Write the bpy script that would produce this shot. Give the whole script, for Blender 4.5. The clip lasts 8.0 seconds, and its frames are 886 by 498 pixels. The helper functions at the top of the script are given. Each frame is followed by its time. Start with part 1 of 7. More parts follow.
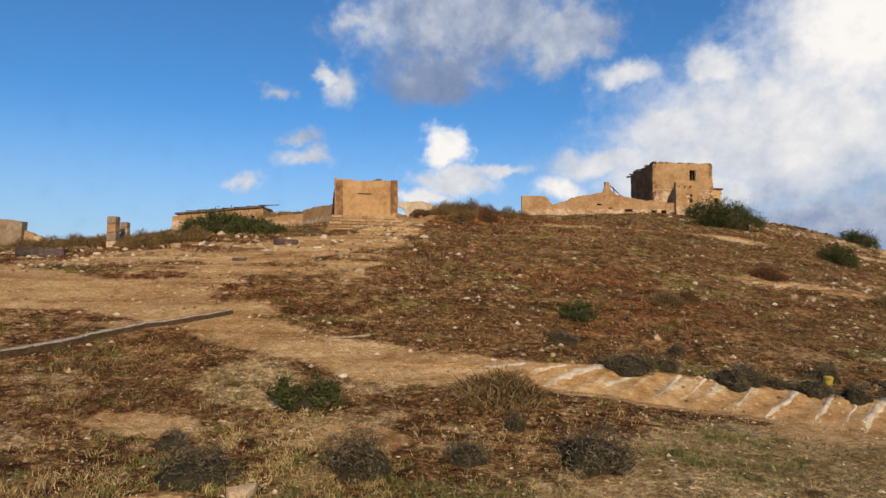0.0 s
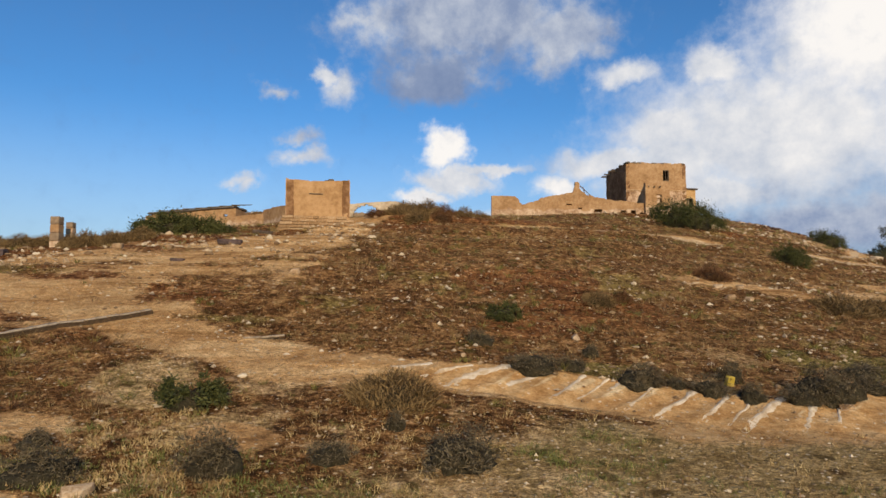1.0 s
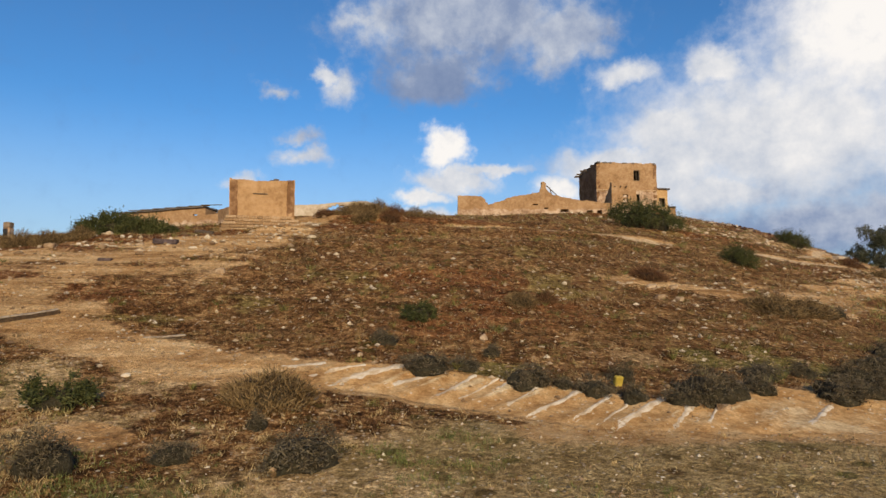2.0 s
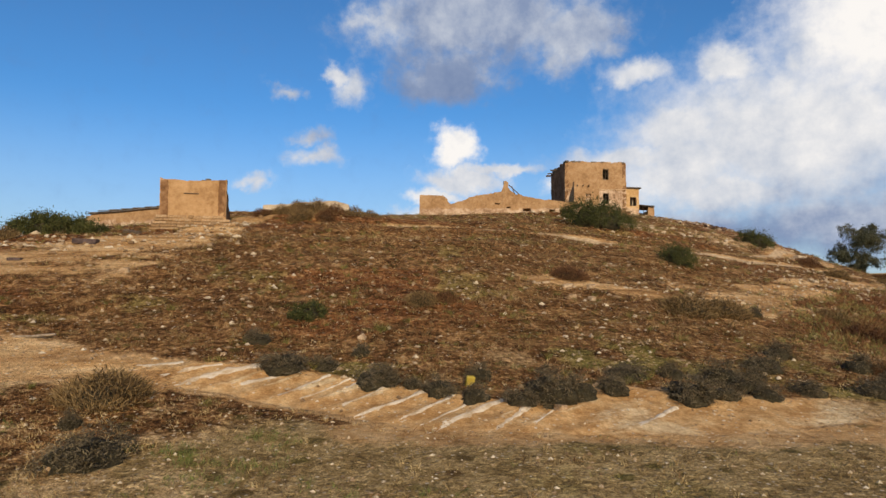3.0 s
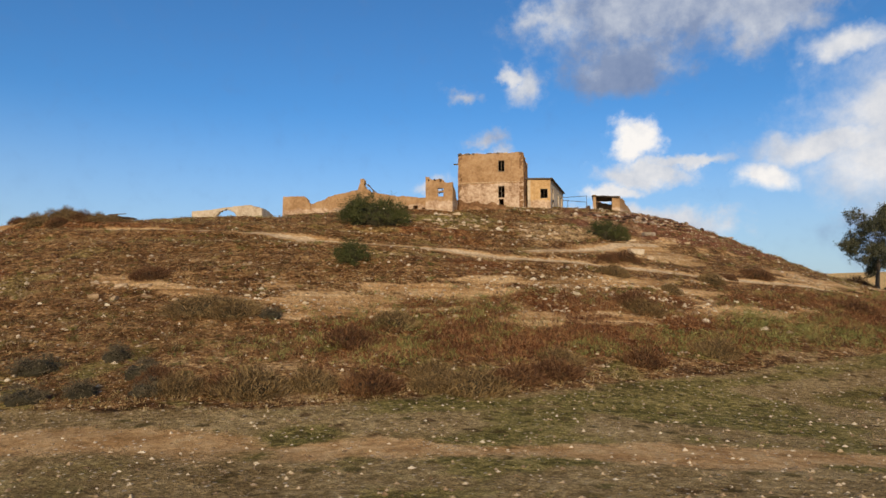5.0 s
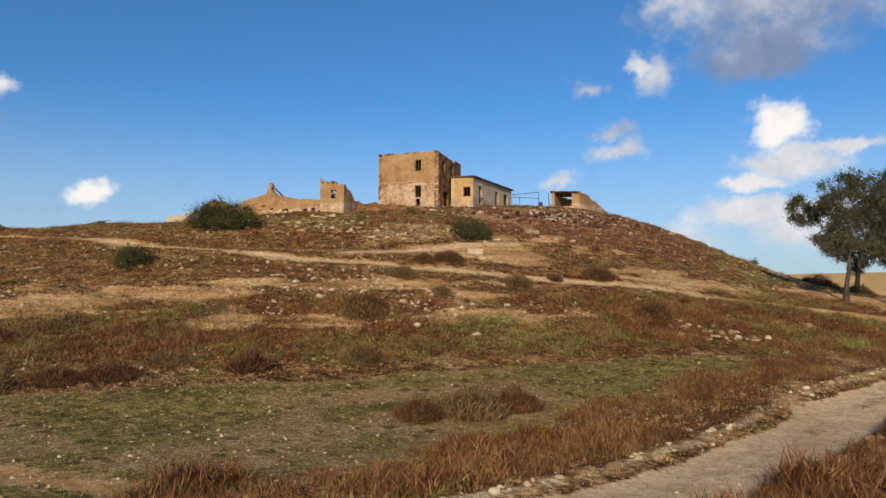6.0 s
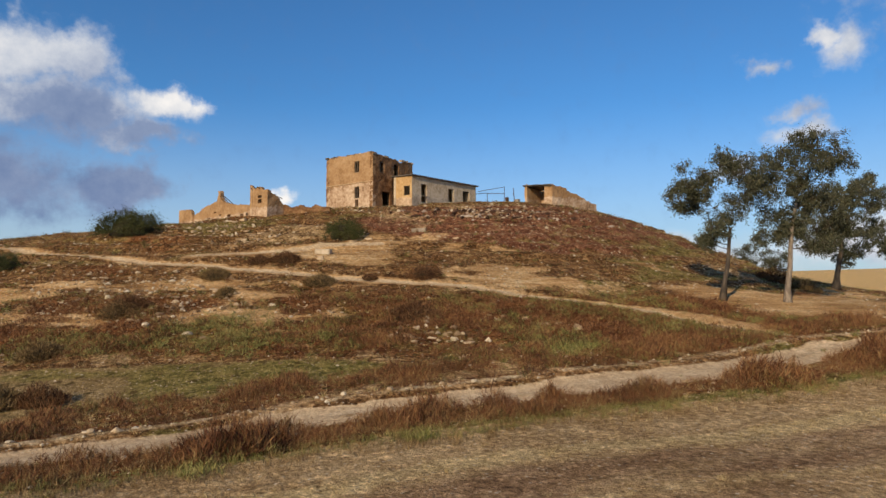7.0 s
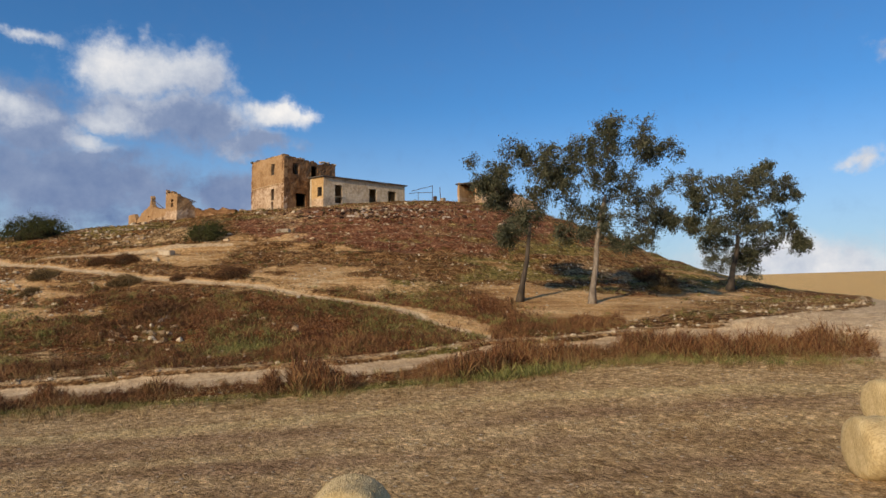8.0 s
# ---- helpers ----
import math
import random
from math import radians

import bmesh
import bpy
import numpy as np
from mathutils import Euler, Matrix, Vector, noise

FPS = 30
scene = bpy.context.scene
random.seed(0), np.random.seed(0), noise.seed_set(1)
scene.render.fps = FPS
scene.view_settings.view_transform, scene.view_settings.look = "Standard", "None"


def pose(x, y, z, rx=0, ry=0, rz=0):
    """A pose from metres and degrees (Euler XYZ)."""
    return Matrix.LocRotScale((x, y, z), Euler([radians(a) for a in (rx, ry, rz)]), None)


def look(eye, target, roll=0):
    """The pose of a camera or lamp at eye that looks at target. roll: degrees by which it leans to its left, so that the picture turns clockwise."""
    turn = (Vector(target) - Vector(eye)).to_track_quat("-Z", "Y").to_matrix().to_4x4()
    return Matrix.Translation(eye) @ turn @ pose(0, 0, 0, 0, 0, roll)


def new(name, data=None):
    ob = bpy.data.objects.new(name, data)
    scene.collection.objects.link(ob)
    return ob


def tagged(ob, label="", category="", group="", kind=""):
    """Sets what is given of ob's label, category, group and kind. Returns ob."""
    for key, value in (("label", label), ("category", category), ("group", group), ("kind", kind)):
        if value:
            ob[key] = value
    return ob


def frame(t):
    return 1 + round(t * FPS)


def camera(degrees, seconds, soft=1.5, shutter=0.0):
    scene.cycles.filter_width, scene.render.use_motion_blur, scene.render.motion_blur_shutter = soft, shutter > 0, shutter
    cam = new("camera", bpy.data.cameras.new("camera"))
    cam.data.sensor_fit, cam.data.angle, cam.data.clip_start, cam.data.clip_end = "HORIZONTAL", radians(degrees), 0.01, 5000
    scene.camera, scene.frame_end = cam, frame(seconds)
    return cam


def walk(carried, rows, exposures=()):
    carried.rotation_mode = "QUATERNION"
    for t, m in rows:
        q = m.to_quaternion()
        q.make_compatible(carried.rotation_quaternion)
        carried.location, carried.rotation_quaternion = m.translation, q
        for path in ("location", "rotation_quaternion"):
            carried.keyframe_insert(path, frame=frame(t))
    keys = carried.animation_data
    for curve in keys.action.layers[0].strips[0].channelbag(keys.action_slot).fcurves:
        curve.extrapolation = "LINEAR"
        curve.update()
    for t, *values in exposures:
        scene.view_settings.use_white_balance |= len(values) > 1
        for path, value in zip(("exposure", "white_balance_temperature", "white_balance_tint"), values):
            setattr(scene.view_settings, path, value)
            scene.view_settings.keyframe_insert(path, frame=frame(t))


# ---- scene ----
cam = camera(68.24, 8.0)
# seconds, eye, yaw (to the left of +y), pitch, roll
PATH = [
    (0, (0.000, -0.000, 0.000), 0.856, 4.381, 0.036),
    (0.5, (1.693, -0.065, 0.017), 0.797, 4.359, 0.034),
    (1, (3.601, -0.056, 0.024), 0.763, 4.357, 0.053),
    (2.5, (10.458, 0.077, 0.019), 0.862, 4.343, 0.063),
    (3, (13.852, 0.270, 0.014), 1.711, 4.329, 0.079),
    (3.5, (19.342, 0.666, 0.005), 4.544, 4.318, 0.005),
    (4, (28.597, 1.875, 0.044), 8.537, 4.255, -0.084),
    (4.5, (40.162, 4.295, 0.040), 12.851, 4.247, -0.091),
    (5.8, (72.251, 16.222, 0.364), 25.592, 4.094, 0.180),
    (6, (77.484, 18.647, 0.486), 28.167, 4.004, 0.120),
    (6.5, (89.700, 26.294, 0.576), 34.684, 3.884, -0.084),
    (7, (101.124, 35.686, 0.582), 42.126, 3.847, -0.278),
    (7.5, (110.176, 45.486, 0.537), 47.075, 3.870, -0.295),
    (8, (117.788, 54.759, 0.405), 50.978, 3.978, -0.184),
]


def aim(eye, yaw, pitch, roll):
    y, p = radians(yaw), radians(pitch)
    way = Vector((-math.sin(y) * math.cos(p), math.cos(y) * math.cos(p), math.sin(p)))
    return look(eye, Vector(eye) + way, roll)


walk(cam, [(t, aim(eye, yaw, pitch, roll)) for t, eye, yaw, pitch, roll in PATH])

# ---- light: a low warm sun from the south, blue sky with broken cloud ----
SUN_ELEV, SUN_AZ = 24.0, 166.0  # degrees; the azimuth runs clockwise from +y
sun = new("sun", bpy.data.lights.new("sun", "SUN"))
sun.data.energy, sun.data.angle, sun.data.color = 4.2, radians(0.6), (1.0, 0.79, 0.54)
_e, _a = radians(SUN_ELEV), radians(SUN_AZ)
SUN_DIR = Vector((math.sin(_a) * math.cos(_e), math.cos(_a) * math.cos(_e), math.sin(_e)))
sun.matrix_world = look(SUN_DIR * 100, (0, 0, 0))
scene.view_settings.exposure = 0.0

# Clouds: azimuth, elevation, half width, half height (degrees), brightness
CLOUDS_NORTH = [
    (1.5, 23.5, 11.6, 4.0, 0.46), (-1.6, 19.4, 5.6, 2.8, 0.28), (10.0, 22.2, 3.9, 3.1, 0.5),
    (-9.6, 18.3, 2.5, 2.1, 0.62), (-10.9, 19.4, 1.5, 1.1, 0.80), (-15.4, 17.7, 1.5, 0.75, 0.50),
    (-12.7, 12.3, 2.2, 1.0, 0.62), (-13.4, 13.9, 1.6, 0.8, 0.55), (-0.8, 13.0, 2.3, 1.8, 1.00),
    (-0.1, 10.4, 4.2, 1.4, 0.75), (-2.8, 8.9, 3.0, 0.8, 0.85), (-17.6, 9.8, 1.9, 0.7, 0.75),
    (-7.7, 23.8, 2.5, 1.7, 0.70),
    (1.8, 5.5, 5.3, 2.0, 0.72), (-2.8, 6.4, 4.9, 1.5, 0.80), (-9.8, 4.0, 5.4, 2.0, 0.70),
]
CLOUDS_EAST = [
    (-22.0, 2.4, 9.0, 2.3, 0.72),
    (26.8, 12.7, 13.2, 6.9, 0.76), (33.5, 19.6, 8.4, 6.4, 1.15), (22.4, 18.4, 2.7, 2.0, 0.85),
    (13.7, 11.7, 6.2, 1.4, 0.70), (15.2, 18.7, 2.9, 1.3, 0.70), (8.4, 9.6, 1.9, 0.6, 0.98),
    (31.0, 5.5, 10.9, 2.7, 0.28), (21.3, 8.2, 6.4, 2.0, 0.62), (27.4, 18.3, 2.2, 1.5, 0.45),
    (2.9, 11.3, 3.5, 0.5, 0.70), (18.5, 10.4, 5.5, 4.5, 0.85), (9.3, 9.7, 2.8, 1.2, 0.95),
    (19.7, 4.8, 5.8, 2.5, 0.28), (18.8, 13.5, 5.6, 2.5, 0.72), (38.0, 12.7, 9.7, 7.9, 0.70),
]
CLOUDS_WEST = [
    (-66.1, 15.1, 3.4, 1.5, 0.95), (-67.5, 12.6, 4.5, 1.3, 0.35), (-69.0, 8.5, 3.0, 2.5, 0.20), (-76.6, 17.6, 5.0, 2.5, 0.74), (-73.6, 14.3, 8.7, 2.3, 0.26), (-65.4, 15.5, 2.6, 1.0, 0.95),
    (-84.0, 13.4, 2.6, 1.1, 0.85), (-79.8, 11.6, 2.4, 0.9, 0.85), (-66.5, 8.6, 1.5, 0.9, 0.70), (-83.4, 12.3, 4.6, 3.5, 0.28), (-80.3, 8.4, 10.4, 3.7, 0.20),
    (-83.6, 19.0, 2.5, 0.6, 0.70), (-68.6, 9.1, 5.2, 1.7, 0.30), (-56.9, 7.7, 1.7, 1.2, 1.00),
    (-17.2, 9.4, 1.2, 0.9, 0.70), (-72.8, 17.6, 4.1, 2.2, 0.58), (-93.3, 12.6, 7.4, 4.5, 0.38),
    (-99.6, 13.3, 6.0, 3.0, 0.50), (-78.1, 13.5, 2.7, 1.2, 0.80),
]


class Nodes:
    """A thin shorthand for building node trees."""

    def __init__(self, tree):
        self.t = tree
        tree.nodes.clear()

    def add(self, kind):
        return self.t.nodes.new(kind)

    def put(self, sock, v):
        if isinstance(v, bpy.types.NodeSocket):
            self.t.links.new(v, sock)
        elif v is not None:
            sock.default_value = v

    def math(self, op, a, b=None, c=None, clamp=False):
        n = self.add("ShaderNodeMath")
        n.operation, n.use_clamp = op, clamp
        for s, v in zip(n.inputs, (a, b, c)):
            self.put(s, v)
        return n.outputs[0]

    def vec(self, op, a, b=None, c=None):
        n = self.add("ShaderNodeVectorMath")
        n.operation = op
        for s, v in zip(n.inputs, (a, b, c)):
            self.put(s, v)
        return n.outputs["Value"] if op in ("LENGTH", "DOT_PRODUCT", "DISTANCE") else n.outputs[0]

    def noise(self, vector, scale, detail=4.0, rough=0.55, color=False, distort=0.0):
        n = self.add("ShaderNodeTexNoise")
        self.put(n.inputs["Vector"], vector)
        n.inputs["Scale"].default_value, n.inputs["Detail"].default_value = scale, detail
        n.inputs["Roughness"].default_value, n.inputs["Distortion"].default_value = rough, distort
        return n.outputs["Color" if color else "Fac"]

    def step(self, v, lo, hi, a=0.0, b=1.0):
        n = self.add("ShaderNodeMapRange")
        n.interpolation_type = "SMOOTHSTEP"
        for s, x in zip(n.inputs, (v, lo, hi, a, b)):
            self.put(s, x)
        return n.outputs[0]

    def mix(self, fac, a, b, blend="MIX"):
        n = self.add("ShaderNodeMix")
        n.data_type, n.blend_type = "RGBA", blend
        self.put(n.inputs[0], fac)
        self.put(n.inputs[6], a if isinstance(a, bpy.types.NodeSocket) else (*a, 1))
        self.put(n.inputs[7], b if isinstance(b, bpy.types.NodeSocket) else (*b, 1))
        return n.outputs[2]

    def ramp(self, v, stops):
        n = self.add("ShaderNodeValToRGB")
        self.put(n.inputs[0], v)
        while len(n.color_ramp.elements) < len(stops):
            n.color_ramp.elements.new(0.5)
        for e, (p, c) in zip(n.color_ramp.elements, stops):
            e.position, e.color = p, (*c, 1)
        return n.outputs[0]


def build_world():
    world = bpy.data.worlds.new("sky")
    scene.world = world
    world.use_nodes = True
    N = Nodes(world.node_tree)
    sky = N.add("ShaderNodeTexSky")
    sky.sky_type, sky.sun_disc, sky.sun_elevation, sky.sun_rotation = "NISHITA", False, radians(SUN_ELEV), radians(SUN_AZ)
    sky.air_density, sky.dust_density, sky.ozone_density = 1.0, 0.5, 3.0
    way = N.vec("NORMALIZE", N.add("ShaderNodeTexCoord").outputs["Generated"])
    sep = N.add("ShaderNodeSeparateXYZ")
    N.put(sep.inputs[0], way)
    az = N.math("MULTIPLY", N.math("ARCTAN2", sep.outputs[0], sep.outputs[1]), 57.2958)
    el = N.math("MULTIPLY", N.math("ARCSINE", sep.outputs[2]), 57.2958)
    comb = N.add("ShaderNodeCombineXYZ")
    N.put(comb.inputs[0], az), N.put(comb.inputs[1], el)
    p = comb.outputs[0]
    warp = N.vec("SUBTRACT", N.noise(p, 0.16, 5, 0.62, True), (0.5, 0.5, 0.5))
    q = N.vec("MULTIPLY_ADD", warp, (7.0, 5.0, 0.0), p)
    total, bright, cores = 0.0, 0.0, []
    for group in (CLOUDS_NORTH + CLOUDS_WEST, CLOUDS_EAST):
        most = 0.0
        for a, e, w, h, b in group:
            d = N.vec("LENGTH", N.vec("MULTIPLY_ADD", q, (1 / w, 1 / h, 0), (-a / w, -e / h, 0)))
            fall = N.math("MAXIMUM", N.math("SUBTRACT", 1.35, d), 0.0)
            if w < 2.6 and b < 0.8:
                fall = N.math("MULTIPLY", fall, 0.66)  # small wisps stay thin
            most = N.math("MAXIMUM", most, fall)
            total = N.math("ADD", total, fall)
            bright = N.math("MULTIPLY_ADD", fall, b, bright)
        cores.append(most)
    lit = N.math("DIVIDE", bright, N.math("ADD", total, 0.001))
    fine = N.noise(p, 0.55, 6, 0.6)
    ragged = N.math("SUBTRACT", fine, 0.5)
    heaped = N.step(N.math("MULTIPLY_ADD", ragged, 1.1, cores[0]), 0.10, 0.90)
    veil = N.step(N.math("MULTIPLY_ADD", ragged, 0.75, cores[1]), -0.05, 1.0)  # the eastern bank fades out softly
    cover = N.math("MAXIMUM", heaped, veil)
    # thick parts stay white on top and grey below
    relief = N.math("MULTIPLY_ADD", N.math("SUBTRACT", N.noise(p, 0.3, 6, 0.62), 0.5), 0.75, lit, clamp=True)
    white = N.ramp(relief, [(0.0, (0.135, 0.21, 0.40)), (0.35, (0.27, 0.345, 0.52)), (0.65, (0.64, 0.68, 0.76)), (1.0, (1.05, 1.01, 0.97))])
    haze = N.step(el, -1.0, 17.0, 0.72, 0.0)
    clear = N.mix(haze, N.mix(1.0, sky.outputs[0], (0.53, 1.03, 1.42), "MULTIPLY"), (6.1, 6.7, 7.5))
    out = N.mix(cover, clear, N.mix(1.0, white, (10.5, 10.5, 10.5), "MULTIPLY"))
    # unseen broken cloud high up and to the south, added to grey the fill
    away = N.math("MAXIMUM", N.step(el, 30.0, 42.0), N.step(N.math("ABSOLUTE", az), 110.0, 130.0))
    more = N.math("MULTIPLY", N.math("MULTIPLY", N.step(N.noise(way, 2.6, 5, 0.6), 0.46, 0.62), away), 0.45)
    out = N.mix(more, out, (3.0, 3.0, 3.1))
    bg = N.add("ShaderNodeBackground")
    N.put(bg.inputs[0], out)
    bg.inputs[1].default_value = 0.088
    N.put(N.add("ShaderNodeOutputWorld").inputs[0], bg.outputs[0])


build_world()


# ---- materials ----
def material(name):
    m = bpy.data.materials.new(name)
    m.use_nodes = True
    return m, Nodes(m.node_tree)


def finish(N, color, rough=0.9, height=None, bump=0.3, dist=0.05, metal=0.0, spec=0.25):
    b = N.add("ShaderNodeBsdfPrincipled")
    N.put(b.inputs["Base Color"], color if isinstance(color, bpy.types.NodeSocket) else (*color, 1))
    N.put(b.inputs["Roughness"], rough)
    b.inputs["Metallic"].default_value = metal
    b.inputs["Specular IOR Level"].default_value = spec
    if height is not None:
        n = N.add("ShaderNodeBump")
        n.inputs["Strength"].default_value, n.inputs["Distance"].default_value = bump, dist
        N.put(n.inputs["Height"], height)
        N.put(b.inputs["Normal"], n.outputs[0])
    N.put(N.add("ShaderNodeOutputMaterial").inputs[0], b.outputs[0])


def two_scale(name, stops, big, small, rough=0.9, bump=0.4, dist=0.03, share=0.5, spec=0.2, stretch=(1, 1, 1), vary=0.0, metal=0.0):
    """A surface whose colour runs along a ramp by a broad and a fine noise."""
    m, N = material(name)
    at = N.vec("MULTIPLY", N.add("ShaderNodeTexCoord").outputs["Object"], stretch)
    f = N.noise(at, small, 6, 0.65)
    v = N.math("ADD", N.math("MULTIPLY", N.noise(at, big, 4, 0.6), 1 - share), N.math("MULTIPLY", f, share))
    if vary:
        v = N.math("MULTIPLY_ADD", N.math("SUBTRACT", N.add("ShaderNodeObjectInfo").outputs["Random"], 0.5), vary, v)
    col = N.ramp(N.step(v, 0.3, 0.7), stops)
    finish(N, col, rough, f, bump, dist, metal, spec)
    return m


def leafy(name, stops, rough=0.7, spec=0.2):
    """Foliage and stems: every blade or leaf takes its own tone."""
    m, N = material(name)
    g = N.add("ShaderNodeNewGeometry")
    v = N.math("MULTIPLY_ADD", N.noise(N.add("ShaderNodeTexCoord").outputs["Object"], 0.35, 3), 0.8, N.math("MULTIPLY", g.outputs["Random Per Island"], 0.6))
    finish(N, N.ramp(N.step(v, 0.25, 1.0), stops), rough, spec=spec)
    return m


def build_ground_material():
    """Dry hill soil: clay, chalk, stubble, weeds and gravel, mixed by the zones stored on the mesh."""
    m, N = material("hill_soil")
    at = N.add("ShaderNodeTexCoord").outputs["Object"]

    def zone(name):
        n = N.add("ShaderNodeAttribute")
        n.attribute_name = name
        return n.outputs["Fac"]

    n1, n2, n3, n4 = N.noise(at, 0.12, 5, 0.6), N.noise(at, 1.1, 6, 0.7), N.noise(at, 4.0, 6, 0.7), N.noise(at, 18.0, 4, 0.7)
    blend = N.math("ADD", N.math("MULTIPLY_ADD", n2, 0.38, N.math("MULTIPLY", n3, 0.34)), N.math("MULTIPLY", n4, 0.28))
    # beds that run along the contours
    bed = N.noise(N.vec("MULTIPLY", at, (0.16, 0.16, 3.2)), 1.0, 5, 0.6, distort=0.4)
    blend = N.math("MULTIPLY_ADD", N.math("SUBTRACT", bed, 0.5), 0.16, blend)
    even = N.math("ADD", N.math("MULTIPLY_ADD", bed, 0.5, N.math("MULTIPLY", n2, 0.22)), N.math("MULTIPLY", blend, 0.28))
    grit = N.math("ADD", N.math("MULTIPLY", n3, 0.5), N.math("MULTIPLY", n4, 0.5))
    scrub = N.ramp(N.step(blend, 0.38, 0.62), [(0, (0.028, 0.015, 0.006)), (0.3, (0.096, 0.046, 0.018)), (0.65, (0.245, 0.133, 0.056)), (1, (0.49, 0.330, 0.175))])
    clay = N.ramp(N.step(even, 0.34, 0.64), [(0, (0.27, 0.150, 0.066)), (0.35, (0.48, 0.295, 0.142)), (0.75, (0.60, 0.41, 0.225)), (1, (0.72, 0.54, 0.34))])
    chalk = N.ramp(N.step(even, 0.32, 0.68), [(0, (0.40, 0.285, 0.165)), (0.5, (0.60, 0.48, 0.32)), (1, (0.78, 0.69, 0.53))])
    grass = N.ramp(N.step(blend, 0.38, 0.62), [(0, (0.060, 0.058, 0.015)), (0.45, (0.185, 0.160, 0.050)), (1, (0.38, 0.31, 0.13))])
    meadow = N.ramp(N.step(blend, 0.37, 0.65), [(0, (0.180, 0.126, 0.056)), (0.4, (0.315, 0.232, 0.114)), (1, (0.50, 0.39, 0.225))])
    straw = N.ramp(N.step(blend, 0.35, 0.66), [(0, (0.28, 0.176, 0.088)), (0.4, (0.48, 0.340, 0.190)), (1, (0.69, 0.54, 0.345))])
    soil = N.ramp(N.step(blend, 0.36, 0.66), [(0, (0.150, 0.090, 0.052)), (0.5, (0.33, 0.212, 0.127)), (1, (0.53, 0.385, 0.25))])
    red = N.ramp(N.step(blend, 0.37, 0.64), [(0, (0.055, 0.020, 0.012)), (0.4, (0.175, 0.073, 0.042)), (0.8, (0.31, 0.160, 0.098)), (1, (0.50, 0.345, 0.24))])
    swath = N.ramp(N.step(blend, 0.34, 0.66), [(0, (0.40, 0.285, 0.145)), (0.5, (0.58, 0.45, 0.255)), (1, (0.74, 0.60, 0.38))])
    track = N.ramp(N.step(N.math("MULTIPLY_ADD", n2, 0.6, N.math("MULTIPLY", grit, 0.4)), 0.3, 0.72), [(0, (0.38, 0.28, 0.185)), (0.5, (0.53, 0.415, 0.295)), (1, (0.66, 0.55, 0.42))])
    bank = N.ramp(N.step(N.math("MULTIPLY_ADD", n2, 0.6, N.math("MULTIPLY", blend, 0.4)), 0.33, 0.68), [(0, (0.33, 0.185, 0.078)), (0.5, (0.48, 0.31, 0.155)), (1, (0.58, 0.42, 0.245))])
    rust = N.ramp(N.step(blend, 0.38, 0.62), [(0, (0.036, 0.013, 0.005)), (0.4, (0.135, 0.051, 0.020)), (0.8, (0.28, 0.132, 0.054)), (1, (0.45, 0.27, 0.135))])
    wob = N.math("ADD", N.math("MULTIPLY", N.math("SUBTRACT", n2, 0.5), 1.3), N.math("MULTIPLY", N.math("SUBTRACT", n3, 0.5), 0.9))

    def over(low, z, high, hard=0.22):
        f = N.step(N.math("ADD", zone(z), N.math("MULTIPLY", wob, 0.55)), 0.5 - hard, 0.5 + hard)
        return N.mix(f, low, high)

    c = over(scrub, "zone_rust", rust)
    c = over(c, "zone_red", red)
    c = over(c, "zone_meadow", meadow)
    c = over(c, "zone_green", grass)
    c = over(c, "zone_straw", straw)
    c = over(c, "zone_soil", soil, 0.3)
    c = over(c, "zone_swath", swath, 0.25)
    # low dark herbs in rounded patches
    w = N.add("ShaderNodeTexVoronoi")
    N.put(w.inputs["Vector"], N.vec("MULTIPLY_ADD", N.vec("SUBTRACT", N.noise(at, 3.0, 3, 0.6, True), (0.5, 0.5, 0.5)), (0.5, 0.5, 0.5), at))
    w.inputs["Scale"].default_value = 1.15
    sepw = N.add("ShaderNodeSeparateColor")
    N.put(sepw.inputs[0], w.outputs["Color"])
    herb = N.math("MULTIPLY", N.step(w.outputs["Distance"], 0.22, 0.40, 1.0, 0.0), N.step(sepw.outputs[0], 0.62, 0.68))
    herb = N.math("MULTIPLY", herb, N.step(zone("zone_bare"), 0.2, 0.6, 0.8, 0.0))
    c = N.mix(herb, c, N.ramp(sepw.outputs[1], [(0, (0.075, 0.036, 0.014)), (0.5, (0.075, 0.058, 0.018)), (1, (0.10, 0.09, 0.026))]))
    c = over(c, "zone_clay", clay)
    c = over(c, "zone_track", track, 0.16)
    c = over(c, "zone_bank", bank, 0.16)
    c = over(c, "zone_chalk", chalk, 0.2)
    c = N.mix(N.step(n1, 0.45, 0.7, 0.0, 0.25), c, (0.12, 0.068, 0.028))
    c = N.mix(N.step(zone("zone_far"), 0.2, 0.9, 0.0, 0.75), c, (0.80, 0.56, 0.26))
    c = N.mix(1.0, c, N.ramp(N.step(grit, 0.40, 0.60), [(0, (0.82, 0.76, 0.62)), (0.5, (1.05, 0.975, 0.80)), (1, (1.24, 1.15, 0.95))]), "MULTIPLY")
    # clods, gravel and litter: cells that each keep their own tone
    calm = N.step(N.math("ADD", N.math("ADD", zone("zone_track"), zone("zone_bank")), N.math("MULTIPLY_ADD", zone("zone_clay"), 0.75, N.math("MULTIPLY", N.math("MAXIMUM", N.math("MULTIPLY", zone("zone_field"), 0.3), zone("zone_meadow")), 0.45))), 0.1, 0.9, 1.0, 0.15)
    lumps = []
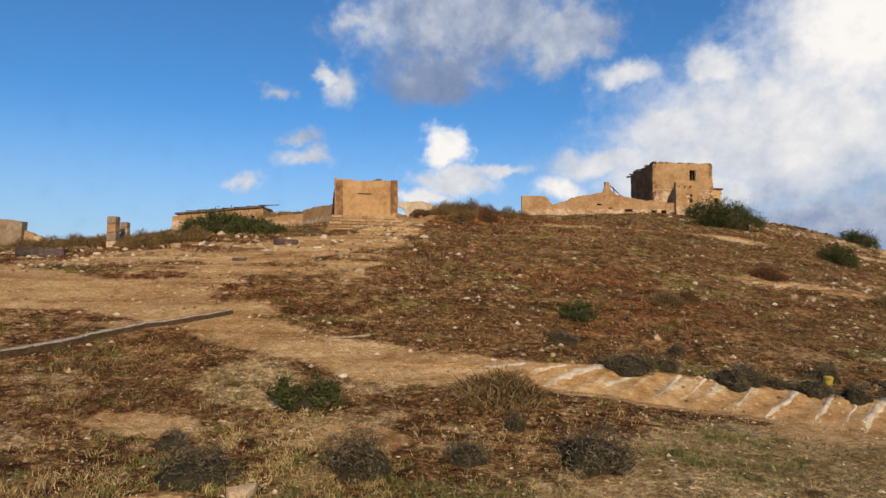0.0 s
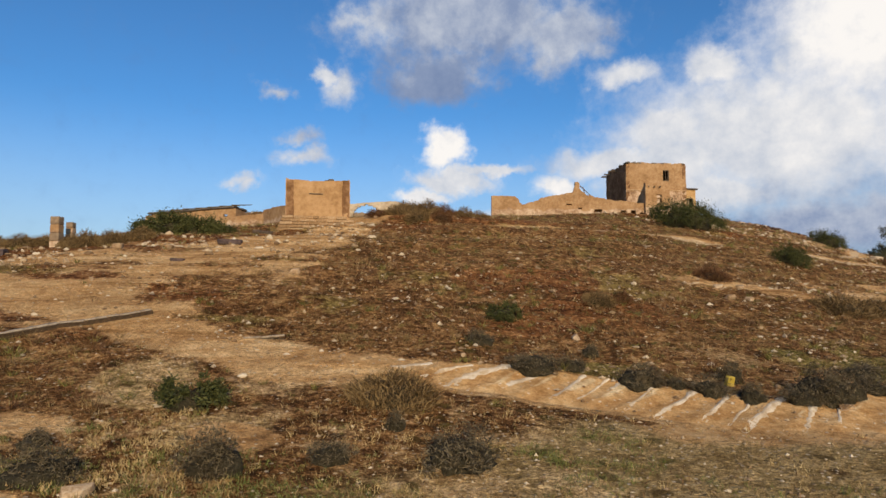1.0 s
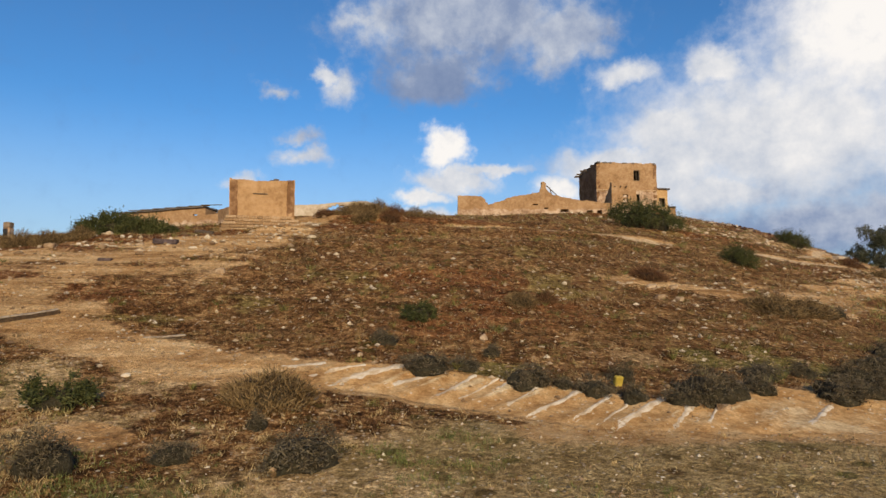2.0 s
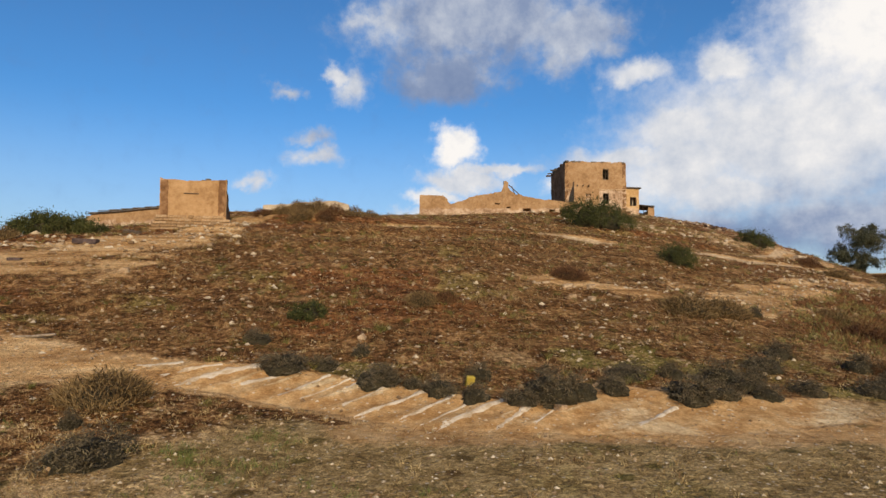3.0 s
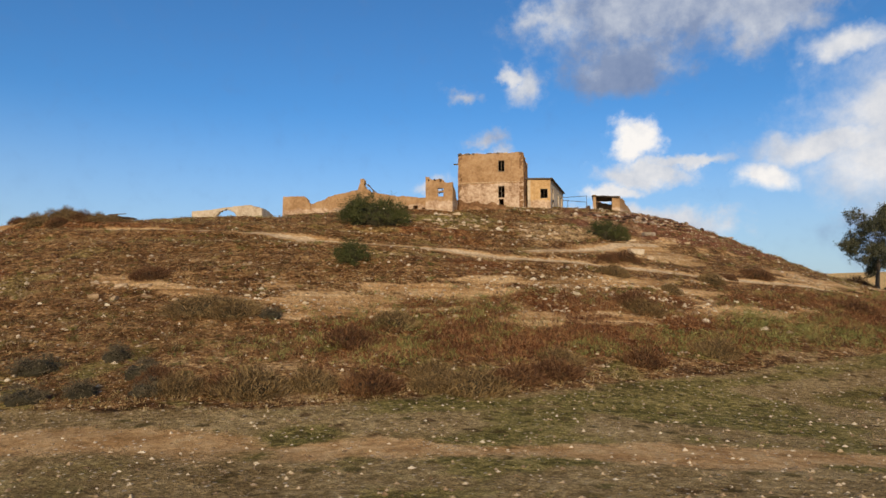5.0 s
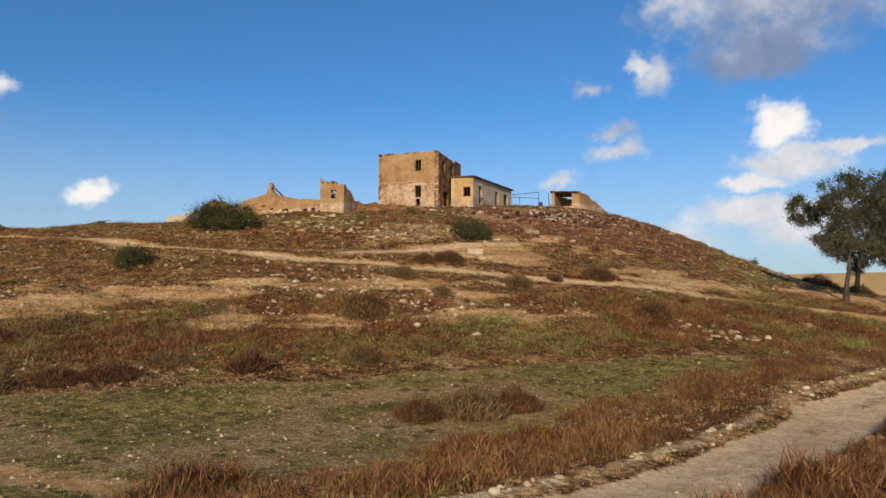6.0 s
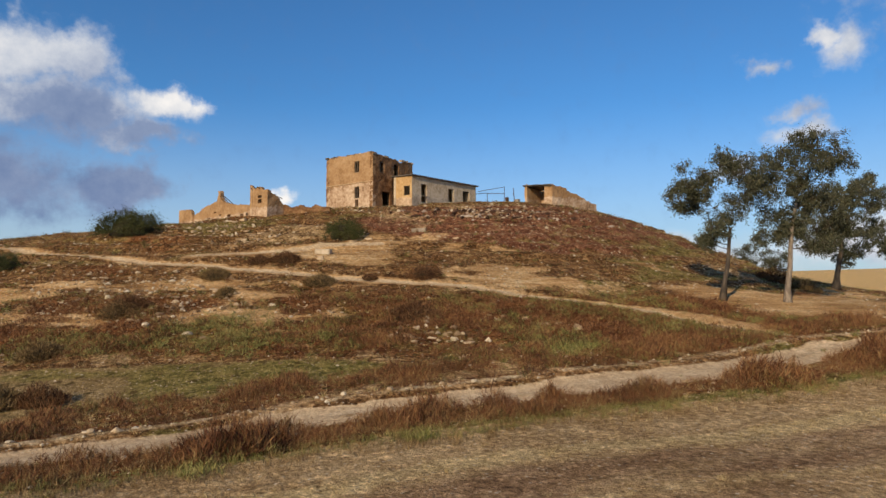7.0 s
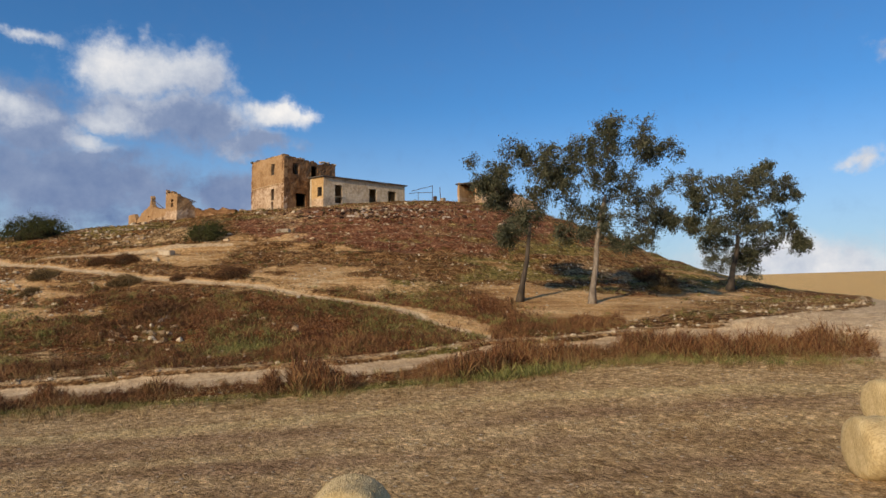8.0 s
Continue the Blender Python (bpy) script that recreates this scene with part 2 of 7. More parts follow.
    for scale in (5.5, 13.0):
        k = N.add("ShaderNodeTexVoronoi")
        N.put(k.inputs["Vector"], N.vec("MULTIPLY_ADD", N.vec("SUBTRACT", N.noise(at, scale, 2, 0.6, True), (0.5, 0.5, 0.5)), (0.25, 0.25, 0.25), at))
        k.inputs["Scale"].default_value = scale
        sk = N.add("ShaderNodeSeparateColor")
        N.put(sk.inputs[0], k.outputs["Color"])
        tone = N.ramp(sk.outputs[0], [(0, (0.50, 0.46, 0.41)), (0.3, (0.75, 0.73, 0.71)), (0.7, (1.06, 1.06, 1.06)), (1, (1.55, 1.58, 1.62))])
        c = N.mix(N.math("MULTIPLY", calm, 0.55), c, N.mix(1.0, c, tone, "MULTIPLY"))
        lumps.append(N.step(k.outputs["Distance"], 0.0, 0.6, 1.0, 0.0))
    # scattered pale chips
    v = N.add("ShaderNodeTexVoronoi")
    N.put(v.inputs["Vector"], at)
    v.inputs["Scale"].default_value = 5.0
    sepc = N.add("ShaderNodeSeparateColor")
    N.put(sepc.inputs[0], v.outputs["Color"])
    chip = N.math("MULTIPLY", N.step(v.outputs["Distance"], 0.24, 0.30, 1.0, 0.0), N.step(sepc.outputs[0], 0.72, 0.76))
    c = N.mix(N.math("MULTIPLY", chip, 0.85), c, N.ramp(sepc.outputs[1], [(0, (0.30, 0.21, 0.12)), (0.6, (0.50, 0.39, 0.25)), (1, (0.66, 0.56, 0.41))]))
    h = N.math("ADD", N.math("MULTIPLY", n3, 0.5), N.math("MULTIPLY_ADD", lumps[0], 0.22, N.math("MULTIPLY", lumps[1], 0.12)))
    h = N.math("ADD", h, N.math("MULTIPLY", chip, 0.25))
    h = N.math("MULTIPLY", h, N.step(N.math("ADD", zone("zone_track"), zone("zone_bank")), 0.3, 0.9, 1.0, 0.10))
    finish(N, c, 0.95, h, 1.0, 0.24, spec=0.08)
    return m


GROUND = build_ground_material()
STONEWORK = two_scale("rubble_masonry", [(0, (0.28, 0.165, 0.08)), (0.4, (0.47, 0.315, 0.17)), (1, (0.64, 0.49, 0.31))], 0.9, 2.6, 0.95, 0.8, 0.1, 0.6)
LIMEWASH = two_scale("weathered_limewash", [(0, (0.29, 0.21, 0.13)), (0.4, (0.45, 0.355, 0.24)), (1, (0.60, 0.51, 0.38))], 0.5, 3.0, 0.9, 0.3, 0.03, 0.5)
# Greyed plaster, darkened further for a wall end that stands in shade.
GREYWASH = two_scale("greyed_and_shaded_plaster", [(0, (0.15, 0.105, 0.066)), (0.5, (0.25, 0.18, 0.115)), (1, (0.38, 0.29, 0.19))], 0.5, 3.0, 0.9, 0.3, 0.03, 0.5)
LIMESTONE = two_scale("pale_limestone", [(0, (0.20, 0.125, 0.062)), (0.5, (0.37, 0.255, 0.145)), (1, (0.56, 0.43, 0.28))], 1.2, 9.0, 0.9, 0.6, 0.04, 0.5, vary=0.25)
CHALK = two_scale("chalk_rib", [(0, (0.38, 0.26, 0.14)), (0.5, (0.56, 0.45, 0.31)), (1, (0.72, 0.64, 0.50))], 1.6, 7.0, 0.95, 0.6, 0.06, 0.5)
CONCRETE = two_scale("old_concrete", [(0, (0.15, 0.115, 0.078)), (0.5, (0.30, 0.24, 0.17)), (1, (0.46, 0.39, 0.29))], 1.0, 8.0, 0.9, 0.5, 0.04, 0.5)
OLD_WOOD = two_scale("weathered_timber", [(0, (0.045, 0.032, 0.022)), (0.5, (0.11, 0.08, 0.055)), (1, (0.2, 0.15, 0.1))], 1.5, 9.0, 0.85, 0.5, 0.02, 0.6, stretch=(1, 1, 6))
ROOFING = two_scale("dark_roof_edge", [(0, (0.05, 0.042, 0.036)), (0.5, (0.10, 0.085, 0.07)), (1, (0.2, 0.165, 0.13))], 0.8, 5.0, 0.85, 0.4, 0.03, 0.5)
IRON = two_scale("rusty_iron", [(0, (0.035, 0.022, 0.018)), (0.5, (0.085, 0.05, 0.035)), (1, (0.16, 0.09, 0.055))], 2.0, 14.0, 0.7, 0.3, 0.01, 0.5, metal=0.5)
HAY = two_scale("pressed_straw", [(0, (0.40, 0.27, 0.115)), (0.5, (0.60, 0.45, 0.22)), (1, (0.74, 0.59, 0.33))], 1.2, 12.0, 0.9, 0.8, 0.05, 0.65, stretch=(1, 3.5, 1))
BARK = two_scale("eucalyptus_bark", [(0, (0.085, 0.065, 0.05)), (0.5, (0.2, 0.16, 0.12)), (1, (0.40, 0.34, 0.27))], 0.7, 5.0, 0.85, 0.6, 0.04, 0.5, stretch=(1, 1, 0.3))
DARK_BARK = two_scale("dark_bark", [(0, (0.035, 0.027, 0.02)), (0.5, (0.075, 0.058, 0.042)), (1, (0.15, 0.115, 0.085))], 0.7, 5.0, 0.85, 0.6, 0.04, 0.5, stretch=(1, 1, 0.3))
GUM_LEAF = leafy("gum_leaves", [(0, (0.020, 0.024, 0.012)), (0.5, (0.052, 0.057, 0.028)), (1, (0.135, 0.132, 0.075))], 0.6, 0.25)
SHRUB_LEAF = leafy("shrub_leaves", [(0, (0.022, 0.027, 0.008)), (0.5, (0.047, 0.054, 0.014)), (1, (0.095, 0.095, 0.028))])
THORN = leafy("grey_thorn_twigs", [(0, (0.035, 0.025, 0.013)), (0.5, (0.085, 0.066, 0.036)), (1, (0.19, 0.15, 0.085))])
RUST_STEM = leafy("rust_dry_stems", [(0, (0.030, 0.012, 0.005)), (0.45, (0.085, 0.036, 0.014)), (1, (0.22, 0.115, 0.048))])
BROWN_STEM = leafy("brown_dry_stems", [(0, (0.040, 0.024, 0.009)), (0.45, (0.12, 0.074, 0.028)), (1, (0.30, 0.20, 0.085))])
STRAW_STEM = leafy("straw_stems", [(0, (0.19, 0.115, 0.042)), (0.5, (0.38, 0.26, 0.105)), (1, (0.58, 0.44, 0.21))])
GREEN_STEM = leafy("green_weeds", [(0, (0.045, 0.052, 0.010)), (0.5, (0.115, 0.118, 0.026)), (1, (0.26, 0.225, 0.065))])
NEAR_GREEN = leafy("fresh_weeds", [(0, (0.040, 0.055, 0.010)), (0.5, (0.105, 0.125, 0.028)), (1, (0.22, 0.22, 0.065))])
YELLOW = two_scale("yellow_plastic", [(0, (0.28, 0.20, 0.03)), (0.5, (0.42, 0.31, 0.045)), (1, (0.50, 0.38, 0.08))], 1.0, 5.0, 0.6, 0.1, 0.01)
BLUE_PAINT = two_scale("blue_metal_paint", [(0, (0.10, 0.19, 0.30)), (0.5, (0.16, 0.28, 0.42)), (1, (0.22, 0.35, 0.5))], 1.0, 5.0, 0.5, 0.1, 0.01)
DARK_RAG = two_scale("dark_rubbish", [(0, (0.03, 0.022, 0.02)), (0.5, (0.07, 0.05, 0.045)), (1, (0.14, 0.1, 0.09))], 1.0, 6.0, 0.9, 0.6, 0.05)


# Near-black tone that stands in for the shade deep inside bushes.
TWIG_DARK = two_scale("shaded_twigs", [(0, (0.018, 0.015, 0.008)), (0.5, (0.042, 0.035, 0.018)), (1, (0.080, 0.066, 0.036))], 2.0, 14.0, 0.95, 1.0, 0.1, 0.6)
VERGE_STEM = leafy("verge_dry_stems", [(0, (0.036, 0.012, 0.005)), (0.4, (0.100, 0.036, 0.014)), (0.75, (0.19, 0.077, 0.029)), (1, (0.32, 0.175, 0.072))])
VERGE_BROWN = leafy("verge_brown_stems", [(0, (0.06, 0.03, 0.010)), (0.45, (0.14, 0.08, 0.028)), (1, (0.30, 0.20, 0.085))])
VERGE_GREEN = leafy("verge_green_blades", [(0, (0.060, 0.068, 0.014)), (0.5, (0.140, 0.142, 0.036)), (1, (0.31, 0.275, 0.095))])

# ---- building helpers ----
def mesh_of(name, bm, mat, smooth=False):
    me = bpy.data.meshes.new(name)
    bm.to_mesh(me)
    bm.free()
    me.materials.append(mat)
    if smooth:
        me.polygons.foreach_set("use_smooth", [True] * len(me.polygons))
    return me


def part(name, bm, mat, parent, label="", smooth=False):
    ob = new(name, mesh_of(name, bm, mat, smooth))
    ob.parent = parent
    if label:
        ob["label"] = label
    return ob


def thing(name, at, label, category, group="", kind="", turn=0.0):
    ob = new(name)
    ob.empty_display_size = 0.3
    ob.matrix_world = pose(*at, 0, 0, turn)
    return tagged(ob, label, category, group, kind)


def raw_mesh(name, verts, faces, mat, smooth=False):
    """A mesh from arrays: faces all with the same number of corners."""
    verts, faces = np.asarray(verts, np.float32), np.asarray(faces, np.int32)
    me = bpy.data.meshes.new(name)
    n, k = faces.shape
    me.vertices.add(len(verts)), me.loops.add(n * k), me.polygons.add(n)
    me.vertices.foreach_set("co", verts.ravel())
    me.loops.foreach_set("vertex_index", faces.ravel())
    me.polygons.foreach_set("loop_start", np.arange(0, n * k, k, dtype=np.int32))
    me.polygons.foreach_set("loop_total", np.full(n, k, np.int32))
    me.polygons.foreach_set("use_smooth", np.full(n, smooth))
    me.update(calc_edges=True)
    me.materials.append(mat)
    return me


def box(bm, lo, hi, wear=0.0, cuts=0):
    """A box from corner to corner, with its edges eased and its faces made a little uneven."""
    size, mid = Vector(hi) - Vector(lo), (Vector(hi) + Vector(lo)) / 2
    made = bmesh.ops.create_cube(bm, size=1.0, matrix=Matrix.Translation(mid) @ Matrix.Diagonal((*size, 1)))["verts"]
    if wear:
        edges = list({e for v in made for e in v.link_edges})
        made = bmesh.ops.bevel(bm, geom=edges, offset=min(wear, min(size) * 0.3), segments=1, affect="EDGES")["verts"]
        for v in made:
            v.co += noise.noise_vector(v.co * 1.7) * wear * 0.6
    return made


def tube(bm, pts, radii, sides=6, cap=True):
    """A tapered tube along points."""
    rings = []
    for i, p in enumerate(pts):
        p = Vector(p)
        way = (Vector(pts[min(i + 1, len(pts) - 1)]) - Vector(pts[max(i - 1, 0)])).normalized()
        side = way.orthogonal().normalized()
        up = way.cross(side)
        rings.append([bm.verts.new(p + radii[i] * (math.cos(a) * side + math.sin(a) * up)) for a in [2 * math.pi * k / sides for k in range(sides)]])
    for a, b in zip(rings, rings[1:]):
        off = min(range(sides), key=lambda s: sum((a[k].co - b[(k + s) % sides].co).length for k in range(sides)))
        for k in range(sides):
            bm.faces.new((a[k], a[(k + 1) % sides], b[(k + 1 + off) % sides], b[(k + off) % sides]))
    if cap:
        bm.faces.new(rings[0][::-1]), bm.faces.new(rings[-1])


# ---- smooth random fields over the plan ----
def vnoise(x, y, seed=0):
    ix, iy = np.floor(x), np.floor(y)
    fx, fy = x - ix, y - iy
    fx, fy = fx * fx * (3 - 2 * fx), fy * fy * (3 - 2 * fy)

    def h(a, b):
        v = np.sin(a * 127.1 + b * 311.7 + seed * 74.7) * 43758.5453
        return v - np.floor(v)

    return (h(ix, iy) * (1 - fx) + h(ix + 1, iy) * fx) * (1 - fy) + (h(ix, iy + 1) * (1 - fx) + h(ix + 1, iy + 1) * fx) * fy


def fbm(x, y, size, octaves=3, seed=0):
    """Between about -1 and 1."""
    out, amp, tot = 0.0, 1.0, 0.0
    for o in range(octaves):
        out = out + amp * (vnoise(x / size + 17.3 * o, y / size - 9.1 * o, seed + o) * 2 - 1)
        tot, amp, size = tot + amp, amp * 0.55, size * 0.47
    return out / tot


def sstep(v, lo, hi):
    t = np.clip((v - lo) / (hi - lo), 0, 1)
    return t * t * (3 - 2 * t)


def near_line(x, y, pts):
    """Distance to a polyline."""
    best = np.full(np.shape(x), 1e9)
    for (ax, ay), (bx, by) in zip(pts, pts[1:]):
        dx, dy = bx - ax, by - ay
        t = np.clip(((x - ax) * dx + (y - ay) * dy) / (dx * dx + dy * dy), 0, 1)
        best = np.minimum(best, np.hypot(x - ax - t * dx, y - ay - t * dy))
    return best


# ---- the lie of the land ----
HILL = np.array([
    (-1.08, -0.21, 0.12, -1.32, -0.24, -0.52, 1.54, 0.28, -0.28),
    (-0.06, 2.64, 2.85, 1.56, 0.9, -0.24, -1.8, -0.07, 0.21),
    (3.44, 2.17, 2.17, 5.24, 3.32, 2.6, 0.57, -0.4, 0.31),
    (2.72, 1.16, 2.27, 0.83, 4.14, 3.13, 2.12, 0.45, -0.48),
    (3.12, 5.49, 7.71, 4.6, 5.92, 4.67, 4.02, -0.36, 3.27),
    (1.52, 3.41, 3.51, 1.95, 3.18, 4.27, 7.16, -0.92, 0.85),
    (0.5, 2.07, 2.69, 4.1, 6.51, 5.43, 1.98, 1.88, 1.75),
])
ROAD = [(52, -40), (66, 10), (71.8, 30), (75.0, 38.3), (77.1, 44.7), (80.2, 53.5), (85.4, 63.7), (88.6, 68.7), (92.4, 79.2), (97.6, 85.7), (103.2, 93.6), (103, 106), (98, 122), (92, 140), (80, 190)]
SPUR = [(98.5, 87.6), (104, 89.8), (109, 91.4), (118, 95), (130, 99), (170, 110)]
PATH_UP = [(8, 53), (28, 57.4), (42, 62.5), (56, 69.8), (65.5, 76.1), (72, 79.7), (78, 82.8), (84, 82.5), (90, 81.5)]
PATH_HIGH = [(42.5, 65), (45.5, 68), (49.5, 75), (53.2, 79.5)]
PATH_LEFT = [(-40, 38), (-24, 34), (-15, 30), (-9, 28), (-3.6, 25.8), (2, 24.8)]
PATH_LOW = [(11, 20.6), (20, 20.9), (28, 22), (36, 23.6), (44, 25.5), (54, 28), (66, 30)]
PATH_TOWER = [(-13, 38), (-6, 43), (-4.6, 50), (-3.5, 53.5)]
EDGE_TOP = ((-6, 26.6), (-2.2, 25.6), (1.3, 25.6), (4.3, 25.8), (6, 25.9), (8.7, 25.5), (11.1, 24.5), (12.5, 23.9), (14.5, 23.4), (16, 23), (17.5, 24.1), (19.3, 25.9), (21.2, 25), (23.4, 24.6), (26, 25), (30, 26.8))
EDGE_FOOT = ((-9, 27), (-3.6, 25), (2.8, 24.3), (5.7, 23.6), (8.6, 22.6), (11.3, 21.6), (13.9, 21.1), (17.3, 21.0), (20.8, 21.3), (26.6, 22.8), (32, 24.8))
FOOT = ((20, 21), (26.6, 25.8), (30, 26.3), (39, 30.2), (47, 36.3), (55.6, 45.5), (63, 53), (71, 60.2), (78, 63.5), (86, 76))


TERRACE = ((-30, 36), (-24.9, 36.6), (-21.5, 38.8), (-18.6, 42.5), (-14, 42.1), (-9.5, 45.2), (-6.2, 45.5), (-3.4, 48.6), (-2.5, 43.9), (-3.2, 38), (-4.4, 34.5), (-6.9, 33), (-8.7, 30.5), (-10.1, 29.1), (-11.9, 27.5), (-14.9, 26.5), (-17.1, 24.7), (-34, 30))
STONY = ((24, 43), (28.3, 46), (34, 50), (40.7, 55.4), (46.7, 60), (54.7, 63.5), (62.6, 66), (67.1, 69.2), (63.2, 63.7), (58.7, 60.4), (54.8, 54.6), (52, 51.3), (47.5, 48.7), (43, 46.8), (37.9, 44.6), (33, 41))
PALE_ROCK = ((41.5, 69.4), (47.5, 76), (52.4, 82.2), (62.1, 88.6), (69.3, 88.4), (73.2, 85.7), (73.1, 81.3), (67.5, 78.4), (61, 75.5), (54, 72.1), (45.8, 68))
RED_RUBBLE = ((41, 86), (42, 94.4), (52, 108.8), (60, 117.5), (69.6, 117.8), (71.3, 105.3), (66.2, 92.6), (60.8, 88), (53.2, 83.5), (46.5, 81.6))
UNDER_TREES = ((76, 92), (80.8, 99), (87.8, 104), (94.5, 98.5), (92.7, 89.6), (86.6, 88.4))
FIELD_PALE = [(82, 36), (87.2, 45.2), (88.7, 49.8), (90.2, 53.3), (93.8, 58), (96.7, 64.8), (99.7, 72.6), (105.4, 78.8), (112, 84)]


def patch(x, y, pts, soft=1.0, wob=0.0):
    """1 inside an outline of plan points, 0 outside, with a soft and uneven edge."""
    odd = np.zeros(np.shape(x), bool)
    for (ax, ay), (bx, by) in zip(pts, pts[1:] + pts[:1]):
        cross = (ay > y) != (by > y)
        odd ^= cross & (x < ax + (y - ay) * (bx - ax) / (by - ay if by != ay else 1e-9))
    d = near_line(x, y, pts + pts[:1])
    return sstep(np.where(odd, d, -d) + wob, -soft, soft)


def land(x, y, detail=True):
    """Height of the ground."""
    x, y = np.asarray(x, float), np.asarray(y, float)
    z = np.full(x.shape, -4.3)
    for j, row in enumerate(HILL):
        gy = np.exp(-((y - 20 - 20 * j) ** 2) / 512)
        for i, a in enumerate(row):
            z = z + a * gy * np.exp(-((x + 60 - 20 * i) ** 2) / 512)
    z = z + 0.75 * np.exp(-((x - 0.8) ** 2 / 18 + (y - 55.5) ** 2 / 10))  # weedy knoll on the crest
    # far swells of farmland
    r = np.hypot(x - 40, y - 70)
    z = z + sstep(r, 150, 560) * (6.8 + 4 * fbm(x, y, 260, 2, 5) + 12 * sstep(y, 120, 420)) + 8 * np.exp(-((x - 235) ** 2 + (y - 430) ** 2) / 26000)
    if detail:
        near = 1 - sstep(r, 120, 200)
        top = np.interp(x, [p[0] for p in EDGE_TOP], [p[1] for p in EDGE_TOP]) + 0.35 * fbm(x, y, 1.1, 2, 31)
        foot = np.interp(x, [p[0] for p in EDGE_FOOT], [p[1] for p in EDGE_FOOT])
        inn = sstep(x, -4, 2) * (1 - sstep(x, 25, 31))
        s = y - top
        f = np.clip((y - foot) / np.maximum(top - foot, 0.5), 0, 1)
        z = z + inn * np.where(s > 0, 0.10 * np.exp(-((s / 2.4) ** 2)), np.where(f > 0, -0.12 + 0.14 * f + 0.08 * sstep(f, 0.85, 1.0), -0.12 * np.exp(-(((y - foot) / 1.2) ** 2))))
        cut = sstep(y - foot, -0.3, 0.6) * (1 - sstep(y - top, -0.3, 0.1)) * sstep(x, 2, 5) * (1 - sstep(x, 17, 23))
        across = 0.72 * x - 0.69 * y + 0.22 * fbm(x, y, 2.0, 2, 33)
        z = z + cut * 0.10 * (1 - np.abs(np.sin(np.pi * across / 1.1))) ** 1.3
        hill = sstep(z, -3.6, -1.5)
        z = z + near * hill * (0.20 * fbm(x, y, 5.0, 3, 3) + 0.10 * fbm(x, y, 1.9, 3, 7) + 0.04 * fbm(x, y, 0.9, 2, 8))
        z = z + near * (1 - hill) * (0.10 * fbm(x, y, 6.0, 2, 4) + 0.03 * fbm(x, y, 0.8, 2, 9))
        z = z + near * sstep(z, 2, 6) * 0.16 * np.sin(z * 5.0 + 2.2 * fbm(x, y, 9, 2, 12))
        road = np.minimum(near_line(x, y, ROAD), near_line(x, y, SPUR) + 0.3)
        z = z - near * 0.14 * (1 - sstep(road, 1.2, 1.9)) + near * 0.12 * np.exp(-(((road - 2.5) / 0.6) ** 2)) * (0.6 + 0.8 * vnoise(x / 0.9, y / 0.9, 44))
        p = near_line(x, y, PATH_UP)
        z = z - near * 0.10 * (1 - sstep(p, 0.3, 0.9))
    return z


def ground_z(x, y):
    return float(land(np.array([x]), np.array([y]))[0])


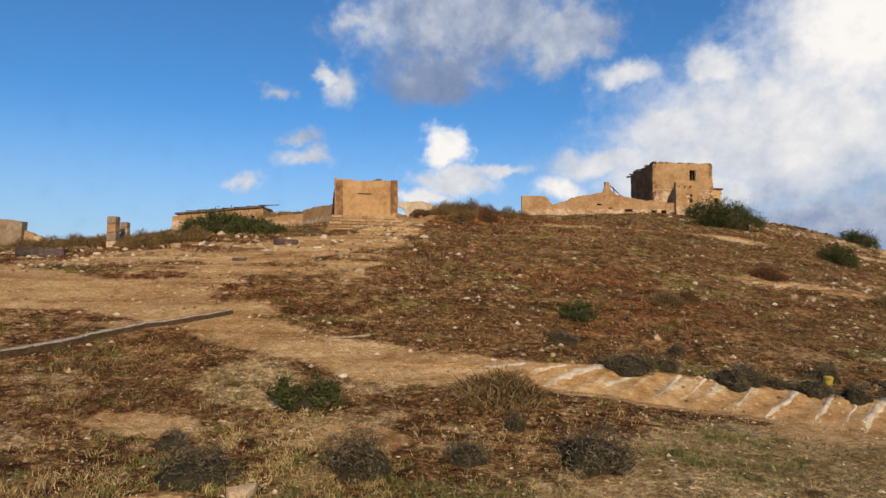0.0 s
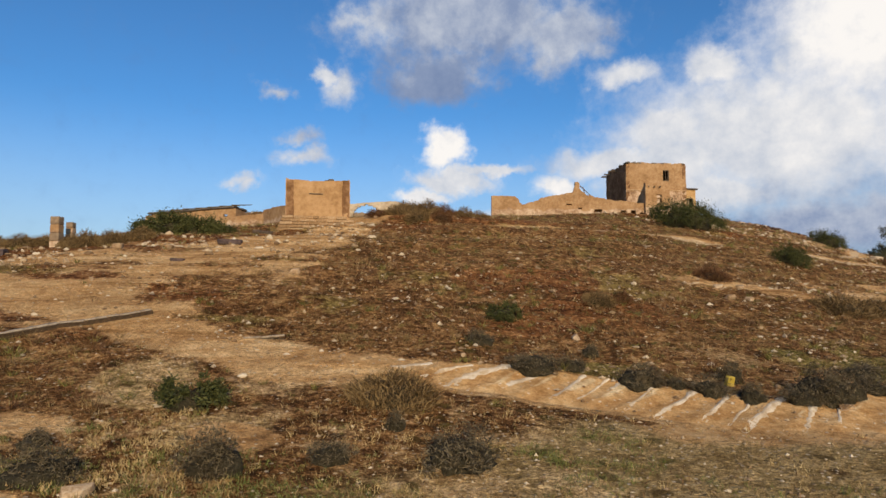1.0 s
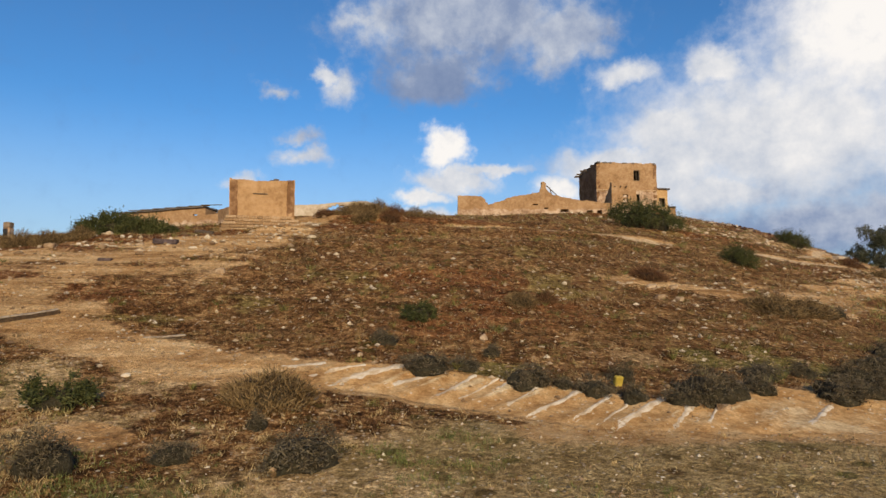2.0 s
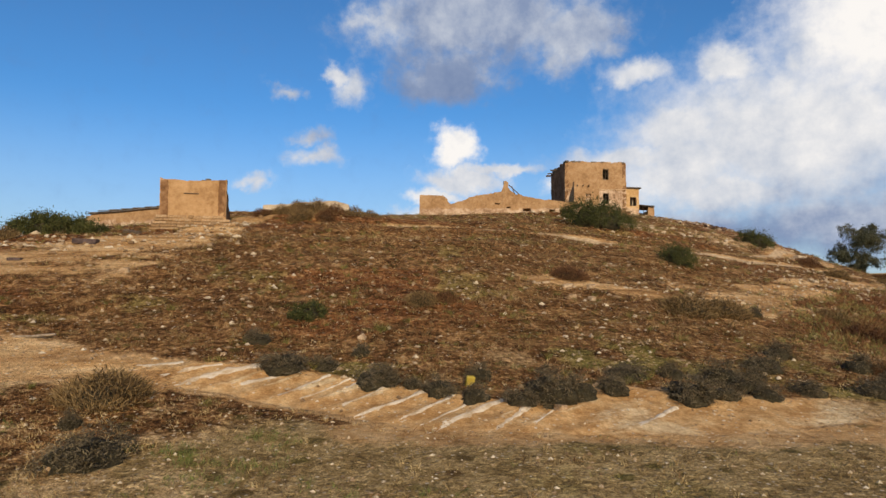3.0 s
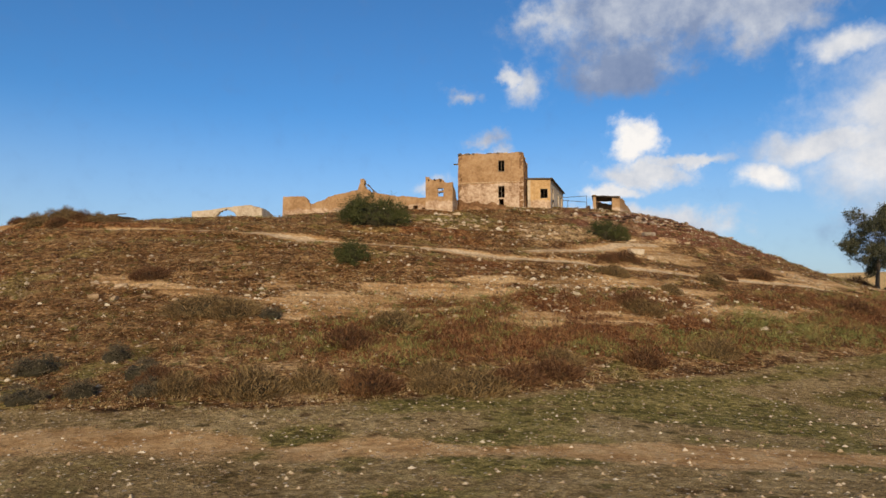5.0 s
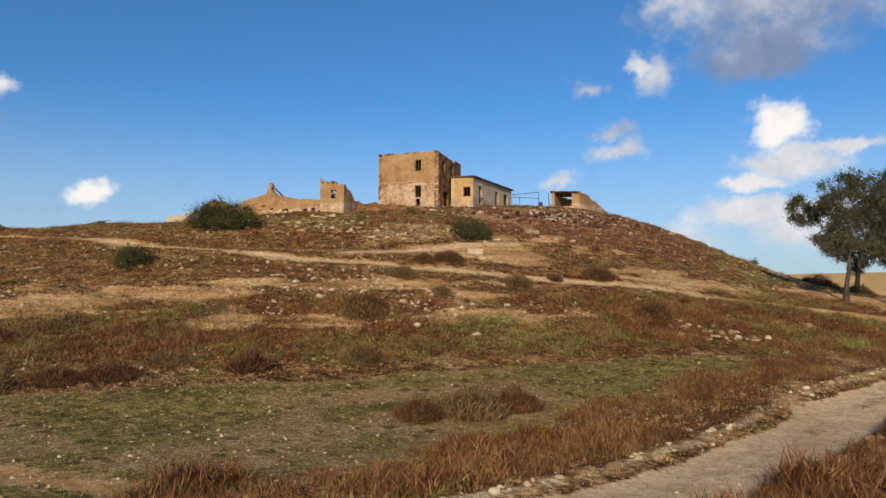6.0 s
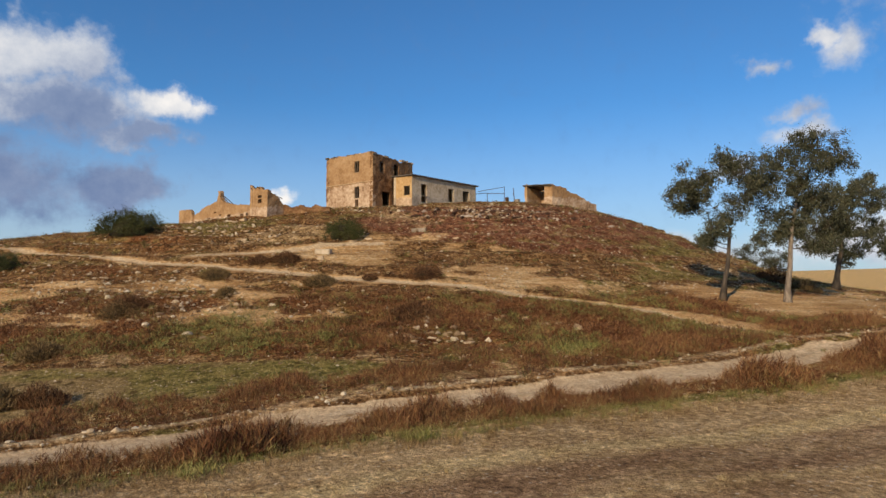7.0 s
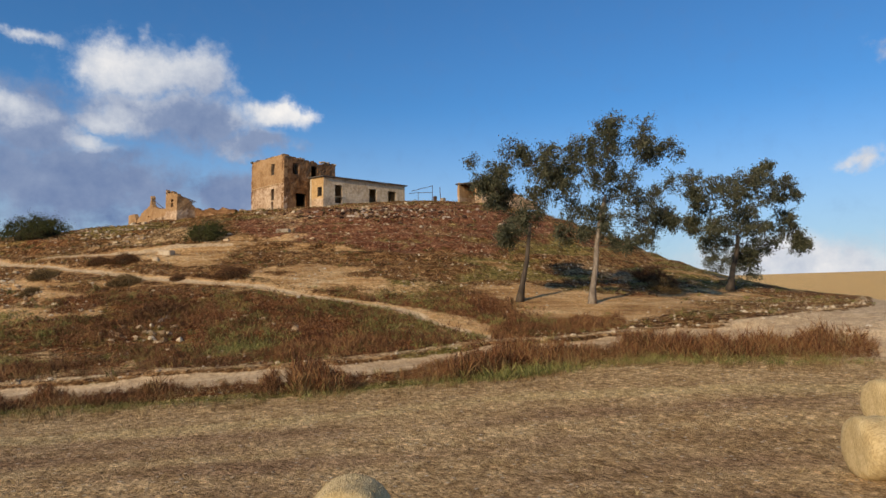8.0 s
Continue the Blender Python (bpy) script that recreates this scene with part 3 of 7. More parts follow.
def zones(x, y):
    """How much each kind of surface holds at a place, each 0 to 1."""
    lines = {n: near_line(x, y, p) for n, p in (("road", ROAD), ("spur", SPUR), ("up", PATH_UP), ("high", PATH_HIGH), ("left", PATH_LEFT), ("tower", PATH_TOWER), ("low", PATH_LOW))}
    big, mid = fbm(x, y, 11, 3, 21), fbm(x, y, 3.2, 3, 22)
    top = np.interp(x, [p[0] for p in EDGE_TOP], [p[1] for p in EDGE_TOP])
    foot = np.interp(x, [p[0] for p in EDGE_FOOT], [p[1] for p in EDGE_FOOT])
    hillfoot = np.interp(x, [p[0] for p in FOOT], [p[1] for p in FOOT])
    side = np.interp(y, [p[1] for p in ROAD], [p[0] for p in ROAD])  # the road's x at this y
    road = np.minimum(lines["road"], lines["spur"] - 0.4)
    east = sstep(x - side, 0, 1)
    z = land(x, y, False)
    band = fbm((x + y) * 0.3, z * 4.2, 3.0, 3, 61)  # runs along the contours
    belt = sstep(z, -3.4, -2.6) * (1 - sstep(z, -0.4, 1.2)) * sstep(x, 30, 42) * (1 - sstep(x, 86, 94))
    streak = 0.25 + 0.75 * sstep(band + 0.4 * mid, -0.1, 0.25)
    track = 1 - sstep(road + 0.3 * mid, 1.35, 1.85)
    track = np.maximum(track, 0.95 * (1 - sstep(lines["up"] + 0.12 * mid, 0.2, 0.55)))
    track = np.maximum(track, 0.9 * (1 - sstep(lines["high"] + 0.2 * mid, 0.2, 0.65)))
    track = np.maximum(track, 0.9 * (1 - sstep(np.hypot(x - 104.5, (y - 92) * 0.8) + mid, 4, 7.5)))
    track = track * (1 - 0.5 * np.exp(-((lines["road"] / 0.35) ** 2)) * sstep(mid, -0.4, 0.3))
    clay = np.maximum.reduce([
        1.1 * (1 - sstep(np.abs(y - (top + foot) / 2) - (top - foot) / 2 + 0.35 * mid, 0.0, 0.7)) * sstep(x, -10, -6) * (1 - sstep(x, 24, 33)),
        0.5 * (1 - sstep(np.abs(road - 2.4) + 0.5 * mid, 0.4, 1.0)) * (1 - east),
        0.75 * (1 - sstep(lines["up"] + 0.25 * mid, 0.5, 1.1)),
        0.8 * (1 - sstep(lines["high"] + 0.3 * mid, 0.5, 1.2)),
        0.9 * (1 - sstep(lines["left"] + 0.8 * mid, 1.0, 2.6)),
        0.9 * (1 - sstep(lines["tower"] + 0.8 * mid, 1.0, 2.8)),
        0.95 * patch(x, y, TERRACE, 1.6, 1.8 * mid + 0.8 * big) * (0.35 + 0.65 * sstep(fbm((x + y) * 0.25, z * 5.0, 3.0, 3, 63) + 0.4 * mid, -0.3, 0.1)),
        0.74 * patch(x, y, STONY, 1.2, 1.8 * mid) * (0.3 + 0.7 * sstep(band + 0.7 * mid, -0.25, 0.25)),
        0.85 * patch(x, y, UNDER_TREES, 1.5, 1.6 * mid),
        0.8 * patch(x, y, PALE_ROCK, 2.0, 2.0 * mid) * (0.3 + 0.7 * sstep(band + 0.6 * mid, -0.3, 0.25)),
        0.8 * streak * (1 - sstep(np.hypot((x - 38) / 10, (y - 50.5) / 3.4) + 0.6 * mid, 0.5, 1.1)),
        0.7 * (1 - sstep(np.hypot((x - 22) / 8, (y - 42.5) / 1.3) + 0.6 * mid, 0.5, 1.1)),
        0.8 * streak * (1 - sstep(np.hypot((x - 54) / 12, (y - 62) / 4.5) + 0.6 * mid, 0.5, 1.1)),
        0.85 * streak * (1 - sstep(np.hypot((x - 62) / 11, (y - 83) / 7) + 0.6 * mid, 0.5, 1.1)),
        0.8 * (1 - sstep(np.hypot((x - 82) / 8, (y - 94) / 5.5) + 0.6 * mid, 0.4, 1.0)),
        0.7 * (1 - sstep(np.hypot((x - 88) / 5, (y - 112) / 12) + 0.6 * mid, 0.4, 1.0)),
        0.8 * (1 - sstep(np.hypot((x - 84) / 6.5, (y - 83) / 2.4) + 0.5 * mid, 0.5, 1.1)),
        1.0 * (1 - sstep(np.hypot((x + 2.9) / 2.0, (y - 18.9) / 1.5) + 0.4 * mid, 0.6, 1.0)),
        0.9 * (1 - sstep(np.hypot((x + 8.6) / 2.2, (y - 18.6) / 1.0) + 0.5 * mid, 0.5, 1.0)),
        0.9 * (1 - sstep(np.hypot((x + 6.0) / 1.4, (y - 13.9) / 0.8) + 0.5 * mid, 0.5, 1.0)),
    ])
    onhill = sstep(z, -2.6, -1.4)
    far = sstep(np.hypot(x - 40, y - 70), 120, 170)
    clay = np.maximum(clay, 0.62 * onhill * sstep(band + 0.35 * mid, 0.22, 0.6) * (0.55 + 0.45 * sstep(x, 30, 48)) * (1 - 0.8 * belt) * (1 - 0.7 * patch(x, y, RED_RUBBLE, 2.0, 2.0 * mid)))
    chalk = 0.75 * (1 - sstep(np.hypot((x - 50) / 3.5 + (y - 76.5) / 9, (y - 76.5 - (x - 50) * 0.9) / 0.9) + 0.5 * mid, 0.4, 0.9))
    chalk = np.maximum(chalk, 0.42 * patch(x, y, PALE_ROCK, 2.0, 1.5 * mid) * sstep(band + 0.6 * mid, -0.1, 0.5))
    chalk = np.maximum(chalk, 0.66 * (1 - east) * np.exp(-(((road - 2.4) / 0.45) ** 2)) * sstep(mid, -0.7, 0.0))
    across = 0.72 * x - 0.69 * y + 0.22 * fbm(x, y, 2.0, 2, 33)
    cut = sstep(y - foot, -0.2, 0.5) * (1 - sstep(y - top, -0.4, 0.2)) * sstep(x, 3, 5) * (1 - sstep(x, 17, 23))
    chalk = np.maximum(chalk, 0.6 * (1 - sstep(np.abs(y - (top + foot) / 2) - (top - foot) / 2, -0.3, 0.3)) * sstep(x, 15, 20) * (1 - sstep(x, 27, 32)) * sstep(mid + 0.5 * big, -0.5, 0.2))
    chalk = np.maximum(chalk, cut * 0.85 * (0.4 + 0.6 * sstep((y - foot) / np.maximum(top - foot, 0.5), 0.1, 0.8)) * sstep(1 - np.abs(np.sin(np.pi * across / 1.1)) + 0.3 * mid, 0.55, 0.95))
    # the low meadow between hill foot and road, and the gravelly strip before the slope
    bank = (1 - sstep(np.abs(y - (top + foot) / 2) - (top - foot) / 2 + 0.3 * mid, -0.1, 0.4)) * sstep(x, 1, 5) * (1 - sstep(x, 24, 31))
    bank = np.maximum(bank, 0.7 * (1 - sstep(lines["low"] + 1.2 * mid, 0.4, 2.4)))
    nearlow = sstep(foot - y, 0.3, 1.5) * (1 - sstep(x, 10, 16)) * sstep(x, -14, -8)
    low = sstep(hillfoot - y + 0.8 * mid, 0, 2.0) * (1 - east)
    meadow = low * sstep(x, 18, 26) * (1 - sstep(x - side, -9, -6))
    strip = np.maximum(meadow, 0.85 * sstep(foot - 0.3 - y + 0.6 * mid, 0, 1.0) * sstep(x + 1.2 * (24 - y), 6, 14) * (1 - east))
    verge_hill = (1 - east) * (1 - sstep(np.abs(x - side + 5.0) + 1.6 * mid, 1.6, 3.4)) * (1 - sstep(y, 84, 92))
    verge_field = east * (1 - sstep(np.abs(lines["road"] - 3.3) + 0.6 * mid, 0.8, 1.8))
    field = east * sstep(lines["road"], 4.2, 5.4)
    rows = fbm(lines["road"] * 1.5 + 0.5 * mid, y * 0.10, 4.0, 3, 71)
    green = np.maximum.reduce([0.62 * sstep(z, 5.5, 8) * sstep(mid + big + band, -0.3, 0.8) * (1 - sstep(x, 44, 56)), 0.5 * belt * sstep(mid + big, 0.0, 0.5),
                               0.52 * onhill * sstep(mid + 0.6 * band, 0.15, 0.6), 0.75 * (1 - onhill) * (1 - east) * (1 - strip) * sstep(mid, 0.0, 0.5), 0.56 * strip * (1 - sstep(x, 26, 34)) * sstep(mid - 0.3 * big, -0.1, 0.5),
                               0.72 * sstep(x, 64, 70) * sstep(z, -0.6, 1.5) * sstep(band + 0.6 * big, -0.35, 0.3),
                               0.85 * meadow * sstep(x, 30, 46) * sstep(mid + 0.6 * big, -0.6, 0.2), 0.9 * meadow * np.exp(-(((hillfoot - y - 3.0) / 1.1) ** 2)) * sstep(x, 38, 46),
                               0.85 * east * (1 - sstep(np.abs(lines["road"] - 4.4) + 0.7 * mid, 0.5, 1.5)) * sstep(y, 44, 62)])
    rust = (1 - 0.75 * nearlow) * np.maximum.reduce([1.0 * verge_hill, 0.85 * verge_field, 0.64 * sstep(big + 0.4 * band, -0.2, 0.45) * onhill * (1 - sstep(x, 40, 54)),
                              0.95 * belt])
    pale = near_line(x, y, FIELD_PALE)
    swath = field * np.maximum(1.3 * np.exp(-((pale / 0.75) ** 2)), 0.6 * np.exp(-(((pale - 4.4) / 0.6) ** 2))) * (0.75 + 0.4 * mid)
    soil = field * np.clip(0.50 + 0.9 * rows + 0.3 * mid - 0.9 * np.exp(-((pale / 1.1) ** 2)) - 0.5 * np.exp(-(((pale - 4.4) / 0.8) ** 2)), 0, 1) * sstep(lines["road"], 6.0, 8.5)
    red = 0.95 * patch(x, y, RED_RUBBLE, 2.0, 2.0 * mid)
    straw = np.maximum.reduce([field, 0.9 * np.exp(-((lines["road"] / 0.5) ** 2)), 1.6 * far, 0.62 * nearlow * sstep(mid, -0.3, 0.5), 0.5 * sstep(-big + 0.3 * mid, 0.1, 0.6) * onhill * (1 - far) * (1 - 0.8 * belt),
                               0.5 * (1 - onhill) * (1 - east) * (1 - strip) * sstep(-mid, 0.0, 0.5)])
    return {"track": track, "clay": clay * (1 - far), "chalk": chalk, "green": green * (1 - far), "rust": rust * (1 - far), "straw": straw, "strip": strip * (1 - far), "belt": belt, "band": band,
            "field": field, "soil": soil, "red": red, "swath": swath, "verge_hill": verge_hill, "verge_field": verge_field, "meadow": meadow, "low": low, "height": z, "far": far, "bare": np.clip(clay + track + chalk + field + far, 0, 1), "bank": bank, "big": big, "mid": mid}


def axis(lo, hi, step, reach, fine):
    inner = np.concatenate([np.arange(lo, fine[0], step), np.arange(fine[0], fine[1], fine[2]), np.arange(fine[1], hi + 1e-6, step)])
    grow = step * 1.16 ** np.arange(1, 60)
    out = np.cumsum(grow)
    out = out[out < reach]
    return np.concatenate([lo - out[::-1], inner, hi + out])


def build_ground():
    gx, gy = axis(-46, 124, 0.5, 3800, (-4, 26, 0.24)), axis(4, 132, 0.5, 3800, (18.5, 28.5, 0.2))
    x, y = [a.ravel() for a in np.meshgrid(gx, gy)]
    z = land(x, y)
    nx, ny = len(gx), len(gy)
    i = np.arange(nx * ny).reshape(ny, nx)
    faces = np.stack([i[:-1, :-1], i[:-1, 1:], i[1:, 1:], i[1:, :-1]], -1).reshape(-1, 4)
    me = raw_mesh("ground", np.stack([x, y, z], 1), faces, GROUND, True)
    zs = zones(x, y)
    for n, key in (("track", "track"), ("clay", "clay"), ("chalk", "chalk"), ("green", "green"), ("rust", "rust"), ("straw", "straw"), ("meadow", "strip"), ("bare", "bare"), ("bank", "bank"), ("far", "far"), ("field", "field"), ("soil", "soil"), ("swath", "swath"), ("red", "red")):
        me.attributes.new("zone_" + n, "FLOAT", "POINT").data.foreach_set("value", zs[key].astype(np.float32))
    tagged(new("ground", me), "dry stony hillside of clay and chalk with weeds and tracks", "ground", kind="structure")


build_ground()


# ---- ruins ----
def layered(name, upper, lower, level, ragged=0.5, small=3.0, bump=0.6):
    """A wall finish whose lower coat gives way to the upper one along a broken line."""
    m, N = material(name)
    at = N.add("ShaderNodeTexCoord").outputs["Object"]
    sep = N.add("ShaderNodeSeparateXYZ")
    N.put(sep.inputs[0], at)
    f, g = N.noise(at, small, 6, 0.65), N.noise(at, 0.6, 4, 0.6)
    v = N.step(N.math("ADD", N.math("MULTIPLY", f, 0.5), N.math("MULTIPLY", g, 0.5)), 0.3, 0.7)
    edge = N.math("MULTIPLY_ADD", N.math("SUBTRACT", N.noise(at, 0.9, 5, 0.65), 0.5), 4.0 * ragged, sep.outputs[2])
    c = N.mix(N.step(edge, level - 0.12, level + 0.12), N.ramp(v, lower), N.ramp(v, upper))
    # dark runs of damp and small pits
    streak = N.noise(N.vec("MULTIPLY", at, (2.2, 2.2, 0.22)), 1.0, 5, 0.6)
    c = N.mix(N.step(streak, 0.56, 0.75, 0.0, 0.3), c, (0.16, 0.095, 0.05))
    pit = N.step(N.noise(at, 7.0, 3, 0.6), 0.66, 0.72)
    c = N.mix(N.math("MULTIPLY", pit, 0.3), c, (0.13, 0.08, 0.045))
    finish(N, c, 0.95, N.math("SUBTRACT", f, N.math("MULTIPLY", pit, 0.3)), bump, 0.08, spec=0.12)
    return m


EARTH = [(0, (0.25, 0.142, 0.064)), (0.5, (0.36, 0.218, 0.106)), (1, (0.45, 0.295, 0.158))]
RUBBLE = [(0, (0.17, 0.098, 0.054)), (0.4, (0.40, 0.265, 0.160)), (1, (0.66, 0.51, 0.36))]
# Dull earth tones; side walls that use them carry their shade here.
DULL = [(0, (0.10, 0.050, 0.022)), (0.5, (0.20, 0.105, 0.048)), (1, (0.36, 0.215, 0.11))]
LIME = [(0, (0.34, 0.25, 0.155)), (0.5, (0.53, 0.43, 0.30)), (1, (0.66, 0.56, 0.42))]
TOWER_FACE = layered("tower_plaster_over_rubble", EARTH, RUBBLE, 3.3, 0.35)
# Rubble of the side walls, darker than the front to hold their shade.
TOWER_SIDE = layered("tower_shaded_rubble", [(0, (0.12, 0.062, 0.030)), (0.5, (0.21, 0.115, 0.056)), (1, (0.32, 0.195, 0.105))], DULL, 5.6, 1.3)
ANNEX_SIDE = layered("annex_limewash", LIME, [(0, (0.25, 0.2, 0.15)), (0.5, (0.40, 0.33, 0.25)), (1, (0.56, 0.48, 0.37))], 0.9, 0.5)
ANNEX_FRONT = layered("annex_ochre_wash", [(0, (0.36, 0.21, 0.085)), (0.5, (0.50, 0.32, 0.145)), (1, (0.60, 0.42, 0.22))], RUBBLE, 0.7, 0.4)
DULL_WALL = layered("tumbled_earth", DULL, DULL, 0.5, 0.5)
RUIN = layered("ruin_earth_wall", EARTH, RUBBLE, 0.9, 0.4)


def ruin_wall(name, p0, p1, base, top, mat, parent, thick=0.5, holes=(), cell=0.3, worn=0.035, ragged=0.1, label="", deep=0.9, batter=0.0):
    """A worn wall from p0 to p1. base: its foot; top: (run, height) pairs over the foot; holes: (u0, u1, z0, z1) or a test(u, z).
    It is as thick as told, towards the left of its run."""
    p0, p1 = Vector((*p0, 0)), Vector((*p1, 0))
    run = (p1 - p0).length
    along = (p1 - p0) / run
    inward = Vector((-along.y, along.x, 0))
    rects = [h for h in holes if not callable(h)]
    tests = [h for h in holes if callable(h)]
    us = sorted({round(v, 3) for v in [run * i / max(2, round(run / cell)) for i in range(max(2, round(run / cell)) + 1)]})
    hmax = max(h for _, h in top) + ragged
    n = max(2, round((hmax + deep) / cell))
    zs = [-deep + (hmax + deep) * i / n for i in range(n + 1)]
    for a, b, c, d in rects:
        us, zs = [u for u in us if min(abs(u - a), abs(u - b)) > cell * 0.4], [z for z in zs if min(abs(z - c), abs(z - d)) > cell * 0.4]
        us, zs = sorted(us + [a, b]), sorted(zs + [c, d])
    su, sh = [u for u, _ in top], [h for _, h in top]

    def crest(u):
        q = p0 + along * u
        return float(np.interp(u, su, sh)) + ragged * (noise.noise((q.x * 1.9, q.y * 1.9, base)) + 0.6 * noise.noise((q.x * 5.3, q.y * 5.3, base)))

    def solid(i, j):
        if i < 0 or j < 0 or i >= len(us) - 1 or j >= len(zs) - 1:
            return False
        u, z = (us[i] + us[i + 1]) / 2, (zs[j] + zs[j + 1]) / 2
        if zs[j] > crest(u) - 0.04:
            return False
        return not any(a < u < b and c < z < d for a, b, c, d in rects) and not any(t(u, z) for t in tests)

    bm, made = bmesh.new(), {}
    org = parent.matrix_world.translation

    def vert(i, j, s):
        if (i, j, s) not in made:
            u, z = us[i], min(zs[j], crest(us[i]))
            q = p0 + along * u + inward * (s * thick + (1 - s) * batter * max(z, 0) - s * batter * 0.3 * max(z, 0)) + Vector((0, 0, base + z))
            q += worn * noise.noise_vector(q * 1.3) + worn * 0.7 * noise.noise_vector(q * 4.1)
            made[i, j, s] = bm.verts.new(q - org)
        return made[i, j, s]

    for i in range(len(us) - 1):
        for j in range(len(zs) - 1):
            if not solid(i, j):
                continue
            bm.faces.new((vert(i, j, 0), vert(i + 1, j, 0), vert(i + 1, j + 1, 0), vert(i, j + 1, 0)))
            bm.faces.new((vert(i, j, 1), vert(i, j + 1, 1), vert(i + 1, j + 1, 1), vert(i + 1, j, 1)))
            for di, dj, a, b in ((-1, 0, (i, j + 1), (i, j)), (1, 0, (i + 1, j), (i + 1, j + 1)), (0, -1, (i, j), (i + 1, j)), (0, 1, (i + 1, j + 1), (i, j + 1))):
                if not solid(i + di, j + dj):
                    try:
                        bm.faces.new((vert(*a, 0), vert(*a, 1), vert(*b, 1), vert(*b, 0)))
                    except ValueError:
                        pass
    return part(name, bm, mat, parent, label)


def slab(name, corners, z, thick, mat, parent, worn=0.03, label="", tilt=(0, 0)):
    """A flat plate over four plan corners, subdivided and a little uneven."""
    bm, org, n = bmesh.new(), parent.matrix_world.translation, 8
    a, b, c, d = [Vector((*p, 0)) for p in corners]
    grid = {}
    for s in (0, 1):
        for i in range(n + 1):
            for j in range(n + 1):
                q = a.lerp(b, i / n).lerp(d.lerp(c, i / n), j / n) + Vector((0, 0, z + s * thick + tilt[0] * i / n + tilt[1] * j / n))
                q += worn * noise.noise_vector(q * 1.9)
                grid[s, i, j] = bm.verts.new(q - org)
    for i in range(n):
        for j in range(n):
            bm.faces.new([grid[1, i, j], grid[1, i + 1, j], grid[1, i + 1, j + 1], grid[1, i, j + 1]])
            bm.faces.new([grid[0, i, j], grid[0, i, j + 1], grid[0, i + 1, j + 1], grid[0, i + 1, j]])
    for k in range(n):
        bm.faces.new([grid[0, k, 0], grid[0, k + 1, 0], grid[1, k + 1, 0], grid[1, k, 0]])
        bm.faces.new([grid[0, k + 1, n], grid[0, k, n], grid[1, k, n], grid[1, k + 1, n]])
        bm.faces.new([grid[0, 0, k + 1], grid[0, 0, k], grid[1, 0, k], grid[1, 0, k + 1]])
        bm.faces.new([grid[0, n, k], grid[0, n, k + 1], grid[1, n, k + 1], grid[1, n, k]])
    return part(name, bm, mat, parent, label)


def window_frame(name, p0, p1, u0, u1, z0, z1, base, parent, mat=None, bars=1, rail=True, setback=0.12):
    """Old timber jambs, head piece and bars set a little back in a wall's opening."""
    p0, p1 = Vector((*p0, 0)), Vector((*p1, 0))
    along = (p1 - p0).normalized()
    inward = Vector((-along.y, along.x, 0))
    org = parent.matrix_world.translation
    turn = Matrix(((along.x, inward.x, 0, 0), (along.y, inward.y, 0, 0), (0, 0, 1, 0), (0, 0, 0, 1)))

    def stick(bm, a, b, c, d):
        for v in box(bm, (a, 0, c), (b, 0.07, d), 0.008):
            v.co = turn @ v.co + p0 + inward * setback + Vector((0, 0, base)) - org

    w, bm = 0.07, bmesh.new()
    outline = [(u0, z0), (u0 + w, z0), (u0 + w, z1 - w), (u1 - w, z1 - w), (u1 - w, z0), (u1, z0), (u1, z1), (u0, z1)]
    sides = [[bm.verts.new(turn @ Vector((a, d, c)) + p0 + inward * setback + Vector((0, 0, base)) - org) for a, c in outline] for d in (0.0, 0.07)]
    for k in range(8):
        bm.faces.new((sides[0][k], sides[0][(k + 1) % 8], sides[1][(k + 1) % 8], sides[1][k]))
    for q in ((0, 1, 2, 7), (2, 3, 6, 7), (3, 4, 5, 6)):
        bm.faces.new([sides[0][k] for k in q]), bm.faces.new([sides[1][k] for k in q[::-1]])
    ob = part(name, bm, mat or OLD_WOOD, parent, "weathered timber frame")
    pieces = [("sill_rail", u0 + w, u1 - w, z0, z0 + w)] if rail else []
    pieces += [("bar", u0 + (u1 - u0) * (k + 1) / (bars + 1) - 0.02, u0 + (u1 - u0) * (k + 1) / (bars + 1) + 0.02, z0 + w, z1 - w) for k in range(bars)]
    for piece, a, b, c, d in pieces:
        bm = bmesh.new()
        stick(bm, a, b, c, d)
        part(piece, bm, mat or OLD_WOOD, ob)
    return ob


def rough_beam(name, a, b, r, mat, parent, label=""):
    bm, org = bmesh.new(), parent.matrix_world.translation
    a, b = Vector(a) - org, Vector(b) - org
    pts = [a.lerp(b, t) + 0.3 * r * noise.noise_vector(a * 3 + Vector((t * 4, 0, 0))) for t in (0, 0.33, 0.66, 1)]
    tube(bm, pts, [r, r * 0.95, r * 0.9, r * 0.8], 6)
    return part(name, bm, mat, parent, label)


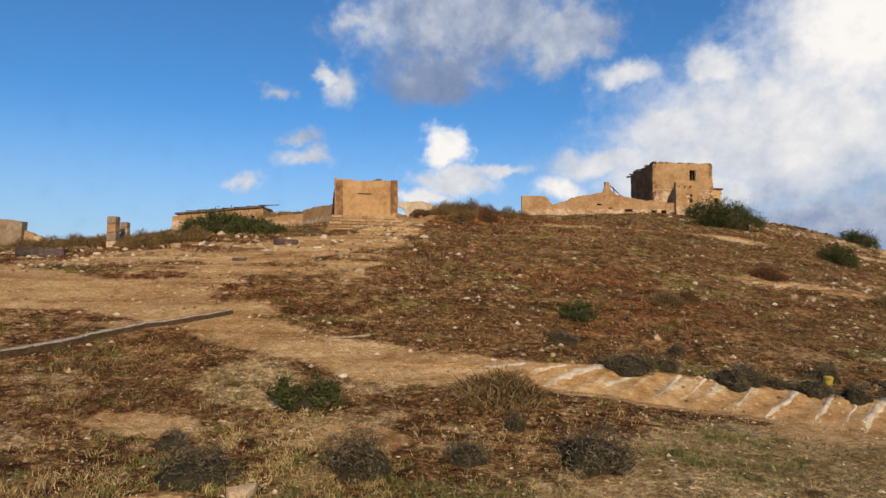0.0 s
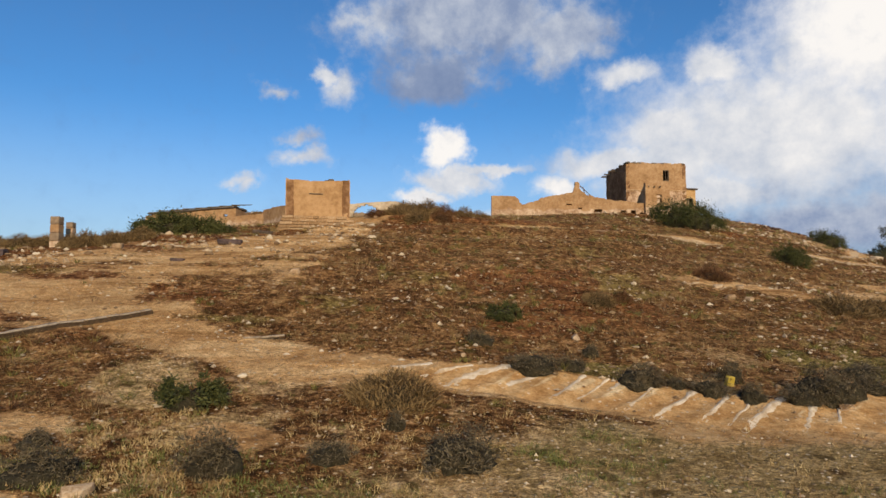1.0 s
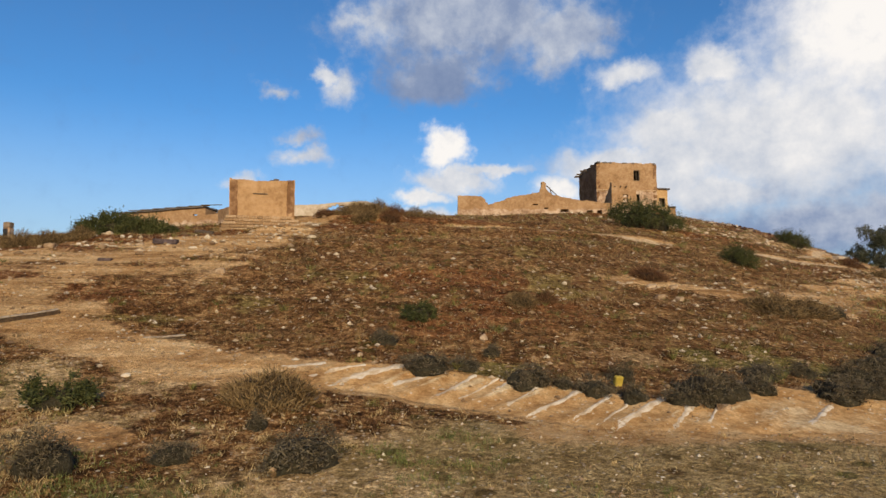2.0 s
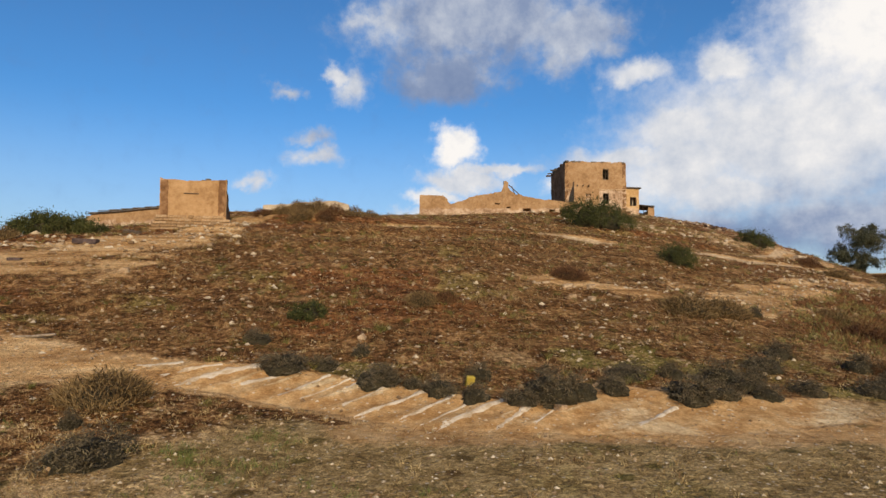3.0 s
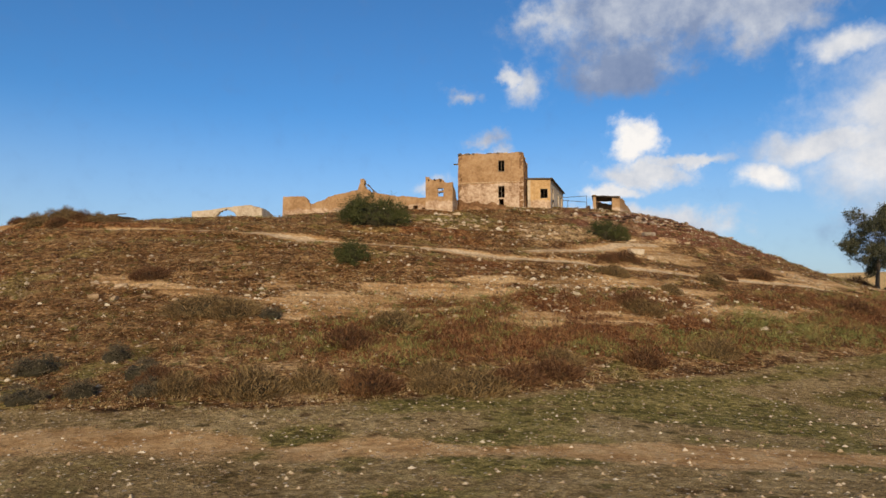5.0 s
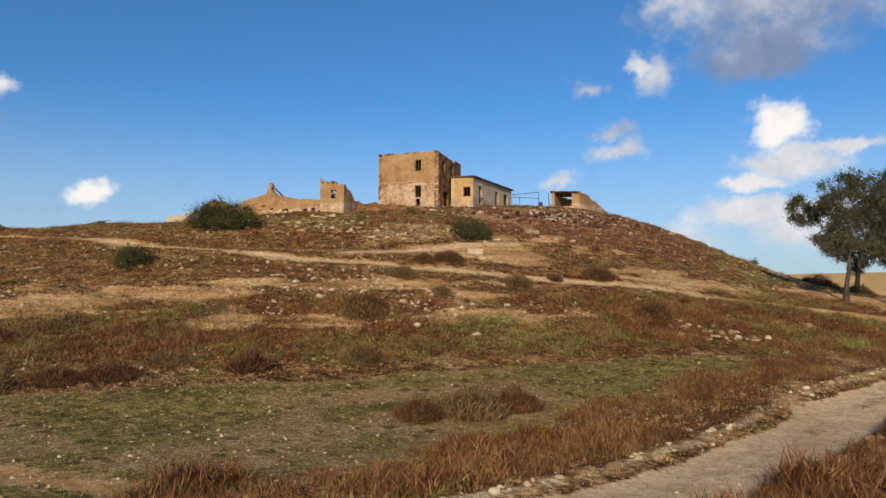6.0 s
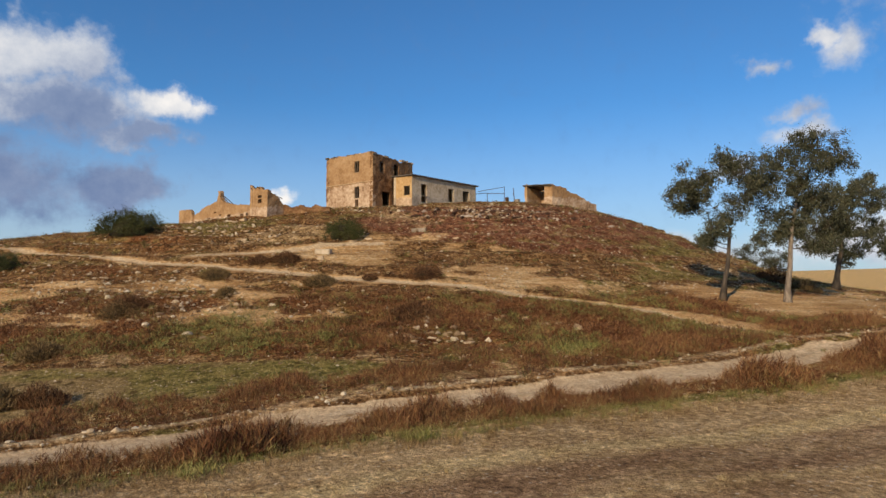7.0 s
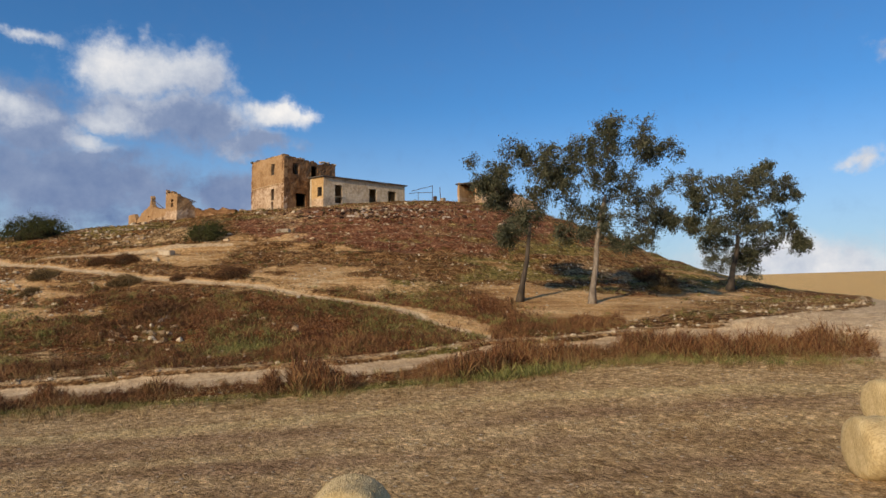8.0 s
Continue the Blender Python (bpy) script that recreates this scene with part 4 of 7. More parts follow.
def build_tower():
    base = 12.0
    FL, FR, BR, BL = (28.32, 91.95), (37.06, 92.8), (36.2, 101.1), (27.5, 100.3)
    t = thing("ruined_house", (32.3, 96.5, base), "two-storey ruined farmhouse of tan plaster over rubble stone", "ruin")
    front = [(0, 7.35), (1.2, 7.3), (2.4, 7.42), (4, 7.25), (5.2, 7.4), (6.6, 7.2), (8, 7.45), (8.8, 7.3)]
    ruin_wall("front_wall", FL, FR, base, front, TOWER_FACE, t, 0.55, [(5.4, 6.3, 4.8, 6.35), (5.4, 6.3, 1.3, 2.9), (5.55, 6.15, 0.2, 1.15)], 0.28, 0.04, 0.09, "sunlit tan plaster front with rubble showing below")
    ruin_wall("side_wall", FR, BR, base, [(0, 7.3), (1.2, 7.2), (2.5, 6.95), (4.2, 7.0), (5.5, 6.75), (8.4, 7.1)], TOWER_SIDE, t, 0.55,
              [(1.35, 2.3, 4.75, 6.2), (4.3, 5.3, 4.7, 6.3), (1.9, 3.5, 0.2, 2.25)], 0.28, 0.07, 0.16, "rubble side coloured dark for its shade, with a broken doorway")
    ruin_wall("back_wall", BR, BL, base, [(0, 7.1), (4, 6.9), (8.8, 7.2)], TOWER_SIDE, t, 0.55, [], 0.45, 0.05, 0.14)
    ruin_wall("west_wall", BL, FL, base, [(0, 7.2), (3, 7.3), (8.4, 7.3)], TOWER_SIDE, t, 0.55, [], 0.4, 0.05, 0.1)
    # Unseen roof deck and floor, added so the inside stays dark.
    slab("roof", ((28.8, 92.4), (36.5, 93.2), (35.8, 100.6), (28, 99.8)), base + 6.55, 0.2, ROOFING, t)
    slab("upper_floor", ((28.8, 92.4), (36.5, 93.2), (35.8, 100.6), (28, 99.8)), base + 3.35, 0.2, OLD_WOOD, t)
    rng = random.Random(5)
    for k in range(26):  # broken coping along the wall heads
        wall = rng.choice(((FL, FR), (FL, FR), (FR, BR), (BL, FL)))
        f = rng.random()
        x, y = wall[0][0] + (wall[1][0] - wall[0][0]) * f, wall[0][1] + (wall[1][1] - wall[0][1]) * f
        bm = bmesh.new()
        s = rng.uniform(0.15, 0.45)
        box(bm, (-s, -0.25, -0.1), (s, 0.25, rng.uniform(0.06, 0.2)), 0.04)
        ob = part("coping_stone", bm, ROOFING if rng.random() < 0.65 else STONEWORK, t)
        ob.matrix_local = pose(x - 32.3 + (0.2 if wall[0] == BL else 0 if wall[0] == FL else -0.2), y - 96.5 + (0.25 if wall[0] == FL else 0), 7.3 if wall[0] != FR else 6.98, rng.uniform(-9, 9), rng.uniform(-9, 9), rng.uniform(-15, 15) + (5.5 if wall[0] == FL else 95))
    for u0, u1, z0, z1 in ((5.4, 6.3, 4.8, 6.35), (5.4, 6.3, 1.3, 2.9)):
        window_frame("window_frame", FL, FR, u0, u1, z0, z1, base, t, GREYWASH, 1)
    window_frame("window_frame", FR, BR, 1.35, 2.3, 4.75, 6.2, base, t, GREYWASH, 2)
    window_frame("window_frame", FR, BR, 4.3, 5.3, 4.7, 6.3, base, t, OLD_WOOD, 0)
    # storey ledge and the beam ends that stick out under the eaves
    bm = bmesh.new()
    for k in range(22):
        u = k * 0.4
        f = u / 8.78
        x, y = FL[0] + (FR[0] - FL[0]) * f - 32.3, FL[1] + (FR[1] - FL[1]) * f - 96.5
        made = box(bm, (x, y - 0.05 - 0.02 * noise.noise((u, 1, 2)), 3.36), (x + 0.37, y + 0.1, 3.47), 0.02)
    part("storey_ledge", bm, STONEWORK, t)
    for y, z in ((100.0, 6.75), (99.2, 6.7), (98.2, 6.82), (95.5, 6.8)):
        rough_beam("beam_end", (26.7, y, base + z), (28.2, y + 0.1, base + z + 0.05), 0.1, OLD_WOOD, t, "dark timber beam end")


def build_annex():
    base = 12.75
    L, C, R, B = (36.9, 96.75), (40.0, 97.15), (40.1, 110.5), (36.6, 110.3)
    t = thing("annex", (38.4, 103.5, base), "long single-storey limewashed annex with a flat roof and gaping openings", "outbuilding")
    ruin_wall("front_wall", L, C, base, [(0, 3.68), (3.2, 3.62)], ANNEX_FRONT, t, 0.4, [(1.75, 2.75, 0.95, 2.25)], 0.28, 0.025, 0.03, "sunlit ochre-washed end wall")
    ruin_wall("side_wall", C, R, base, [(0, 3.6), (13.4, 3.6)], ANNEX_SIDE, t, 0.4,
              [(1.75, 2.85, 0.1, 2.6), (7.25, 8.45, 0.3, 2.65), (10.4, 11.8, 0.9, 2.6)], 0.28, 0.025, 0.03, "white limewashed side with grey bare foot")
    ruin_wall("back_wall", R, B, base, [(0, 3.6), (3.5, 3.6)], ANNEX_SIDE, t, 0.4, [], 0.5, 0.02, 0.03)
    ruin_wall("inner_wall", B, L, base, [(0, 3.6), (13.6, 3.6)], ANNEX_SIDE, t, 0.4, [], 0.6, 0.02, 0.03)
    slab("roof", ((36.7, 96.5), (40.3, 96.9), (40.4, 110.8), (36.4, 110.6)), base + 3.62, 0.16, ROOFING, t, 0.02, "dark roof slab with a thin overhang", (-0.08, 0))
    window_frame("window_frame", L, C, 1.75, 2.75, 0.95, 2.25, base, t, None, 1)
    window_frame("door_frame", C, R, 1.75, 2.85, 0.1, 2.6, base, t, None, 0, False)
    window_frame("door_frame", C, R, 7.25, 8.45, 0.3, 2.65, base, t, None, 0, False)
    window_frame("window_frame", C, R, 10.4, 11.8, 0.9, 2.6, base, t, None, 2)
    bm = bmesh.new()
    box(bm, (1.55, -4.6, 0.95), (1.72, -3.4, 1.05), 0.02)
    part("window_sill", bm, CONCRETE, t)
    bm = bmesh.new()
    box(bm, (1.68, 4.15, 0.9), (1.85, 5.2, 1.0), 0.02)
    part("window_sill", bm, CONCRETE, t)


def build_shed():
    base = 14.0
    t = thing("stone_shed", (46.5, 120.0, base), "half-collapsed stone shed with an open front", "shed")
    ruin_wall("side_wall", (44.2, 121.5), (44.2, 117.2), base, [(0, 2.7), (4.3, 2.95)], RUIN, t, 0.45, [], 0.3, 0.06, 0.1)
    ruin_wall("front_pier", (47.2, 118.0), (48.4, 118.3), base, [(0, 2.75), (1.3, 2.7)], RUIN, t, 0.5, [], 0.25, 0.06, 0.08, "sunlit stone pier")
    ruin_wall("broken_wall", (48.4, 118.3), (50.6, 127.5), base, [(0, 2.65), (2.5, 2.4), (4, 1.8), (5.5, 1.5), (7, 0.9), (9.4, 0.3)], RUIN, t, 0.5, [], 0.3, 0.08, 0.22, "side wall falling away to rubble")
    ruin_wall("back_wall", (48.6, 122.0), (44.2, 121.5), base, [(0, 2.3), (2, 1.7), (4.4, 2.6)], RUIN, t, 0.45, [], 0.3, 0.06, 0.15)
    slab("roof", ((44.0, 116.9), (48.4, 117.9), (48.2, 121), (43.9, 120.6)), base + 2.72, 0.14, ROOFING, t, 0.05, "sagging dark roof sheet", (-0.15, -0.35))
    for k, y in enumerate((117.4, 118.3, 119.2)):
        rough_beam("roof_beam", (44.0, y, base + 2.66), (48.3, y + 0.6, base + 2.5), 0.08, OLD_WOOD, t)


def build_pipe_frame():
    t = thing("pipe_frame", (42, 113, 14.2), "rusty pipe frame of a fallen pergola beside the annex", "frame")
    g = 13.3
    for name, a, b in (("post", (43.5, 113, g), (43.5, 113, 16.2)), ("post", (40.6, 112.6, g), (40.6, 112.6, 15.6)), ("rail", (38.6, 112.9, 16.05), (43.6, 113, 16.2)), ("rail", (38.6, 112.4, 15.6), (40.7, 112.6, 15.55)), ("brace", (40.6, 112.6, 15.5), (43.5, 113, 15.2))):
        rough_beam(name, a, b, 0.045, IRON, t)
    bm = bmesh.new()
    tube(bm, [(1.75, 0.3, -0.9), (1.75, 0.3, 0.45)], [0.28, 0.28], 10)
    part("drum", bm, IRON, t, "rusty oil drum foot")
    o = thing("leaning_post", (45.2, 113.2, 13.4), "dark leaning iron post", "post")
    rough_beam("pole", (45.2, 113.2, 13.3), (45.0, 113.2, 15.9), 0.06, IRON, o)
    bm = bmesh.new()
    box(bm, (0.2, -0.3, -0.1), (0.8, 0.3, 0.75), 0.05)
    part("foot_block", bm, CONCRETE, o)


def build_long_wall():
    base = 10.2
    t = thing("courtyard_wall", (18, 80.7, base), "long ruined earth wall with a jagged crest", "ruin")
    ruin_wall("west_end", (8.55, 80.4), (12.3, 80.6), base, [(0, 2.6), (0.4, 2.62), (2.9, 2.55), (3.4, 2.2), (3.75, 1.6)], RUIN, t, 0.5, [], 0.28, 0.04, 0.06, "square-topped end of the earth wall")
    top = [(0, 1.55), (1.4, 1.9), (3.2, 2.6), (4.6, 2.75), (5.9, 2.95), (6.45, 3.1), (6.6, 4.2), (6.95, 4.6), (7.2, 4.35), (7.4, 3.3), (8.1, 2.75), (9.8, 2.35), (11.9, 1.95), (13, 2.05), (14.2, 1.75), (15.3, 1.7)]
    holes = [(5.6, 6.2, 1.45, 1.6), (7.0, 7.5, 1.0, 1.15), (9.0, 10.0, 0.55, 0.95), (11.2, 11.6, 0.3, 0.6), (12.3, 13.0, 0.2, 0.75), (13.6, 14.2, 0.35, 0.8), (14.7, 15.1, 0.2, 0.55)]
    ruin_wall("main_wall", (12.3, 80.7), (27.6, 80.9), base, top, RUIN, t, 0.55, holes, 0.28, 0.06, 0.12, "earth wall with a peak and small holes at its foot")
    # Backing added behind the holes so they look dark and show no sky.
    ruin_wall("dark_backing", (12.6, 81.3), (27.4, 81.5), base, [(0, 1.2), (1.4, 1.5), (3.2, 2.1), (8, 2.2), (9.8, 1.9), (14.8, 1.4)], DULL_WALL, t, 0.3, [], 0.5, 0.04, 0.1, "added dark backing behind the wall's small holes")
    ruin_wall("cross_wall", (20.6, 81.7), (20.9, 86.5), base, [(0, 2.6), (2, 1.9), (5.2, 1.2)], RUIN, t, 0.45, [], 0.35, 0.05, 0.2)
    for a, b in (((19.6, 80.9, 14.1), (21.3, 81.2, 12.6)), ((20.0, 81.0, 13.9), (20.6, 82.3, 12.7))):
        rough_beam("fallen_beam", a, b, 0.06, OLD_WOOD, t, "leaning dark roof beam")

    s = thing("roofless_room", (29.1, 82.0, base + 0.4), "small roofless earth-walled room beside the long wall", "ruin")
    b2 = base + 0.4
    ruin_wall("front_wall", (27.6, 80.45), (30.75, 80.95), b2, [(0, 4.0), (0.2, 3.55), (1, 3.3), (1.9, 3.45), (2.4, 3.0), (3.2, 2.95)], RUIN, s, 0.5, [(1.5, 2.2, 2.0, 2.35), (1.45, 2.15, 1.35, 1.85)], 0.25, 0.045, 0.08, "sunlit front with a small broken window")
    ruin_wall("east_wall", (30.75, 80.95), (30.5, 84.2), b2, [(0, 3.0), (1.2, 2.6), (2.4, 1.4), (3.2, 0.8)], RUIN, s, 0.5, [], 0.28, 0.06, 0.2)
    ruin_wall("west_wall", (27.3, 84.0), (27.6, 80.45), b2, [(0, 1.2), (1.5, 2.6), (3.5, 3.7)], RUIN, s, 0.45, [], 0.28, 0.05, 0.15)
    ruin_wall("back_wall", (30.5, 84.2), (27.3, 84.0), b2, [(0, 0.9), (1.5, 1.6), (3.2, 1.3)], RUIN, s, 0.45, [], 0.3, 0.05, 0.2)
    for x in (28.0, 28.7, 29.4):
        rough_beam("roof_beam", (x, 80.3, b2 + 3.35), (x + 0.3, 83.8, b2 + 2.2), 0.07, OLD_WOOD, s, "dark timber roof beam")

    w = thing("tumbled_wall", (33, 84.5, 11.2), "low tumbled wall of earth and stones", "ruin")
    ruin_wall("wall", (30.9, 83.2), (36.0, 86.6), 11.2, [(0, 0.7), (1, 0.4), (2.2, 0.55), (3.4, 0.25), (4.6, 0.45), (6.1, 0.1)], DULL_WALL, w, 0.6, [], 0.28, 0.09, 0.25)


def build_keep():
    """The squat stone-footed tower by the path."""
    base = 5.25
    FL, FR, BR, BL = (-8.75, 48.0), (-4.15, 49.2), (-5.2, 53.4), (-9.8, 52.2)
    t = thing("watch_tower", (-6.9, 50.6, base), "squat ruined tower of tan earth on a footing of limestone courses", "ruin")
    ruin_wall("front_wall", FL, FR, base, [(0, 3.8), (0.3, 3.68), (2.2, 3.66), (3.8, 3.72), (4.75, 3.76)], EARTH_KEEP, t, 0.6, [], 0.25, 0.035, 0.05, "sunlit tan earth face", batter=0.02)
    ruin_wall("east_wall", FR, BR, base, [(0, 3.6), (0.8, 3.5), (1.6, 2.9), (2.4, 2.3), (3.2, 1.3), (4.3, 0.3)], DULL_KEEP, t, 0.6, [], 0.28, 0.07, 0.2, "side wall coloured dark for its shade, slumping to the ground", batter=0.02)
    ruin_wall("back_wall", BR, BL, base, [(0, 0.5), (2, 0.9), (4.7, 1.6)], RUIN, t, 0.6, [], 0.35, 0.06, 0.2)
    ruin_wall("west_wall", BL, FL, base, [(0, 1.8), (1.5, 2.8), (2.6, 3.3), (4.3, 3.55)], DULL_KEEP, t, 0.6, [], 0.28, 0.05, 0.12, batter=0.02)
    bm = bmesh.new()
    box(bm, (-0.3, -0.5, 0), (0.5, 0.4, 0.16), 0.04), box(bm, (-0.05, -0.3, 0.14), (0.35, 0.2, 0.3), 0.05)
    ob = part("roof_debris", bm, ROOFING, t, "dark debris on the wall head")
    ob.matrix_local = pose(1.05, -1.15, 3.62, 4, 6, 20)
    # limestone footing, block by block; an added dark bar stands for a slot
    rng = random.Random(11)
    along = Vector((FR[0] - FL[0], FR[1] - FL[1], 0))
    run = along.length
    along.normalize()
    out = Vector((along.y, -along.x, 0))
    turn = math.degrees(math.atan2(along.y, along.x))
    bm = bmesh.new()
    box(bm, (0, -0.04, 0), (1.05, 0.3, 0.06), 0.015)
    ob = part("slot_bar", bm, OLD_WOOD, t, "dark bar standing in for a slot in the face")
    ob.matrix_local = pose(*(Vector((FL[0], FL[1], base + 2.62)) + along * 1.7 - t.matrix_world.translation), 0, 0, turn)
    for row in range(5):
        u, high = -0.25 - 0.1 * row, 0.24
        zrow = 0.75 - row * high
        while u < run - 0.2 + 0.12 * row:
            w = rng.uniform(0.45, 1.25)
            bm = bmesh.new()
            box(bm, (0.015, 0, 0.012), (w - 0.015, 0.55, high - 0.012), 0.035)
            at = Vector((FL[0], FL[1], base)) + along * u + out * (0.04 + 0.035 * row + rng.uniform(-0.03, 0.04)) + Vector((0, 0, zrow)) - t.matrix_world.translation
            ob = part("footing_stone", bm, FOOTING, t)
            ob.matrix_local = pose(*at, rng.uniform(-1.5, 1.5), rng.uniform(-1, 1), turn + rng.uniform(-1.5, 1.5))
            u += w


FOOTING = two_scale("footing_limestone", [(0, (0.22, 0.132, 0.062)), (0.5, (0.36, 0.235, 0.122)), (1, (0.50, 0.36, 0.215))], 0.9, 7.0, 0.95, 0.7, 0.05, 0.5, vary=0.2)
EARTH_KEEP = layered("keep_earth_face", [(0, (0.27, 0.150, 0.064)), (0.5, (0.39, 0.235, 0.108)), (1, (0.49, 0.31, 0.155))], RUBBLE, 0.25, 0.2)
# Darker version of the earth face, with the sides' shade in its colour.
DULL_KEEP = layered("keep_shaded_side", DULL, DULL, 0.5, 0.5)


def build_west_ruins():
    # arched limewashed building on the far side of the crest
    base = 11.3
    t = thing("arched_ruin", (-8.6, 93, base), "limewashed ruin with a wide low arch", "ruin")

    def arch(u, z):
        return ((u - 6.2) / 2.1) ** 2 + (max(z, 0) / 2.15) ** 2 < 1 and z > -0.5

    ruin_wall("front_wall", (-14.8, 92.7), (-2.4, 92.7), base, [(0, 2.1), (3, 2.15), (6, 2.45), (8.5, 2.6), (10.4, 2.65), (12.4, 2.1)], LIMEWASH, t, 0.5, [arch], 0.22, 0.03, 0.06, "front wall with an arch")
    ruin_wall("east_wall", (-2.4, 92.7), (-2.9, 97.5), base, [(0, 2.2), (2.5, 1.9), (4.8, 1.0)], LIMEWASH, t, 0.5, [], 0.3, 0.04, 0.15)
    ruin_wall("back_wall", (-2.9, 97.5), (-14.8, 97.5), base, [(0, 1.0), (6, 1.5), (12, 1.8)], GREYWASH, t, 0.5, [], 0.4, 0.04, 0.15)

    # low house with a slumped flat roof
    base = 10.0
    h = thing("low_house", (-32, 92, base), "low earth house with a slumped flat roof strewn with brush", "house")
    ruin_wall("front_wall", (-39.3, 90.4), (-26.0, 88.6), base, [(0, 1.5), (2, 1.9), (8, 2.3), (11, 2.5), (13.4, 2.4)], RUIN, h, 0.5, [(11.6, 12.2, 0.9, 1.6)], 0.35, 0.04, 0.08)
    ruin_wall("east_wall", (-26.0, 88.6), (-25.6, 93.4), base, [(0, 2.4), (4.8, 2.2)], RUIN, h, 0.5, [], 0.4, 0.04, 0.1)
    ruin_wall("west_wall", (-39.0, 95.0), (-39.3, 90.4), base, [(0, 1.5), (4.6, 1.5)], RUIN, h, 0.5, [], 0.5, 0.04, 0.1)
    slab("roof", ((-38.8, 90.0), (-26.2, 88.3), (-26.0, 93.6), (-38.5, 94.8)), base + 1.75, 0.22, ROOFING, h, 0.12, "dark slumped roof", (0.75, 0.1))
    for k in range(7):
        x = -37 + k * 1.75
        rough_beam("roof_pole", (x, 89.4 - k * 0.2, base + 2.15 + 0.1 * k), (x + 2.6, 90.2 - k * 0.2, base + 2.3 + 0.1 * k), 0.07, OLD_WOOD, h)

    # low garden walls that run up to the watch tower
    g = thing("garden_wall", (-13.5, 60, 6.3), "low worn earth wall running up to the tower", "wall")
    ruin_wall("lower_run", (-19.0, 61.0), (-13.9, 60.0), 6.3, [(0, 1.3), (2.5, 1.45), (5.2, 1.6)], RUIN, g, 0.4, [], 0.3, 0.04, 0.08)
    ruin_wall("upper_run", (-13.9, 60.0), (-9.4, 54.6), 6.2, [(0, 2.0), (2.4, 2.05), (3.6, 2.0), (7, 1.8)], RUIN, g, 0.4, [], 0.3, 0.05, 0.08)
    w = thing("white_block", (-14.3, 58.6, 6.1), "small white painted block before the garden wall", "block")
    bm = bmesh.new()
    box(bm, (-0.17, -0.12, -0.2), (0.17, 0.12, 0.62), 0.03)
    part("body", bm, LIMEWASH, w)

    # wall stump and gate pillars further along the terrace
    s = thing("wall_stump", (-34.5, 51.2, 3.9), "wall end darkened for shade with a crumbling earth wall beside it", "ruin")
    # The dark plaster tone paints the shade on this end face.
    ruin_wall("end_wall", (-37.5, 51.0), (-34.15, 51.0), 3.9, [(0, 2.45), (2.2, 2.4), (3.3, 2.25)], GREYWASH, s, 0.7, [], 0.3, 0.05, 0.06, "plaster wall end with its shade in the dark colour")
    ruin_wall("crumbled_wall", (-34.1, 51.3), (-31.2, 51.6), 3.9, [(0, 1.55), (1, 1.15), (2, 0.75), (2.9, 0.3)], RUIN, s, 0.5, [], 0.25, 0.06, 0.12)
    for k, (x, y, hgt, w2) in enumerate(((-21.75, 41.4, 1.95, 0.30), (-21.9, 43.2, 1.35, 0.24))):
        z = ground_z(x, y)
        p = thing("gate_pillar", (x, y, z), "weathered square stone gate pillar" if not k else "shorter weathered stone gate pillar", "pillar", "gate pillars")
        for j in range(4):
            bm = bmesh.new()
            lo, hi = -0.15 + (hgt + 0.15) * j / 4, -0.15 + (hgt + 0.15) * (j + 1) / 4 - 0.008
            box(bm, (-w2, -w2, lo), (w2 * (1 - 0.03 * j), w2, hi), 0.035)
            part("stone_block", bm, GREYWASH if j % 2 else RUIN, p)


build_tower(), build_annex(), build_shed(), build_pipe_frame(), build_long_wall(), build_keep(), build_west_ruins()


# ---- trees ----
def leaf_cloud(centres, radii, count, size, rng, droop=0.6, slim=0.3, flat=1.0):
    """Many small lance-shaped leaves filling soft clumps. Returns vertices and faces."""
    centres, radii = np.array(centres), np.array(radii)
    w = radii ** 2
    pick = rng.choice(len(centres), count, p=w / w.sum())
    d = rng.normal(size=(count, 3))
    d /= np.linalg.norm(d, axis=1, keepdims=True)
    r = np.clip(np.abs(rng.normal(size=count)) * 0.62, 0, 1.35)
    p = centres[pick] + d * (radii[pick] * r)[:, None] * [1, 1, flat]
    way = rng.normal(size=(count, 3)) + [0, 0, -droop]
    way /= np.linalg.norm(way, axis=1, keepdims=True)
    side = np.cross(way, rng.normal(size=(count, 3)))
    side /= np.linalg.norm(side, axis=1, keepdims=True)
    ln = size * rng.uniform(0.6, 1.3, count)[:, None]
    v = np.stack([p, p + way * ln * 0.45 + side * ln * slim * 0.5, p + way * ln, p + way * ln * 0.45 - side * ln * slim * 0.5], 1)
    f = np.arange(count * 4).reshape(-1, 4)
    return v.reshape(-1, 3), f


# Near-black brown that paints the shade under the concrete lip.
UNDERCUT_SHADE = two_scale("undercut_shade", [(0, (0.022, 0.014, 0.008)), (0.5, (0.05, 0.032, 0.017)), (1, (0.10, 0.063, 0.032))], 1.5, 9.0, 0.9, 0.6, 0.04)
RIGHT, AWAY = Vector((0.63, 0.777, 0)), Vector((-0.777, 0.63, 0))


